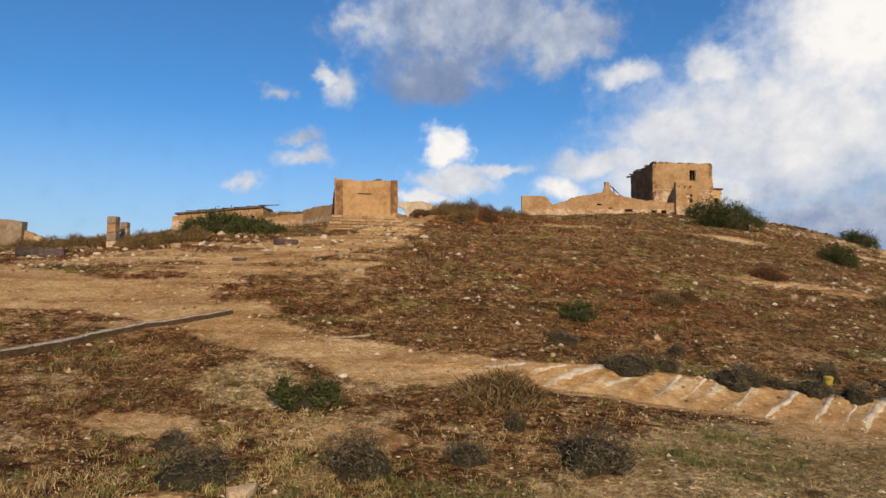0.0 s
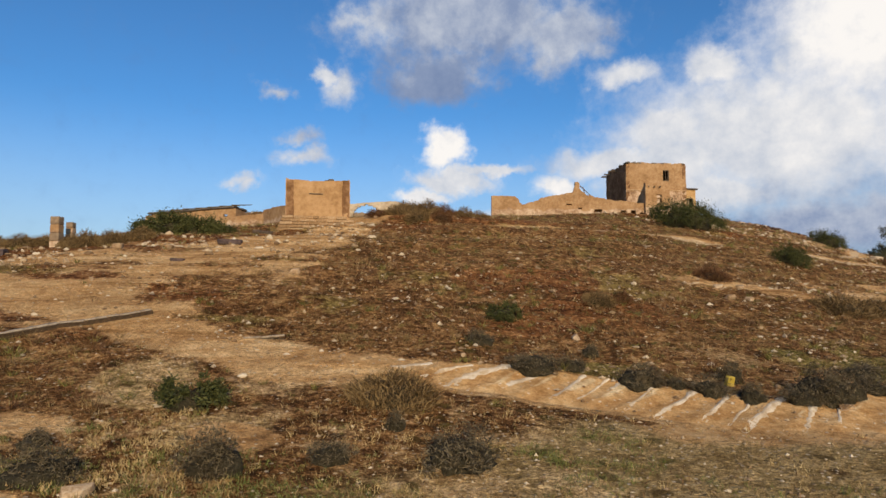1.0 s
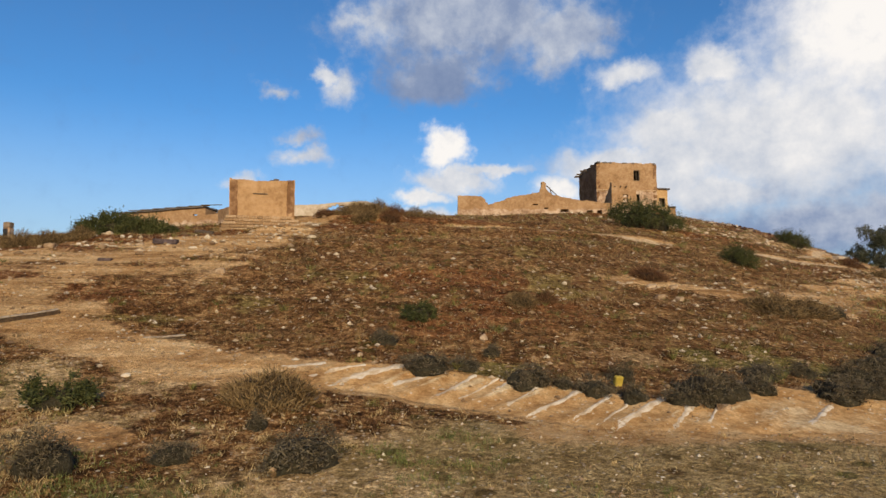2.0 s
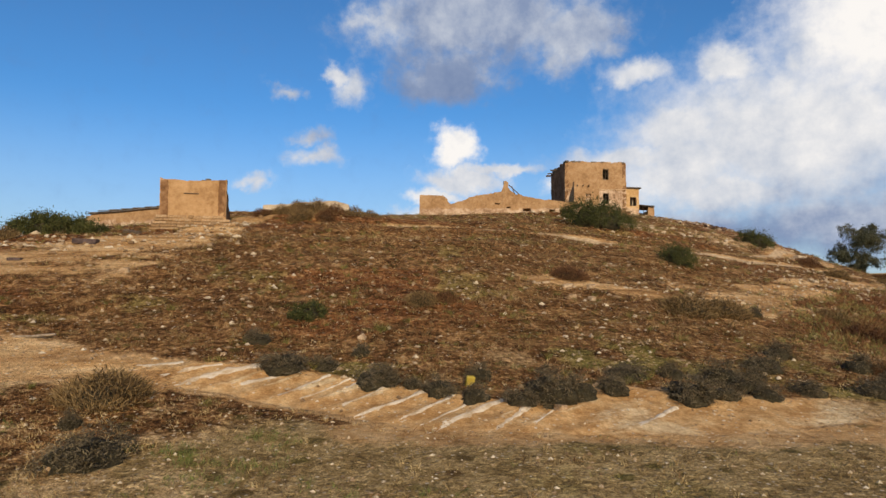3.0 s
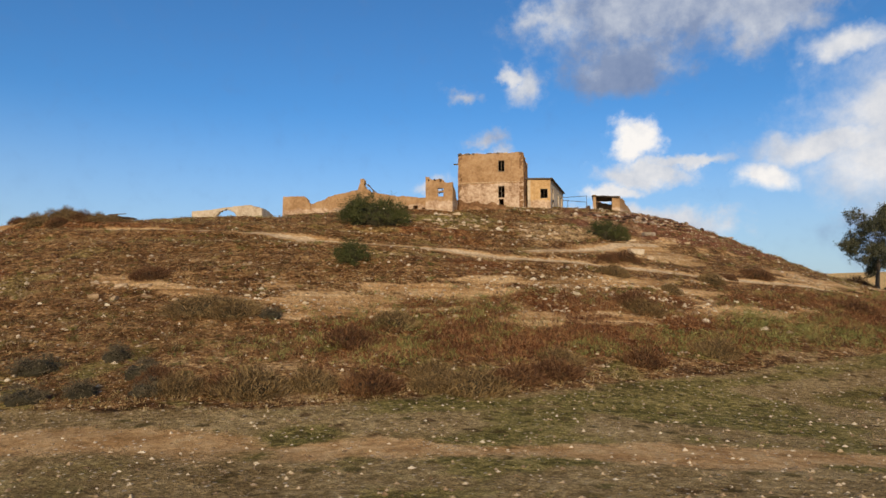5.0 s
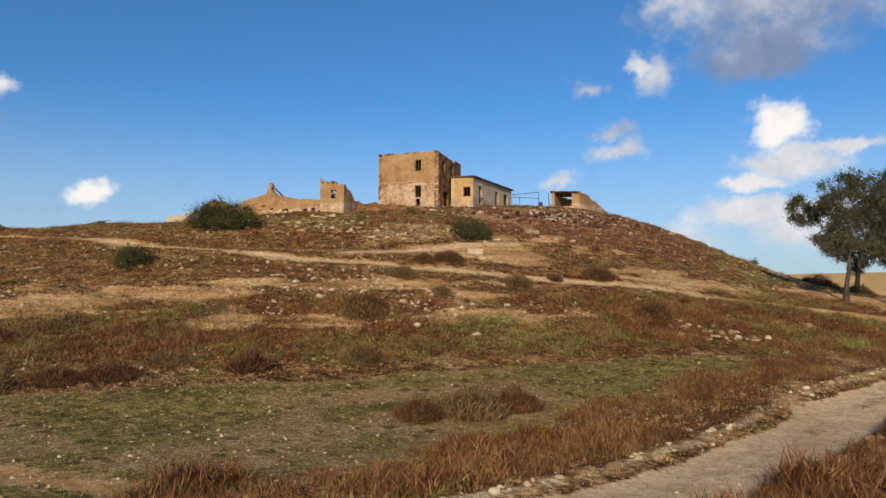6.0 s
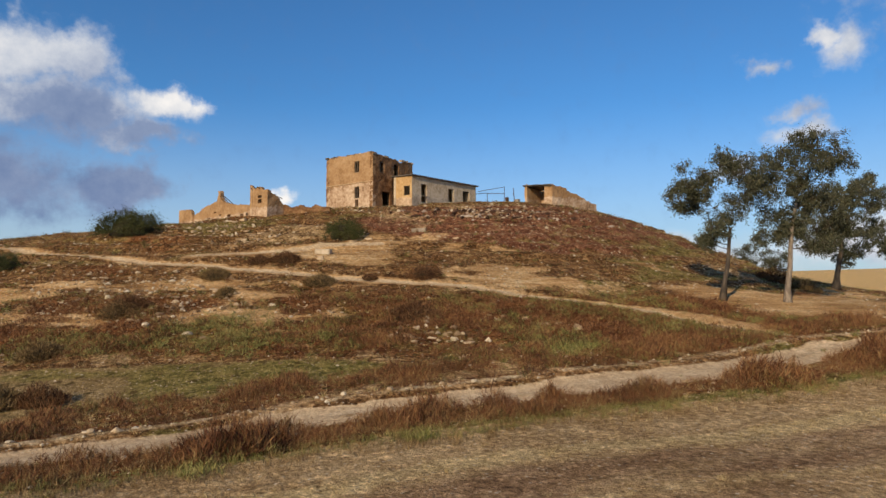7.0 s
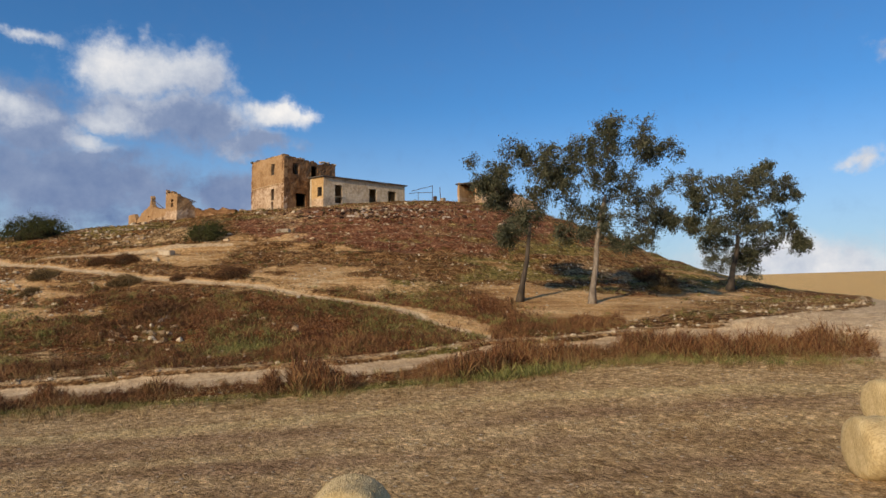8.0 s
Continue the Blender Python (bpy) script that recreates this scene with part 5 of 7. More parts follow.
def build_tree(at, trunk, lobes, seed, label, bark, girth, group="eucalyptus trees by the road", leaves=18000, size=0.2):
    """A gum tree. trunk: (across, up) points; lobes: (across, up, radius) masses of the crown. Limbs run from the trunk into every mass."""
    rng, npr = random.Random(seed), np.random.default_rng(seed)
    t = thing("tree", (at[0], at[1], ground_z(*at) - 0.1), label, "tree", group)

    def wob(p, a):
        return p + a * noise.noise_vector(p * 0.8 + Vector((seed * 3.3, 0, 0)))

    spine = [wob(RIGHT * a + Vector((0, 0, u)), 0.12) for a, u in trunk]
    n = len(spine)
    rad = [girth * (1.55 if i == 0 else 1.0 - 0.5 * i / (n - 1)) for i in range(n)]
    bm = bmesh.new()
    tube(bm, spine, rad, 10)
    part("trunk", bm, bark, t, smooth=True)
    twigs, cs, rs = bmesh.new(), [], []
    full = []
    for a, u, r, *deep in lobes:
        c = RIGHT * a + AWAY * (deep[0] if deep else rng.uniform(-1.2, 1.2) * max(0.7, r)) + Vector((0, 0, u))
        full.append((c, r * 0.8))
        for _ in range(5):
            full.append((c + Vector((rng.uniform(-1, 1), rng.uniform(-1, 1), rng.uniform(-0.75, 0.7))) * r * 1.05, r * rng.uniform(0.4, 0.65)))
    # every mass grows from the nearest lower fork of the wood that is already there
    nodes = [(p, rd) for p, rd in zip(spine, rad)][n // 2:]
    for a, b, ra, rb in zip(spine[n // 2:], spine[n // 2 + 1:], rad[n // 2:], rad[n // 2 + 1:]):
        nodes += [(a.lerp(b, k / 4), ra + (rb - ra) * k / 4) for k in (1, 2, 3)]
    for c, r in sorted(full, key=lambda m: (m[0] - spine[-1]).length):
        start, g0 = min(nodes, key=lambda m: (m[0] - c).length + 2.5 * max(0.0, m[0].z - c.z + 0.3))
        bend = start.lerp(c, 0.55) + Vector((rng.uniform(-0.25, 0.25), rng.uniform(-0.25, 0.25), -0.16)) * (c - start).length
        pts = []
        for k in range(7):
            f = k / 6
            q = start.lerp(bend, f).lerp(bend.lerp(c, f), f)
            pts.append(wob(q, 0.22 * f))
        g = min(0.72 * g0, girth * (0.12 + 0.13 * r))
        radii = [max(0.012, g * (1 - 0.72 * k / 6)) for k in range(7)]
        limb = bmesh.new()
        tube(limb, pts, radii, 6, False)
        part("limb", limb, DARK_BARK, t, smooth=True)
        nodes += [(p, rd) for p, rd in zip(pts[2:], radii[2:])]
        for _ in range(int(7 + 9 * r)):
            d = Vector(npr.normal(size=3)).normalized() * r * rng.uniform(0.35, 1.2)
            d.z *= 0.85
            e = c + d
            s = min(pts[2:], key=lambda p: (p - e).length)
            m = s.lerp(e, 0.55) + Vector((0, 0, 0.15))
            tube(twigs, [s, wob(m, 0.2), e], [0.020, 0.013, 0.006], 4, False)
            cs.append(tuple(e)), rs.append(rng.uniform(0.3, 0.6))
            cs.append(tuple(m.lerp(e, 0.6) + Vector(npr.normal(size=3)) * 0.18)), rs.append(rng.uniform(0.25, 0.5))
            if rng.random() < 0.4:
                cs.append((e.x, e.y, e.z - rng.uniform(0.3, 0.7))), rs.append(rng.uniform(0.16, 0.32))
    tagged(part("twig_work", twigs, DARK_BARK, t, smooth=True), kind="stuff")
    v, f = leaf_cloud(cs, rs, leaves, size, npr, 0.9, 0.32, 0.9)
    ob = new("crown", raw_mesh("crown", v, f, GUM_LEAF))
    ob.parent = t


build_tree((81.8, 91.6), ((0, 0), (0.25, 1.6), (0.55, 3.2), (0.75, 4.8), (0.9, 6.2)),
           ((-1.65, 10.3, 1.5), (0.9, 10.4, 1.9), (2.4, 11.0, 1.5), (-0.8, 8.3, 1.6), (1.3, 8.3, 1.8), (-0.7, 5.6, 1.0), (0.4, 11.6, 0.8), (3.4, 9.2, 1.3), (-2.6, 9.5, 0.8), (0.5, 6.4, 0.9), (-1.3, 9.2, 1.1, 2.2), (-1.6, 8.6, 0.9, 3.4), (-1.5, 10.2, 0.9, 3.2), (-1.2, 5.0, 0.7)),
           3, "slender eucalyptus with a dark leaning trunk and airy crown", DARK_BARK, 0.23, leaves=38000, size=0.20)
build_tree((85.7, 95.55), ((0, 0), (0.1, 1.4), (0.3, 3.0), (0.45, 4.6), (0.75, 6.4), (1.2, 8.4)),
           ((1.4, 13.4, 1.3), (3.5, 12.6, 1.7), (5.7, 12.1, 1.4), (-0.1, 12.1, 1.3), (-1.1, 10.5, 1.5), (1.2, 10.5, 1.6), (2.7, 9.2, 1.6), (4.8, 8.4, 1.5), (-0.7, 7.5, 1.6), (1.0, 6.7, 1.4), (4.0, 6.2, 1.7), (-1.6, 5.6, 1.1), (2.7, 5.0, 1.0), (5.6, 6.7, 0.8)),
           8, "tall eucalyptus with a pale trunk and open ragged crown", BARK, 0.26, leaves=50000, size=0.20)
build_tree((84.7, 118.9), ((0, 0), (0.2, 1.4), (0.5, 2.8), (0.8, 4.2), (1.0, 5.6)),
           ((2.6, 11.6, 1.4), (-0.7, 10.2, 2.3), (-3.1, 9.6, 1.2), (1.7, 9.0, 2.6), (5.6, 10.2, 1.5), (-0.1, 7.2, 2.6), (-1.9, 6.0, 1.6), (4.1, 6.6, 2.3), (7.1, 6.0, 1.8), (2.3, 4.2, 1.4), (8.3, 5.1, 0.9), (-3.2, 7.2, 1.5, 2.5)),
           14, "broad dark eucalyptus with a low outstretched limb", DARK_BARK, 0.34, leaves=50000, size=0.25)
for n, (x, y, hh, wide) in enumerate(((64.5, 155, 9.6, 1.0), (69.5, 153, 7.6, 0.85))):
    build_tree((x, y), ((0, 0), (0.1, 1.5), (0.2, 3.0)), ((-1.6 * wide, hh * 0.66, 1.5), (1.5 * wide, hh * 0.7, 1.5), (0, hh * 0.86, 1.4), (0.3, hh * 0.55, 1.6), (-0.4, hh * 0.75, 1.6)), 40 + n, "dark round-crowned tree behind the hill's shoulder", DARK_BARK, 0.2, "trees behind the shoulder", 9000, 0.22)


# ---- shrubs ----
def shrub_mesh(name, size, seed, mat, kind):
    """kind: leaf (soft mound of leaves), thorn (dome of twigs), stalk (upright dry stems)."""
    npr, rng = np.random.default_rng(seed), random.Random(seed)
    w, d, h = size
    if kind in ("leaf", "thorn"):
        n = max(24, int(22 * w * d / (1 + 0.12 * w * d)))
        cs, rs = [], []
        for _ in range(n):
            a, r = rng.uniform(0, 6.28), math.sqrt(rng.random())
            dome = math.sqrt(max(0.0, 1 - 0.85 * r * r)) * rng.uniform(0.75, 1.1)
            k = rng.random() ** 0.35
            lump = h * rng.uniform(0.16, 0.30)
            cs.append((math.cos(a) * r * w / 2, math.sin(a) * r * d / 2, max(0.08, (h - lump) * dome * k))), rs.append(lump)
        if kind == "thorn":
            cs, rs = [], []
            lobes = [(0, 0, 0.62, 0.85)] + [(rng.uniform(-0.5, 0.5), rng.uniform(-0.5, 0.5), rng.uniform(0.3, 0.5), rng.uniform(0.45, 1.0)) for _ in range(5)]
            for _ in range(130):
                ox, oy, wide, high = rng.choice(lobes)
                a, el = rng.uniform(0, 6.28), math.asin(rng.random())
                k = rng.uniform(0.75, 1.0)
                cs.append(((ox + math.cos(a) * math.cos(el) * k * wide) * w / 2, (oy + math.sin(a) * math.cos(el) * k * wide) * d / 2, 0.04 + math.sin(el) * k * h * high)), rs.append(rng.uniform(0.08, 0.2))
        count = int(min(22000 if w * d > 20 else 12000 if w * d > 8 else 7000, (3200 if kind == "thorn" else 4200) * max(1.0, 0.6 * w * d)))
        return leaf_cloud(cs, rs, count, (0.062 if kind == "thorn" else 0.058) + 0.013 * w, npr, -0.5, 0.16 if kind == "thorn" else 0.4, 0.95)
    n = int(1600 * min(3.0, max(0.7, w * d)))
    a, r = npr.uniform(0, 2 * np.pi, n), np.sqrt(npr.random(n))
    root = np.stack([np.cos(a) * r * w / 2, np.sin(a) * r * d / 2, np.full(n, -0.05)], 1)
    tuft = 0.6 + 0.5 * np.sin(root[:, 0] * 5.1 + seed) * np.cos(root[:, 1] * 4.3)
    roof = h * (1.0 - 0.8 * r * r) * (0.5 + 0.55 * tuft)
    root[:, 2] = roof * npr.random(n) * 0.75 - 0.03
    tip = root + np.stack([npr.normal(size=n) * 0.09 + root[:, 0] * 0.1, npr.normal(size=n) * 0.09 + root[:, 1] * 0.1, npr.uniform(0.12, 0.34, n) * h], 1)
    side = np.cross(tip - root, npr.normal(size=(n, 3)))
    side *= (0.007 / (np.linalg.norm(side, axis=1, keepdims=True) + 1e-6))
    mid = (root + tip) / 2 + npr.normal(size=(n, 3)) * 0.03
    v = np.stack([root - side * 0.5, mid - side, tip, mid + side], 1)
    return v.reshape(-1, 3), np.arange(n * 4).reshape(-1, 4)


SHRUBS = {}
for _kind, _mat in (("leaf", SHRUB_LEAF), ("thorn", THORN), ("stalk", RUST_STEM)):
    for _n in range(3):
        _v, _f = shrub_mesh(_kind, (1.4, 1.2, 0.8) if _kind == "leaf" else (1.3, 1.2, 0.75), 50 + _n, _mat, _kind)
        SHRUBS[_kind, _n] = raw_mesh("foliage", _v, _f, _mat)
BROWN_STALKS = []
for _n in range(2):
    _v, _f = shrub_mesh("stalk", (1.3, 1.2, 0.75), 70 + _n, BROWN_STEM, "stalk")
    BROWN_STALKS.append(raw_mesh("foliage", _v, _f, BROWN_STEM))


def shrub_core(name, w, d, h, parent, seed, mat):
    """The dense tangle of wood inside a bush, coloured dark for the shade within."""
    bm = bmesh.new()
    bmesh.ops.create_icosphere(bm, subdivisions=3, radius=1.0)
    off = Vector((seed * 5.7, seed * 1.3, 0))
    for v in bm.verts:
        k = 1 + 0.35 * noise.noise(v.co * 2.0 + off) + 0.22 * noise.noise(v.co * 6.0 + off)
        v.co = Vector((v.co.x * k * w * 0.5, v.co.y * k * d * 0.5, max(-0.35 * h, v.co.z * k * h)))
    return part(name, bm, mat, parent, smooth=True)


def bush(at, w, h, kind, label, seed, brown=False, group="hillside bushes"):
    z = ground_z(*at)
    t = thing("bush" if kind != "stalk" else "dry_scrub", (at[0], at[1], z - 0.04), label, "bush", group)
    d = 0.4 * w
    up = Vector((ground_z(at[0] - d, at[1]) - ground_z(at[0] + d, at[1]), ground_z(at[0], at[1] - d) - ground_z(at[0], at[1] + d), 2 * d)).normalized()
    t.matrix_world = Matrix.Translation((at[0], at[1], z - 0.04)) @ up.to_track_quat("Z", "Y").to_matrix().to_4x4() @ pose(0, 0, 0, 0, 0, seed * 47 % 360)
    me = BROWN_STALKS[seed % 2] if brown else SHRUBS[kind, seed % 3]
    ob = new("foliage", me)
    ob.parent = t
    ob.scale = (w / 1.3, w / 1.35, h / (0.8 if kind == "thorn" else 0.75))
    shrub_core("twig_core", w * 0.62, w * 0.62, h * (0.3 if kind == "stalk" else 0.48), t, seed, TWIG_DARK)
    return t


def big_bush(at, size, seed, label):
    """A broad evergreen bush with its own leaf mass."""
    z = ground_z(*at)
    t = thing("bush", (at[0], at[1], z - 0.1), label, "bush", "evergreen bushes")
    d = 0.4 * size[0]
    up = Vector((ground_z(at[0] - d, at[1]) - ground_z(at[0] + d, at[1]), ground_z(at[0], at[1] - d) - ground_z(at[0], at[1] + d), 2 * d)).normalized()
    t.matrix_world = Matrix.Translation((at[0], at[1], z - 0.2)) @ up.to_track_quat("Z", "Y").to_matrix().to_4x4()
    v, f = shrub_mesh("foliage", size, seed, SHRUB_LEAF, "leaf")
    ob = new("foliage", raw_mesh("foliage", v, f, SHRUB_LEAF))
    ob.parent = t
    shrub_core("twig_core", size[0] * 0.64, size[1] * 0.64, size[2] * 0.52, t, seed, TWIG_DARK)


big_bush((27.2, 66.0), (6.8, 7.6, 3.5), 91, "broad dark green evergreen bush on the slope")
big_bush((48.4, 78.8), (4.4, 4.2, 2.4), 92, "rounded dark green bush below the house")
big_bush((30.9, 53.2), (2.7, 3.2, 2.0), 93, "dense dark green bush on the slope")
big_bush((-16.4, 47.4), (7.2, 3.0, 2.1), 94, "sprawling green bush against the terrace edge")
big_bush((-13.2, 47.6), (2.2, 1.6, 0.9), 97, "small green bush on the terrace edge")
big_bush((70, 245), (9, 7, 3.2), 98, "dark bush far out in the stubble fields")
big_bush((88, 262), (6, 5, 2.4), 99, "dark bush far out in the stubble fields")
big_bush((112, 190), (5, 4, 2.0), 90, "dark bush beside the far track")

GREEN_BUSHES = ((-4.8, 21.0, 2.20, 1.10), (6.2, 32.6, 1.83, 0.98), (13.0, 36.6, 0.9, 0.5))
for n, (x, y, w, h) in enumerate(GREEN_BUSHES):
    bush((x, y), w, h, "leaf", "low green bush among dry grass", n)
THORN_BUSHES = ((-2.3, 16.4, 2.3, 1.45), (3.8, 17.8, 3.1, 1.2), (-5.9, 15.3, 2.5, 1.0), (-7.4, 17.3, 1.2, 0.6), (0.4, 17.6, 1.6, 0.75), (1.9, 20.2, 1.1, 0.7), (4.9, 28.9, 1.8, 0.7), (6.9, 26.05, 2.6, 0.9),
                (9.5, 28.25, 1.2, 0.65), (10.7, 25.05, 2.6, 0.95), (13, 24.25, 1.9, 0.8), (14.5, 25.95, 1.5, 0.95), (14.3, 23.65, 1.5, 0.7), (12, 24.75, 1.2, 0.5))
for n, (x, y, w, h) in enumerate(THORN_BUSHES):
    bush((x, y), w, h, "thorn", "mound of dark grey thorny twigs", n + 20)
THORN_MORE = ((17, 24.05, 3.0, 1.4), (18.1, 24.45, 2.0, 1.0), (15.9, 23.35, 1.7, 0.8), (20.4, 27.25, 2.7, 0.75), (22.2, 24.85, 2.6, 1.1), (23.4, 25.05, 1.8, 0.8), (24.3, 27.35, 2.7, 1.2), (25.2, 25.35, 1.8, 0.6), (19.5, 25.35, 1.9, 0.8), (24.8, 26.05, 1.6, 0.9),
              (27.3, 26.45, 2.2, 0.75), (27.1, 30, 2.5, 1.05), (29, 32.4, 1.9, 0.95), (31.8, 30.9, 2.1, 1.0), (30.1, 26.9, 2.0, 0.85), (31.5, 28.2, 1.8, 0.8), (22.5, 27.75, 1.5, 0.8), (8.4, 26.35, 1.5, 0.75), (31.6, 41, 1.8, 0.7), (26, 28.35, 1.6, 0.7), (33.6, 29.2, 1.9, 0.8))
for n, (x, y, w, h) in enumerate(THORN_MORE):
    bush((x, y), w, h, "thorn", "low dark grey-brown thorn bush on the bank", n + 40)
SCRUB = ((1.6, 22.6, 3.17, 1.30), (12.9, 36.2, 1.22, 0.78), (27.5, 40.1, 3.90, 1.04), (29.6, 40.4, 3.17, 1.04), (37.5, 39.4, 2.93, 1.17), (37.0, 31.0, 3.17, 1.30), (34.5, 30.0, 2.20, 1.04), (41.3, 33.2, 2.68, 1.17),
         (45.1, 35.0, 3.17, 1.17), (39.0, 32.5, 2.20, 1.04), (49.0, 68.4, 1.95, 0.91), (49.7, 63.8, 2.44, 1.04), (52.0, 55.2, 2.93, 1.17), (20.9, 43.6, 2.44, 0.91), (11.6, 35.7, 1.95, 0.78), (54.1, 62.3, 1.6, 0.7), (46.5, 37.5, 2.6, 1.0), (47.9, 42.7, 2.4, 0.8), (38.2, 43.6, 2.8, 0.9), (35.8, 30.9, 2.2, 0.9), (43.6, 34.4, 2.0, 0.9))
for n, (x, y, w, h) in enumerate(SCRUB):
    bush((x, y), w, h, "stalk", "clump of brown dry scrub", n + 60, brown=n % 3 != 1)
SCRUB_MORE = ((50.4, 70.3, 2.68, 1.17), (57.6, 68.7, 2.44, 1.04), (62.3, 76.2, 3.17, 1.17), (51.5, 56.0, 2.93, 1.30), (65.1, 44.2, 2.93, 1.56), (68.5, 68.5, 3.42, 1.30), (33, 30.5, 1.83, 0.91), (43, 36, 2.20, 1.04), (48, 39.5, 2.68, 1.17),
              (52, 44.5, 2.44, 1.17), (56, 49, 2.68, 1.30), (63.5, 42.5, 1.95, 1.17), (66.5, 46, 2.20, 1.30), (84.0, 108.0, 3.17, 1.43), (80.5, 112, 4.15, 1.82), (59.5, 72.5, 1.4, 0.6))
for n, (x, y, w, h) in enumerate(SCRUB_MORE):
    bush((x, y), w, h, "stalk", "clump of rust-brown dry scrub", n + 80, brown=n % 3 == 1)


CREST_WEEDS = ((-2.6, 53.6, 1.8, 0.9), (-1.2, 54.0, 2.2, 1.1), (0.2, 54.6, 2.4, 1.3), (1.6, 55.0, 2.4, 1.4), (3.0, 55.2, 2.2, 1.2), (4.6, 55.4, 2.2, 1.1), (6.0, 56.0, 1.8, 0.9), (0.8, 52.4, 2.0, 0.9), (2.8, 52.6, 1.8, 0.8), (-0.6, 56.6, 2.0, 1.1))
for n, (x, y, w, h) in enumerate(CREST_WEEDS):
    bush((x, y), w, h, "stalk", "tall dry weeds on the crest", n + 120, brown=n % 4 != 0, group="crest weeds")
TERRACE_WEEDS = ((-26.5, 42.5, 2.4, 0.9), (-24.6, 42.2, 2.2, 1.0), (-22.9, 42.6, 2.0, 0.9), (-20.4, 42.4, 2.2, 1.2), (-18.8, 42.6, 2.2, 1.2), (-20.6, 41.0, 1.6, 1.0), (-17.4, 43.6, 2.0, 1.0), (-28.4, 43.0, 2.2, 0.9))
for n, (x, y, w, h) in enumerate(TERRACE_WEEDS):
    bush((x, y), w, h, "stalk", "dry weeds along the terrace edge", n + 140, brown=True, group="terrace weeds")


# ---- hay bales ----
def build_bale(at, turn, label):
    r, half = 0.72, 0.62
    z = ground_z(*at)
    t = thing("hay_bale", (at[0], at[1], z + r - 0.05), label, "hay bale", "round bales on the stubble", turn=turn)
    bm = bmesh.new()
    prof = [(0.0, 0.0), (0.25, 0.02), (0.5, 0.01), (0.64, -0.03), (0.70, -0.09), (r, -0.2)]
    prof = [(rr, -half - dz if i < 5 else -half + 0.2) for i, (rr, dz) in enumerate(prof)]
    prof += [(r + 0.012 * math.sin(k * 2.1), -half + 0.2 + (2 * half - 0.4) * k / 8) for k in range(1, 8)] + [(rr, -x) for rr, x in prof[::-1]]
    rings = []
    for rr, x in prof:
        ring = []
        for k in range(40):
            a = 2 * math.pi * k / 40
            q = Vector((x, rr * math.cos(a), rr * math.sin(a)))
            q += 0.018 * noise.noise_vector(q * 3.0) + 0.008 * noise.noise_vector(q * 11.0)
            if q.z < -r + 0.07:
                q.z = -r + 0.05
            ring.append(bm.verts.new(q))
        rings.append(ring)
    for a, b in zip(rings, rings[1:]):
        for k in range(40):
            bm.faces.new((a[k], a[(k + 1) % 40], b[(k + 1) % 40], b[k]))
    bmesh.ops.remove_doubles(bm, verts=bm.verts, dist=0.004)
    part("straw_roll", bm, HAY, t, smooth=True)
    # loose ends of straw
    npr = np.random.default_rng(int(at[0] * 10))
    n = 700
    a, x = npr.uniform(0, 6.283, n), npr.uniform(-half, half, n)
    p = np.stack([x, np.cos(a) * r, np.sin(a) * r], 1)
    way = npr.normal(size=(n, 3)) * 0.6 + np.stack([0 * a, np.cos(a), np.sin(a)], 1) * 0.35
    way *= 0.09 / np.linalg.norm(way, axis=1, keepdims=True)
    side = np.cross(way, npr.normal(size=(n, 3)))
    side *= 0.004 / (np.linalg.norm(side, axis=1, keepdims=True) + 1e-6)
    v = np.stack([p - side, p + side, p + way], 1).reshape(-1, 3)
    ob = new("loose_straw", raw_mesh("loose_straw", v, np.arange(n * 3).reshape(-1, 3), STRAW_STEM))
    ob.parent = t


build_bale((108.5, 60.35), 142, "round bale of pale straw seen end-on, on the stubble")
build_bale((112.25, 72.2), 48, "round bale of golden straw lying on the stubble")
build_bale((111.1, 77.0), 55, "second round bale just behind, on the stubble")


# ---- rocks ----
def rock_mesh(seed, rough=0.32):
    bm = bmesh.new()
    rng = random.Random(seed + 300)
    for _ in range(17):
        q = Vector((rng.uniform(-1, 1), rng.uniform(-1, 1), rng.uniform(-1, 1)))
        q = q / max(abs(q.x), abs(q.y), abs(q.z), 0.01) * 0.5 * rng.uniform(0.78, 1.0)
        bm.verts.new(q)
    hull = bmesh.ops.convex_hull(bm, input=bm.verts)
    bmesh.ops.delete(bm, geom=list({g for g in hull["geom_interior"] if isinstance(g, bmesh.types.BMVert)}), context="VERTS")
    bmesh.ops.bevel(bm, geom=bm.edges[:], offset=0.02, segments=1, affect="EDGES")
    return mesh_of("rock", bm, LIMESTONE)


ROCKS = [rock_mesh(n) for n in range(9)]
BOULDERS = ((17.2, 22.9, 0.65), (52.7, 72.6, 1.0), (78.3, 74.3, 0.95), (82.3, 52.0, 0.6), (9.3, 30.1, 0.75), (9.2, 36.7, 0.6), (20.3, 39.6, 0.9), (21.6, 39.9, 0.7), (70.7, 66.7, 0.8), (73.0, 73.1, 0.6),
            (3.2, 17.2, 0.4), (-4.6, 14.5, 0.9), (4.1, 27.0, 0.4), (-3.4, 53.3, 0.8), (-2.6, 52.9, 0.6), (-14.0, 40.6, 0.8), (-17, 40.0, 0.9), (-11.2, 41.2, 0.55), (25.0, 25.6, 0.35), (-5.3, 36.6, 0.9), (57.0, 60.5, 0.6))
for n, (x, y, s) in enumerate(BOULDERS):
    s *= 0.78
    ob = new("rock", ROCKS[n % 9])
    ob.matrix_world = pose(x, y, ground_z(x, y) + 0.12 * s, 0, 0, n * 67) @ Matrix.Diagonal((s, s * 0.75, s * 0.6, 1))
    tagged(ob, "pale weathered limestone boulder half sunk in the slope", "rock", "loose boulders")


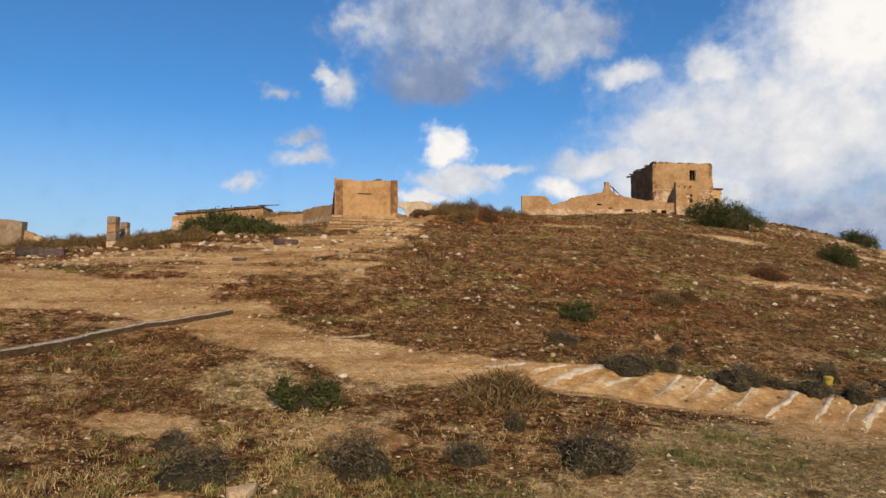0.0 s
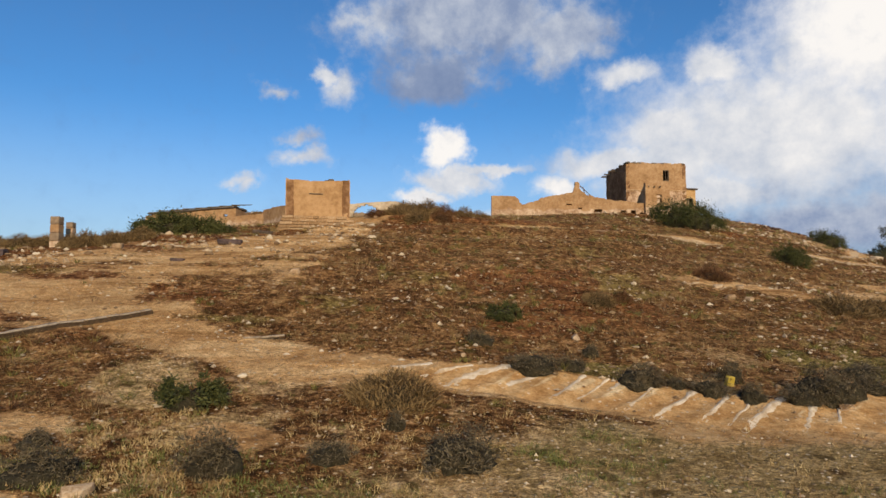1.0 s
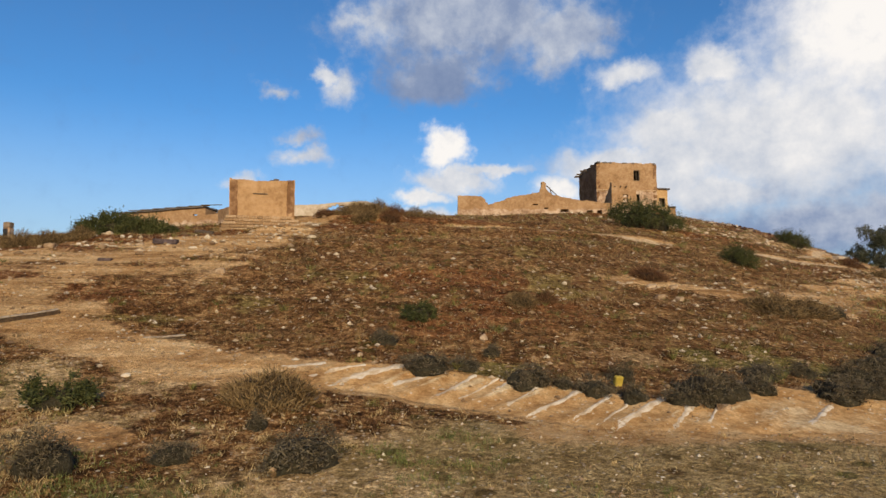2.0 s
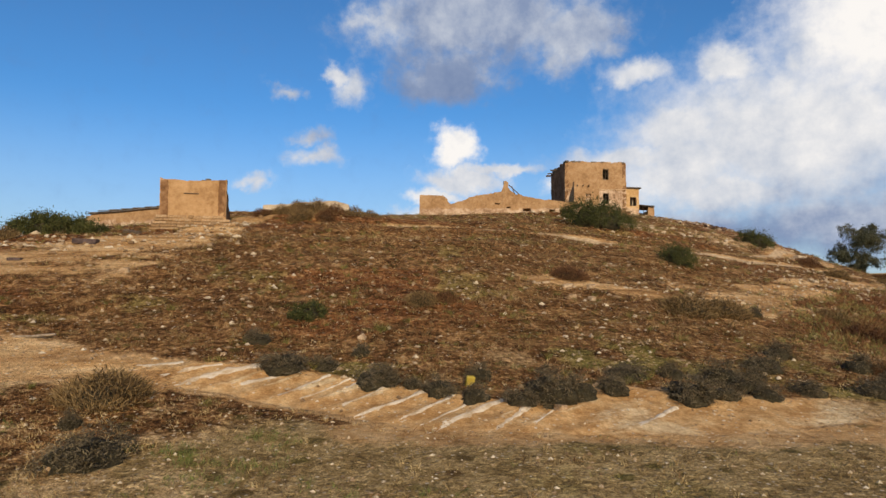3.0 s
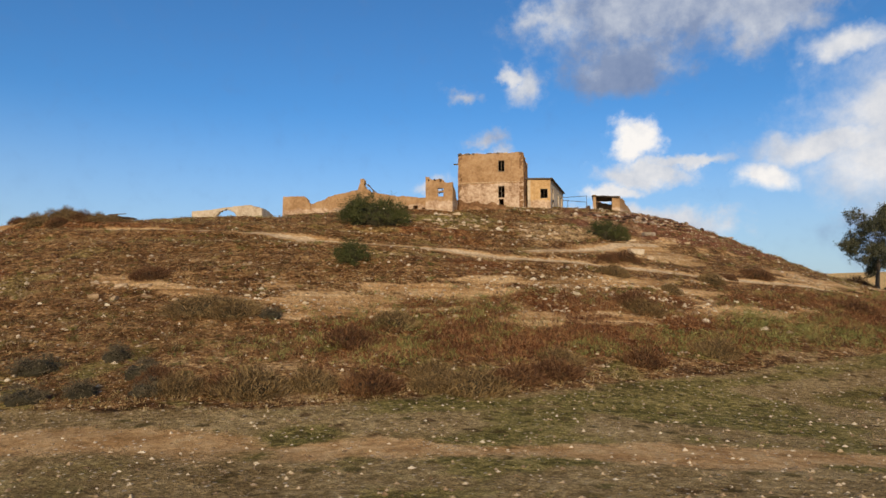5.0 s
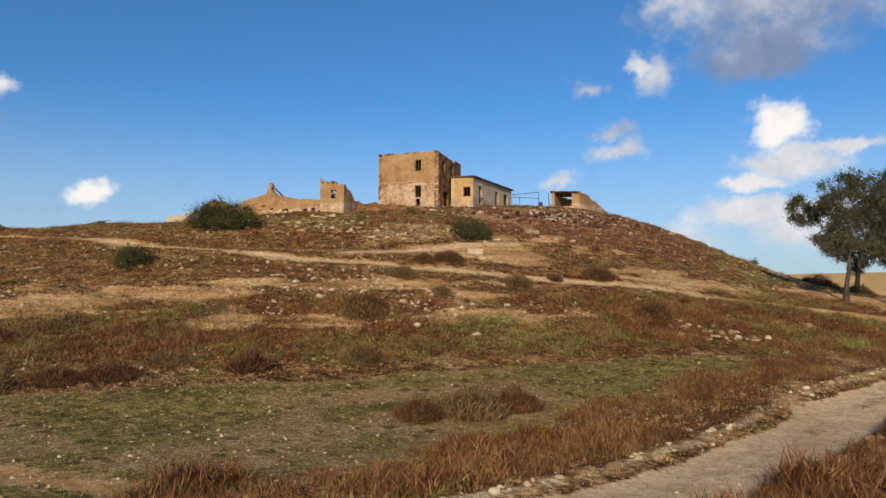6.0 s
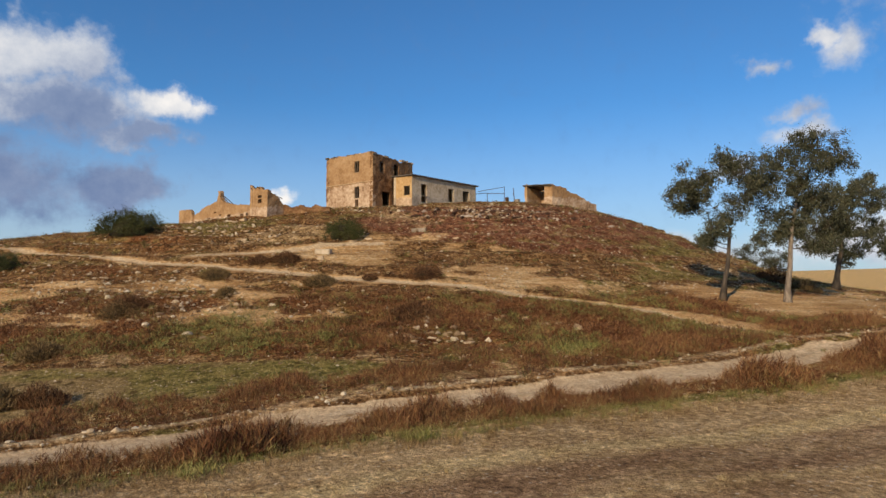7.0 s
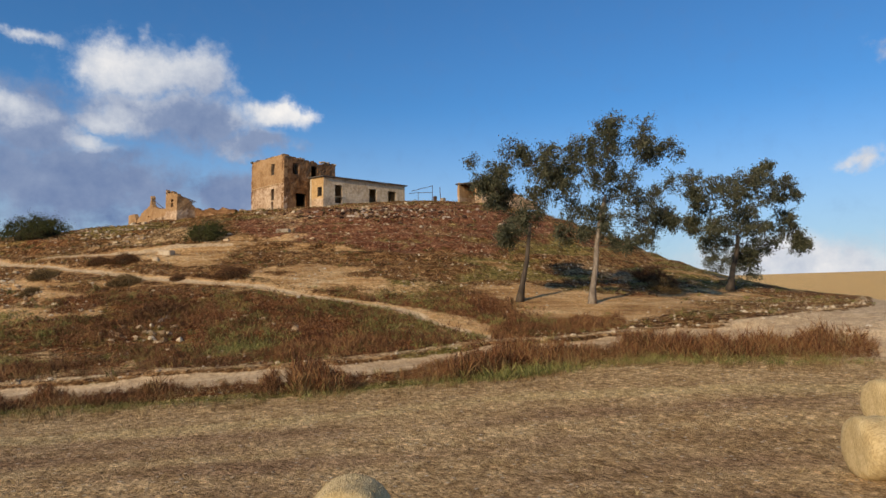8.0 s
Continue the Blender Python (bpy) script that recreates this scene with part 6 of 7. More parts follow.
def build_ledges():
    """Broken rock strata that crop out in lines across the upper slope."""
    rng = random.Random(4)
    for n, (x, y, turn, count) in enumerate(((33, 70.5, 8, 9), (37.5, 73.5, 14, 9), (42.5, 72.5, 22, 8), (30, 76.5, 5, 8), (52, 61.8, 20, 7), (73.2, 65.8, 25, 7), (75.0, 73.5, 28, 8), (50, 78.3, 40, 7), (21, 41.2, 10, 6), (56, 87, 50, 7))):
        z = ground_z(x, y)
        t = thing("rock_ledge", (x, y, z), "broken ledge of pale bedded limestone", "rock ledge", "rock ledges", turn=turn)
        for k in range(count):
            s = rng.uniform(0.3, 1.0)
            lx, ly = (k - count / 2) * 0.85 + rng.uniform(-0.5, 0.5), rng.uniform(-0.9, 0.9)
            wx, wy = x + lx * math.cos(radians(turn)) - ly * math.sin(radians(turn)), y + lx * math.sin(radians(turn)) + ly * math.cos(radians(turn))
            ob = new("slab", ROCKS[rng.randrange(9)])
            ob.parent = t
            ob.matrix_local = pose(lx, ly, ground_z(wx, wy) - z + 0.02, rng.uniform(-8, 8), rng.uniform(-8, 8), rng.uniform(-25, 25)) @ Matrix.Diagonal((s, s * 0.6, s * rng.uniform(0.22, 0.42), 1))


build_ledges()


def build_ribs():
    """Chalk ribs that run down the cut bank, with gullies washed out between them."""
    runs = (((2.8, 26.1), (1.1, 25.2), 0.22), ((4.4, 26.0), (2.4, 24.9), 0.12), ((5.9, 26.2), (3.3, 24.2), 0.30), ((7.25, 25.8), (5.3, 24.3), 0.22), ((8.75, 25.6), (7.1, 23.5), 0.15), ((9.6, 25.3), (8.0, 23.4), 0.09),
            ((10.2, 25.2), (9.3, 24.4), 0.16), ((11.3, 24.9), (9.4, 22.6), 0.10), ((12.5, 24.3), (10.4, 22.1), 0.17), ((13.5, 23.9), (11.7, 21.6), 0.15), ((14.4, 23.8), (12.4, 21.4), 0.09), ((15.4, 23.8), (13.1, 21.2), 0.20),
            ((16.3, 23.4), (14.7, 21.1), 0.15), ((17.2, 23.5), (16.0, 21.6), 0.08), ((21.4, 24.0), (19.6, 21.7), 0.16))
    rng = random.Random(21)
    for n, (a, b, fat) in enumerate(runs):
        za = ground_z(*a)
        t = thing("chalk_rib", (a[0], a[1], za), "pale chalk rib running down the eroded bank", "rock rib", "chalk ribs")
        bm, rows, steps = bmesh.new(), [], 18
        way = Vector((b[0] - a[0], b[1] - a[1], 0)).normalized()
        side = Vector((-way.y, way.x, 0))
        b = (b[0] + rng.uniform(-0.15, 0.15), b[1] + rng.uniform(-0.15, 0.2))
        for k in range(steps + 1):
            f = k / steps
            x, y = a[0] + (b[0] - a[0]) * f, a[1] + (b[1] - a[1]) * f
            c = Vector((x, y, 0)) + side * 0.06 * noise.noise((f * 4, n * 1.7, 0))
            w = 0.8 * fat * (1 - 0.5 * f) * (1 + 0.55 * noise.noise((f * 9, n * 3.7, 1)))
            hgt = (0.045 * (1 - f) ** 0.6 - 0.014 * f) * (1 + 0.5 * noise.noise((f * 9, n * 2.3, 5)))
            row = []
            for s, up in ((-1.4, -0.8), (-0.9, 0.1), (-0.35, 0.9), (0.3, 1.0), (0.85, 0.1), (1.4, -0.8)):
                q = c + side * s * w
                q.z = ground_z(q.x, q.y) + up * hgt + 0.02 * noise.noise(q * 3)
                row.append(bm.verts.new(q - Vector((a[0], a[1], za))))
            rows.append(row)
        for r, s in zip(rows, rows[1:]):
            for k in range(5):
                bm.faces.new((r[k], r[k + 1], s[k + 1], s[k]))
        bm.faces.new(rows[0]), bm.faces.new(rows[-1][::-1])
        part("rib", bm, CHALK, t, smooth=True)


build_ribs()


def build_channel():
    """The long broken concrete lip across the bare slope."""
    line = ((-17.5, 21.5), (-16.0, 23.1), (-14.7, 24.6), (-13.9, 25.8), (-12.7, 27.1), (-11.3, 28.2), (-10.0, 29.5))
    z0 = ground_z(*line[3])
    t = thing("concrete_lip", (line[3][0], line[3][1], z0), "long cracked concrete lip of an old water channel", "kerb")
    rng = random.Random(2)
    for n, (a, b) in enumerate(zip(line, line[1:])):
        for h in (0, 1):
            p, q = Vector((*a, 0)).lerp(Vector((*b, 0)), h / 2), Vector((*a, 0)).lerp(Vector((*b, 0)), h / 2 + 0.49)
            w = 0.50 - 0.05 * (n + h / 2)
            ln = (q - p).length
            bm = bmesh.new()
            box(bm, (0, -w * rng.uniform(0.42, 0.6), -0.02), (ln, w * rng.uniform(0.5, 0.75), rng.uniform(0.03, 0.06)), 0.02)
            bmesh.ops.subdivide_edges(bm, edges=bm.edges[:], cuts=2, use_grid_fill=True)
            for v in bm.verts:
                v.co += 0.05 * noise.noise_vector(v.co * 3.3 + Vector((n * 3.0, h, 0)))
            ob = part("slab", bm, CONCRETE, t)
            d = (q - p).normalized()
            # Dark strip below the slab stands in for the undercut's shadow.
            bm = bmesh.new()
            box(bm, (-0.05, -w * 0.5 - 0.05, -0.6), (ln + 0.05, w * 0.3, -0.025), 0.04)
            foot = part("shade_face", bm, UNDERCUT_SHADE, t)
            za, zb = ground_z(p.x, p.y), ground_z(q.x, q.y)
            place = pose(p.x - line[3][0], p.y - line[3][1], za + 0.17 - z0, rng.uniform(-4, 4), -math.degrees(math.atan2(zb - za, ln)), math.degrees(math.atan2(d.y, d.x)) + rng.uniform(-2, 2))
            ob.matrix_local, foot.matrix_local = place, place


build_channel()


def small_things():
    def lump(name, at, size, mat, label, category, turn=0, tilt=0):
        z = ground_z(*at)
        t = thing(name, (at[0], at[1], z), label, category, turn=turn)
        bm = bmesh.new()
        box(bm, (-size[0] / 2, -size[1] / 2, -0.06), (size[0] / 2, size[1] / 2, size[2]), min(size) * 0.18)
        part("body", bm, mat, t).rotation_euler = (radians(tilt), radians(tilt / 2), 0)
        return t

    lump("plastic_can", (14.1, 25.2), (0.32, 0.24, 0.38), YELLOW, "yellow plastic can caught in the thorn bushes", "can", 20, 12)
    lump("timber_scrap", (-12.4, 37.8), (0.75, 0.4, 0.12), DARK_RAG, "dark scrap of sheet lying on bare soil", "scrap", 10, 5)
    lump("timber_scrap", (-10.0, 46.6), (1.7, 0.3, 0.18), OLD_WOOD, "dark fallen board by the tower", "board", -25, 14)
    lump("charred_pile", (-10.9, 42.4), (1.5, 0.8, 0.28), DARK_RAG, "low dark heap of burnt rubbish", "rubbish heap", 8, 4)
    lump("brush_pile", (-24.5, 38.6), (2.6, 1.0, 0.5), DARK_RAG, "heap of dark cut brush and scrap", "brush pile", 12, 4)
    lump("stone_bench", (52.6, 85.5), (1.5, 0.7, 0.4), CONCRETE, "low block bench on the slope below the house", "block", 38, 0)
    lump("white_slab", (51.3, 73.9), (1.5, 0.8, 0.5), LIMEWASH, "white slab lying beside the footpath", "slab", 30, 5)
    bm = bmesh.new()
    t = thing("water_pipe", (-4.6, 27.6, ground_z(-4.6, 27.6)), "short pale pipe and flat stone lying by the path", "pipe")
    tube(bm, [(-0.6, 0, 0.06), (0.2, 0.1, 0.08), (1.1, 0.25, 0.16)], [0.05, 0.05, 0.05], 8)
    part("pipe", bm, CONCRETE, t)
    # blue vehicle parked far out on the fields
    x, y = 84.0, 236.0
    z = ground_z(x, y)
    v = thing("parked_car", (x, y, z), "small pale blue car parked far off on the field track", "car", turn=20)
    bm = bmesh.new()
    box(bm, (-2.0, -0.8, 0.3), (2.0, 0.8, 0.85), 0.15)
    part("body", bm, BLUE_PAINT, v)
    bm = bmesh.new()
    box(bm, (-1.1, -0.7, 0.85), (0.9, 0.7, 1.4), 0.2)
    part("cabin", bm, BLUE_PAINT, v)
    for wx in (-1.25, 1.25):
        for wy in (-0.75, 0.75):
            bm = bmesh.new()
            tube(bm, [(wx, wy - 0.1, 0.3), (wx, wy + 0.1, 0.3)], [0.32, 0.32], 12)
            wheel = part("wheel", bm, DARK_RAG, v)
            bm = bmesh.new()
            tube(bm, [(wx, wy - 0.115, 0.3), (wx, wy + 0.115, 0.3)], [0.18, 0.18], 10)
            part("rim", bm, CONCRETE, wheel)


small_things()


# ---- ground cover: stems, weeds, stones ----
def tuft_template(seed, blades, high, wide, lean, stem):
    npr = np.random.default_rng(seed)
    a = npr.uniform(0, 2 * np.pi, blades)
    r = np.sqrt(npr.random(blades)) * wide * 0.5
    root = np.stack([np.cos(a) * r, np.sin(a) * r, np.full(blades, -0.03)], 1)
    h = high * npr.uniform(0.5, 1.1, blades)
    tip = root + np.stack([np.cos(a) * lean * h, np.sin(a) * lean * h, h], 1) + npr.normal(size=(blades, 3)) * [0.07, 0.07, 0.0]
    side = np.stack([-np.sin(a + 0.6), np.cos(a + 0.6), 0 * a], 1) * stem
    return np.stack([root - side, root + side, tip], 1)  # blades, 3 corners, xyz


def fluff_template(seed, blades, high, wide, stem):
    """A soft uneven mound: short stems rising from all through it."""
    npr = np.random.default_rng(seed)
    a, r = npr.uniform(0, 2 * np.pi, blades), np.sqrt(npr.random(blades))
    k = npr.random(blades)
    root = np.stack([np.cos(a) * r * wide * 0.5, np.sin(a) * r * wide * 0.5, high * (1 - 0.7 * r * r) * k * 0.75 - 0.03], 1)
    way = npr.normal(size=(blades, 3)) * [0.5, 0.5, 0.3] + [0, 0, 0.9]
    tip = root + way * (high * npr.uniform(0.25, 0.55, blades))[:, None]
    side = np.cross(way, npr.normal(size=(blades, 3)))
    side *= stem / np.linalg.norm(side, axis=1, keepdims=True)
    return np.stack([root - side, root + side, tip], 1)


def scatter(name, label, mat, x, y, template, scale, seed):
    npr = np.random.default_rng(seed)
    n = len(x)
    z = land(x, y)
    turn = npr.uniform(0, 2 * np.pi, n)
    pick = npr.integers(0, len(template), n)
    out = []
    for k, tpl in enumerate(template):
        m = pick == k
        c, s = np.cos(turn[m])[:, None, None], np.sin(turn[m])[:, None, None]
        v = tpl.reshape(1, -1, 3) * scale[m][:, None, None]
        w = np.concatenate([v[..., :1] * c - v[..., 1:2] * s, v[..., :1] * s + v[..., 1:2] * c, v[..., 2:]], -1)
        out.append((w + np.stack([x[m], y[m], z[m]], 1)[:, None]).reshape(-1, 3))
    v = np.concatenate(out)
    ob = new(name, raw_mesh(name, v, np.arange(len(v)).reshape(-1, 3), mat))
    return tagged(ob, label, "ground cover", kind="stuff")


def spots(count, lo, hi, density, seed):
    """Random places in a box, kept by a density function of the zones."""
    npr = np.random.default_rng(seed)
    x, y = npr.uniform(lo[0], hi[0], count), npr.uniform(lo[1], hi[1], count)
    zs = zones(x, y)
    keep = npr.random(count) < density(zs, x, y)
    return x[keep], y[keep], npr


def open_ground(zs):
    return (1 - np.clip(zs["clay"] * 1.15, 0, 1)) * (1 - np.clip(zs["track"] * 1.2, 0, 1)) * (1 - 0.8 * zs["chalk"]) * (1 - 0.97 * zs["bank"])


BOX = ((-45, 7), (120, 128))
SLOPE = lambda zs: sstep(zs["height"], -3.9, -3.0)

def clumps(x, y):
    return fbm(x, y, 1.5, 2, 81)


def size_by(x, y):
    z = zones(x, y)
    return (0.45 + 0.85 * sstep(clumps(x, y), -0.3, 0.6)) * plain_size(z)


def plain_size(z):
    return 0.75 + 0.75 * np.maximum(z["verge_hill"], 0.8 * z["verge_field"]) + 0.35 * z["belt"]


x, y, r = spots(300000, *BOX, lambda z, x, y: open_ground(z) * sstep(clumps(x, y), -0.55, 0.15) * np.maximum.reduce([0.95 * z["verge_hill"] * sstep(z["mid"], -0.7, 0.1), 0.85 * z["verge_field"] * sstep(z["mid"], -0.5, 0.3), 0.8 * z["belt"] * sstep(z["mid"], -0.45, 0.25), 0.42 * np.clip(z["rust"] - 0.1, 0, 1) * SLOPE(z) * sstep(z["mid"], -0.4, 0.4)]) * (1 - z["field"]), 101)
scatter("rust_scrub", "rust-brown dry stems covering the slope and verges", RUST_STEM, x, y, [tuft_template(k, 12, 0.34, 0.40, 0.5, 0.008) for k in range(5)], r.uniform(0.45, 1.3, len(x)) * size_by(x, y), 1)

x, y, r = spots(250000, *BOX, lambda z, x, y: 0.3 * open_ground(z) * sstep(-clumps(x, y), -0.5, 0.3) * np.maximum(np.maximum(SLOPE(z), 0.9 * z["verge_hill"]) * sstep(z["mid"] + z["big"], -0.7, 0.5), 0.5 * (1 - z["strip"]) * (1 - SLOPE(z))) * (1 - z["field"]), 102)
scatter("brown_scrub", "brown dry weeds covering the slope", BROWN_STEM, x, y, [tuft_template(10 + k, 10, 0.27, 0.36, 0.55, 0.009) for k in range(5)], r.uniform(0.45, 1.3, len(x)) * size_by(x, y), 2)

x, y, r = spots(170000, *BOX, lambda z, x, y: open_ground(z) * np.maximum.reduce([0.30 * SLOPE(z) * sstep(-z["mid"], -0.1, 0.5) * (1 - z["field"]), 0.6 * z["verge_field"], 0.42 * z["field"] * (1 - sstep(x, 112, 118)) * np.clip(0.22 + z["swath"] - 0.2 * z["soil"], 0, 1), 0.5 * (1 - SLOPE(z)) * (1 - z["strip"]) * (1 - z["field"])]), 103)
scatter("straw_grass", "pale dry grass in thin tufts", STRAW_STEM, x, y, [tuft_template(20 + k, 9, 0.24, 0.28, 0.4, 0.010) for k in range(5)], r.uniform(0.45, 1.25, len(x)) * np.where(zones(x, y)["field"] > 0.5, 0.8, 1.0), 3)

x, y, r = spots(170000, *BOX, lambda z, x, y: open_ground(z) * np.maximum.reduce([0.26 * z["strip"] * sstep(z["mid"], -0.4, 0.5), 0.6 * np.clip(z["green"] - 0.15, 0, 1), 0.7 * z["belt"] * sstep(z["mid"] + z["big"], -0.2, 0.4), 0.4 * z["verge_hill"] * sstep(-clumps(x, y), 0.0, 0.4), 0.08 * SLOPE(z)]) * (1 - z["field"] * 0.9), 104)
scatter("green_weeds", "low green weeds and grass", GREEN_STEM, x, y, [tuft_template(30 + k, 10, 0.19, 0.30, 0.6, 0.014) for k in range(5)], r.uniform(0.45, 1.4, len(x)) * np.where(zones(x, y)["strip"] > 0.5, 0.55, 1.0) * size_by(x, y), 4)


def along_road(count, lo, hi, side, seed):
    """Places beside the road, between two distances from its middle; side -1 is the hill's."""
    npr = np.random.default_rng(seed)
    pts = np.array(ROAD[1:9] + [(96.5, 84.9), (104, 89.6), (106.5, 90.4)] if side > 0 else ROAD[1:10], float)
    ln = np.hypot(*(pts[1:] - pts[:-1]).T)
    seg = npr.choice(len(pts) - 1, count, p=ln / ln.sum())
    d = (pts[seg + 1] - pts[seg]) / ln[seg][:, None]
    off = npr.uniform(lo, hi, count)
    p = pts[seg] + d * (npr.random(count) * ln[seg])[:, None] + np.stack([d[:, 1], -d[:, 0]], 1) * (off * side)[:, None]
    x, y = p[:, 0], p[:, 1]
    near = near_line(x, y, ROAD)
    thick = fbm(x, y, 3.4, 2, 91) + 0.7 * clumps(x, y)
    mid, half = (lo + hi) / 2, (hi - lo) / 2
    keep = (near > 2.0) & (npr.random(count) < sstep(thick + (1.2 if side > 0 else 1.0) - 1.3 * (np.abs(off - mid) / half) ** 2, -0.1, 0.6))
    return x[keep], y[keep], thick[keep], npr


for name, label, mat, side, lo, hi, count, high, seed in (
        ("verge_rust_grass", "rust-brown dry grass standing thick on the hill verge", VERGE_STEM, -1, 3.2, 8.4, 10500, 0.58, 301),
        ("verge_rust_grass", "rust-brown dry grass standing on the field verge", VERGE_STEM, 1, 1.9, 4.8, 10500, 0.92, 302),
        ("verge_brown_grass", "brown and olive dry grass on the hill verge", VERGE_BROWN, -1, 3.3, 8.8, 5000, 0.40, 303),
        ("verge_brown_grass", "brown dry grass on the field verge", VERGE_BROWN, 1, 1.9, 5.2, 5500, 0.78, 304),
        ("verge_green_grass", "olive green grass at the foot of the field verge", VERGE_GREEN, 1, 3.6, 6.2, 6500, 0.42, 305),
        ("verge_green_grass", "olive green weeds on the hill verge", VERGE_GREEN, -1, 3.0, 9.5, 3500, 0.32, 306)):
    x, y, thick, r = along_road(count, lo, hi, side, seed)
    scatter(name, label, mat, x, y, [fluff_template(seed * 7 + k, 20, high, 0.55, 0.015) for k in range(5)], r.uniform(0.35, 1.15, len(x)) * (0.45 + 0.85 * sstep(thick, -0.4, 0.8)), seed)

x, y, thick, r = along_road(3500, 4.2, 7.0, 1, 307)
scatter("straw_fringe", "pale straw stalks left standing along the field edge", VERGE_BROWN, x, y, [tuft_template(2200 + k, 9, 0.36, 0.3, 0.35, 0.009) for k in range(5)], r.uniform(0.4, 1.1, len(x)), 307)
for name, label, mat, seed in (("belt_rust_grass", "rust dry grass thick along the foot of the hill", VERGE_STEM, 308), ("belt_olive_grass", "olive green grass along the foot of the hill", VERGE_GREEN, 309)):
    x, y, r = spots(80000, (30, 26), (95, 92), lambda z, x, y: (0.95 if seed == 308 else 0.55) * z["belt"] * open_ground(z) * sstep(fbm(x, y, 5.0, 2, seed) + 0.5 * clumps(x, y), -0.3, 0.3), seed)
    scatter(name, label, mat, x, y, [fluff_template(seed * 9 + k, 18, 0.46, 0.7, 0.018) for k in range(5)], r.uniform(0.4, 1.2, len(x)), seed)

# the near slope, thickly grown with short dry stems
for name, label, mat, count, seed in (("slope_stems", "short brown dry stems thick on the near slope", BROWN_STEM, 30000, 321), ("slope_stems", "short rust dry stems thick on the near slope", RUST_STEM, 24000, 322), ("slope_straw", "short straw-coloured stems on the near slope", STRAW_STEM, 9000, 323), ("slope_weeds", "small green weeds low on the near slope", GREEN_STEM, 7000, 324)):
    x, y, r = spots(count, (-14, 13), (48, 62), lambda z, x, y: open_ground(z) * (1 - z["strip"]) * (0.12 + 0.88 * sstep(fbm(x, y, 2.6, 3, seed), -0.25, 0.35)), seed)
    scatter(name, label, mat, x, y, [fluff_template(seed * 3 + k, 9, 0.24, 0.42, 0.010) for k in range(5)], r.uniform(0.5, 1.2, len(x)), seed)

# rounded low herbs dotted over the slope
for name, label, mat, seed in (("brown_herbs", "small rounded brown herbs dotted over the slope", BROWN_STEM, 311), ("rust_herbs", "small rounded rust-coloured herbs dotted over the slope", RUST_STEM, 312), ("olive_herbs", "small rounded olive herbs dotted over the slope", GREEN_STEM, 313)):
    x, y, r = spots(16000, *BOX, lambda z, x, y: 0.5 * SLOPE(z) * open_ground(z) * (1 - z["field"]) * (0.15 + sstep(fbm(x, y, 4.0, 2, seed), -0.2, 0.5)), seed)
    scatter(name, label, mat, x, y, [tuft_template(seed * 5 + k, 26, 0.30, 0.24, 0.75, 0.012) for k in range(4)], r.uniform(0.5, 1.5, len(x)), seed)


def stones(name, label, count, lo, hi, density, size, seed, split=True, power=2.6, mat=None):
    x, y, npr = spots(count, lo, hi, density, seed)
    n = len(x)
    base = np.array([(1, 0, 0), (-1, 0, 0), (0, 1, 0), (0, -1, 0), (0, 0, 1), (0, 0, -1)], float)
    f = np.array([(0, 2, 4), (2, 1, 4), (1, 3, 4), (3, 0, 4), (2, 0, 5), (1, 2, 5), (3, 1, 5), (0, 3, 5)])
    # split each face once for a rounder, chipped stone
    verts, faces, cache = [tuple(b) for b in base], [], {}

    def mid(a, b):
        k = (min(a, b), max(a, b))
        if k not in cache:
            m = (np.array(verts[a]) + np.array(verts[b])) / 2
            cache[k] = len(verts)
            verts.append(tuple(m / np.linalg.norm(m) * 0.93))
        return cache[k]

    for a, b, c in f if split else ():
        ab, bc, ca = mid(a, b), mid(b, c), mid(c, a)
        faces += [(a, ab, ca), (b, bc, ab), (c, ca, bc), (ab, bc, ca)]
    faces = faces or [tuple(t) for t in f]
    v = np.array(verts)
    s = size[0] + (size[1] - size[0]) * npr.random(n) ** power
    shape = npr.uniform([0.7, 0.55, 0.35], [1.2, 1.0, 0.75], (n, 3)) * s[:, None]
    jig = 1 + npr.uniform(-0.22, 0.22, (n, len(v), 1))
    p = v[None] * jig * shape[:, None]
    t = npr.uniform(0, 6.283, n)
    c, sn = np.cos(t)[:, None], np.sin(t)[:, None]
    p = np.stack([p[..., 0] * c - p[..., 1] * sn + x[:, None], p[..., 0] * sn + p[..., 1] * c + y[:, None], p[..., 2] + (land(x, y) + 0.12 * s)[:, None]], -1)
    F = np.array(faces)[None] + (np.arange(n) * len(v))[:, None, None]
    ob = new(name, raw_mesh(name, p.reshape(-1, 3), F.reshape(-1, 3), mat or STONES))
    tagged(ob, label, "stones", kind="stuff")


def build_stone_material():
    m, N = material("scattered_stone")
    g = N.add("ShaderNodeNewGeometry").outputs["Random Per Island"]
    f = N.noise(N.add("ShaderNodeTexCoord").outputs["Object"], 9.0, 5, 0.65)
    v = N.math("ADD", N.math("MULTIPLY", g, 0.7), N.math("MULTIPLY", f, 0.5))
    c = N.ramp(N.step(v, 0.15, 1.0), [(0, (0.16, 0.098, 0.050)), (0.4, (0.32, 0.222, 0.125)), (0.75, (0.47, 0.36, 0.225)), (1, (0.62, 0.52, 0.37))])
    finish(N, c, 0.9, f, 0.5, 0.03, spec=0.15)
    return m


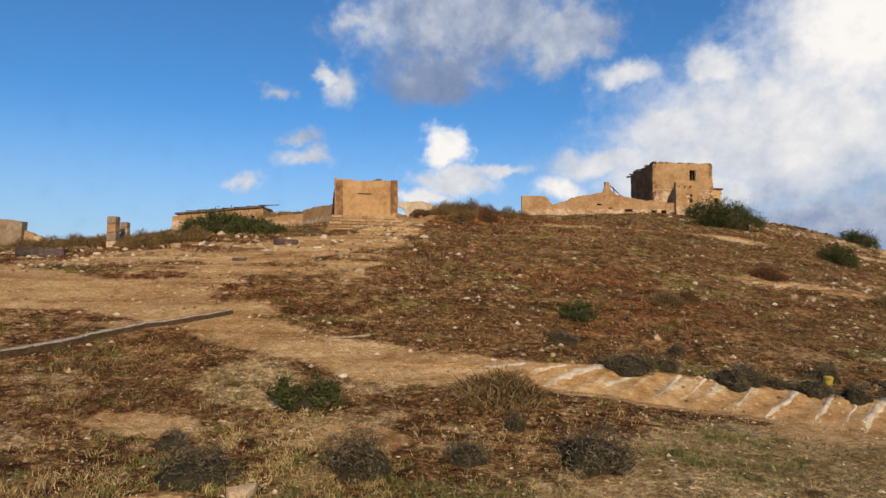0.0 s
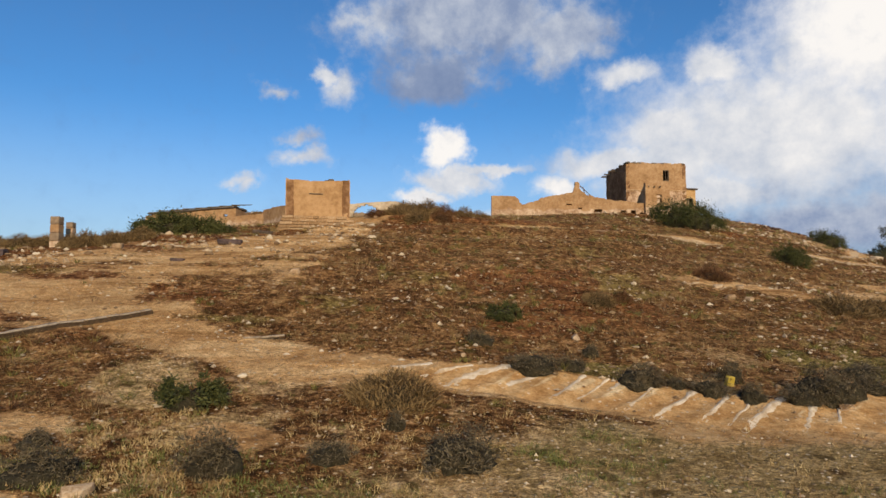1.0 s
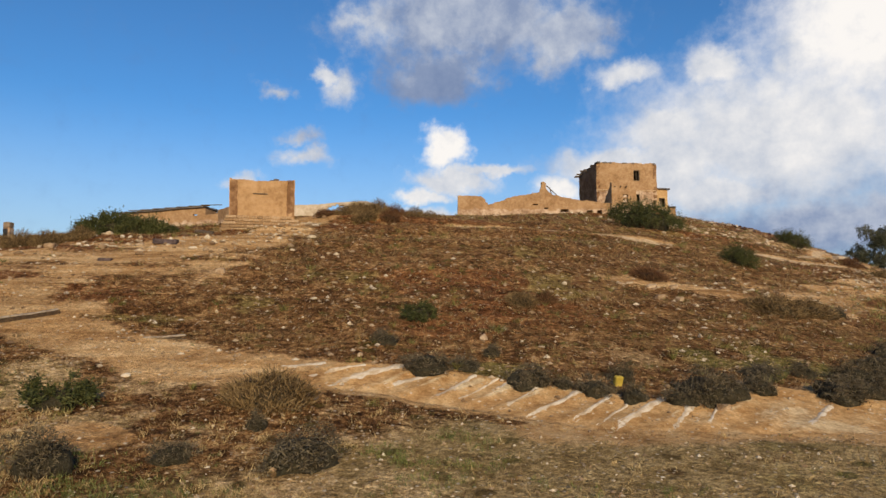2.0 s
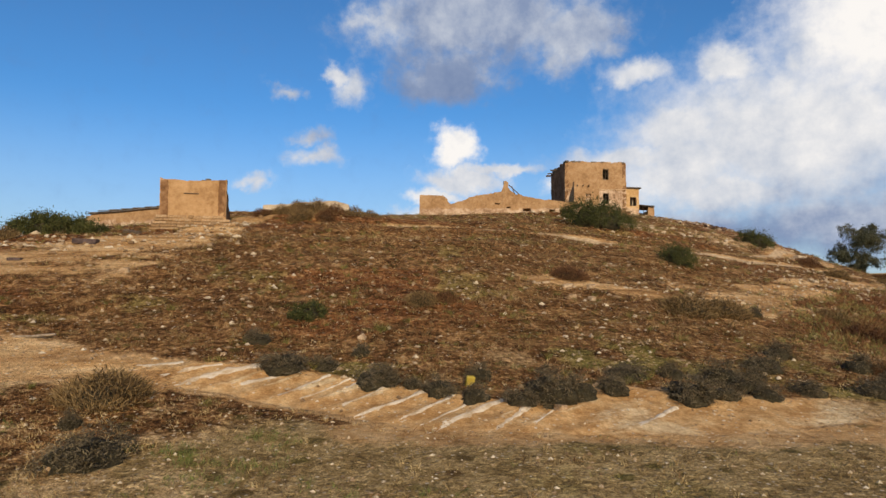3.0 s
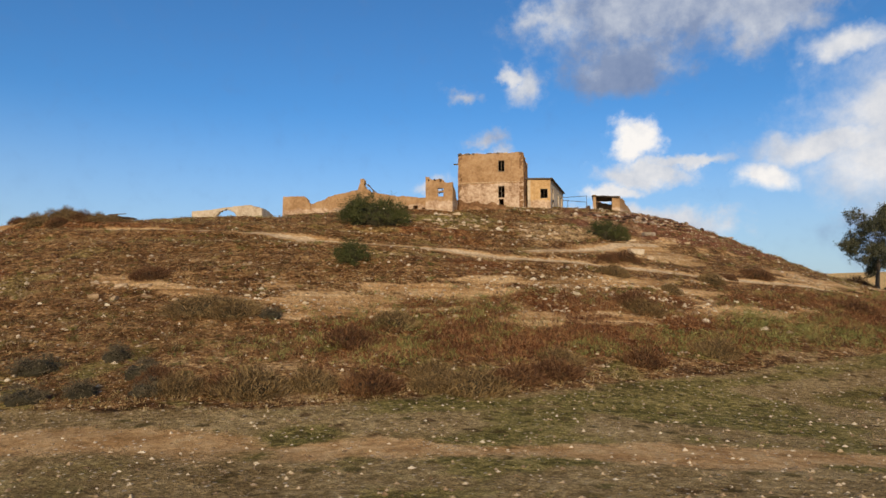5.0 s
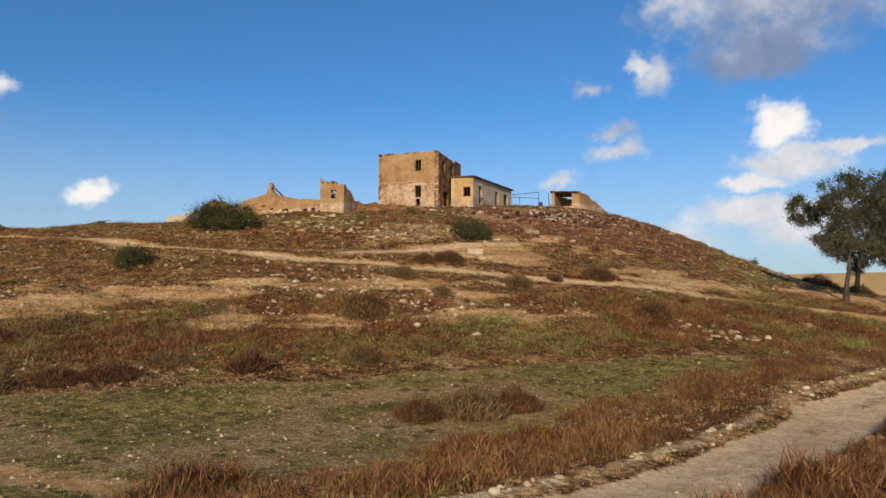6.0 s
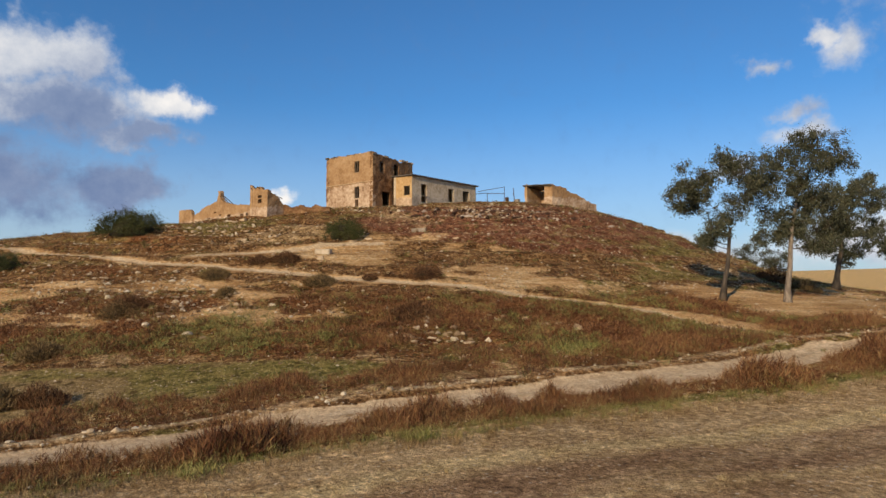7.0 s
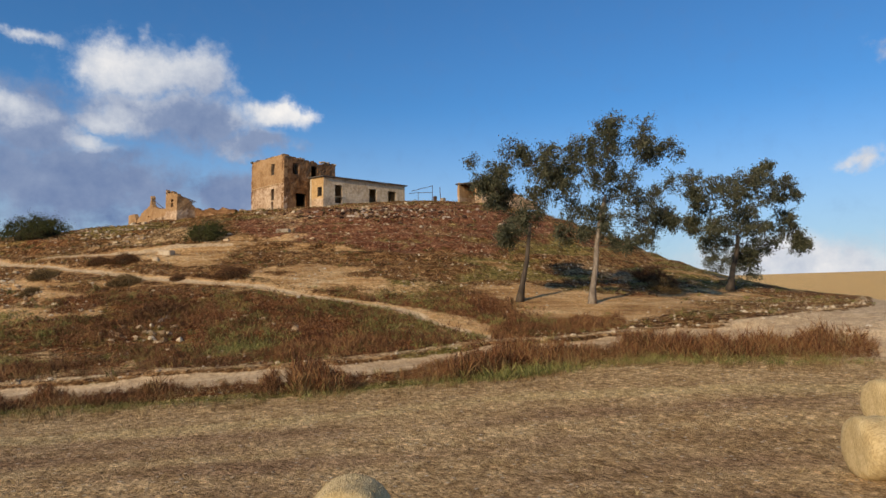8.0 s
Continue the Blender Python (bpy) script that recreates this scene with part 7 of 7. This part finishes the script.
STONES = build_stone_material()
BURNT = leafy("burnt_rubble", [(0, (0.022, 0.013, 0.009)), (0.55, (0.075, 0.042, 0.028)), (0.85, (0.17, 0.10, 0.065)), (1, (0.50, 0.41, 0.32))], 0.95, 0.1)
stones("hill_pebbles", "small pale stones strewn thickly over the slope", 210000, *BOX, lambda z, x, y: 0.34 * SLOPE(z) * (1 - 0.75 * z["belt"]) * (1 - 0.8 * z["bank"]) * (1 - 0.6 * sstep(z["height"], 3, 8)) * (0.2 + sstep(z["mid"] - 0.3 * z["big"], -0.1, 0.6)) * (1 - z["field"]) * (1 - z["track"]), (0.035, 0.20), 206, False)
stones("hill_stones", "loose pale stones strewn over the slope", 34000, *BOX, lambda z, x, y: 0.4 * SLOPE(z) * (1 - 0.75 * z["belt"]) * (0.15 + sstep(z["mid"] - 0.3 * z["big"], 0.0, 0.6)) * (1 - z["field"]) * (1 - z["track"]), (0.05, 0.21), 201)
stones("meadow_stones", "small pale stones on the low ground", 60000, (-30, 7), (100, 66), lambda z, x, y: 0.7 * (1 - SLOPE(z)) * (1 - z["field"]) * (1 - 0.75 * z["track"]) * (1 - 0.8 * z["verge_hill"]), (0.02, 0.10), 202, False)
stones("bank_stones", "stones thrown up along the road edge", 30000, (60, 20), (110, 110), lambda z, x, y: 0.5 * np.exp(-((near_line(x, y, ROAD) - 2.5) / 0.5) ** 2), (0.03, 0.22), 203)
stones("rubble", "tumbled pale rubble below the house and ruins", 26000, (0, 55), (84, 126), lambda z, x, y: np.maximum.reduce([0.8 * np.exp(-(((x - 53) / 5) ** 2 + ((y - 101) / 6) ** 2)), 0.5 * np.exp(-(((x - 34) / 9) ** 2 + ((y - 73) / 3.5) ** 2)), 0.8 * np.exp(-(((x - 49) / 7) ** 2 + ((y - 57) / 4) ** 2)), 0.9 * np.exp(-(((x - 72) / 3.5) ** 2 + ((y - 67) / 1.4) ** 2)), 0.4 * np.exp(-(((x - 22) / 10) ** 2 + ((y - 79) / 1.2) ** 2)), 0.5 * np.exp(-(((x - 38) / 8) ** 2 + ((y - 90) / 2) ** 2))]), (0.05, 0.36), 204)
stones("terrace_rubble", "pale rubble on the bare terrace", 16000, (-40, 34), (2, 56), lambda z, x, y: np.maximum.reduce([0.22 * np.exp(-(((x + 13) / 9) ** 2 + ((y - 42.5) / 2.2) ** 2)), 0.35 * np.exp(-(((x + 4) / 3) ** 2 + ((y - 47) / 4) ** 2)), 0.4 * np.exp(-(((x + 27) / 8) ** 2 + ((y - 38) / 2) ** 2))]), (0.05, 0.3), 205)
stones("stony_belt", "pale broken stones lying thick on the bare band", 14000, (22, 38), (70, 72), lambda z, x, y: 0.45 * patch(x, y, STONY, 1.5, 1.5 * z["mid"]), (0.04, 0.22), 207)
stones("burnt_rubble", "dark burnt rubble and rubbish tipped down the slope", 5200, (42, 86), (64, 110), lambda z, x, y: 0.85 * np.exp(-((((x - 52.5) + (y - 97.8)) / 10) ** 2 + (((x - 52.5) - (y - 97.8)) / 3.6) ** 2)), (0.08, 0.42), 208, mat=BURNT)

# green weeds and straw round the near bushes
for name, label, mat, count, high, seed in (("near_weeds", "fresh green weeds among the near bushes", NEAR_GREEN, 5200, 0.30, 331), ("near_straw", "straw-coloured grass among the near bushes", STRAW_STEM, 5200, 0.34, 332)):
    x, y, r = spots(count, (-10, 11.5), (14, 22.5), lambda z, x, y: (1 - np.clip(1.4 * z["clay"] + z["bank"], 0, 1)) * sstep(fbm(x, y, 2.2, 3, seed) - 0.12 * (y - 16.5), -0.05, 0.45), seed)
    scatter(name, label, mat, x, y, [fluff_template(seed * 3 + k, 14, high, 0.34, 0.009) for k in range(5)], r.uniform(0.4, 1.15, len(x)), seed)
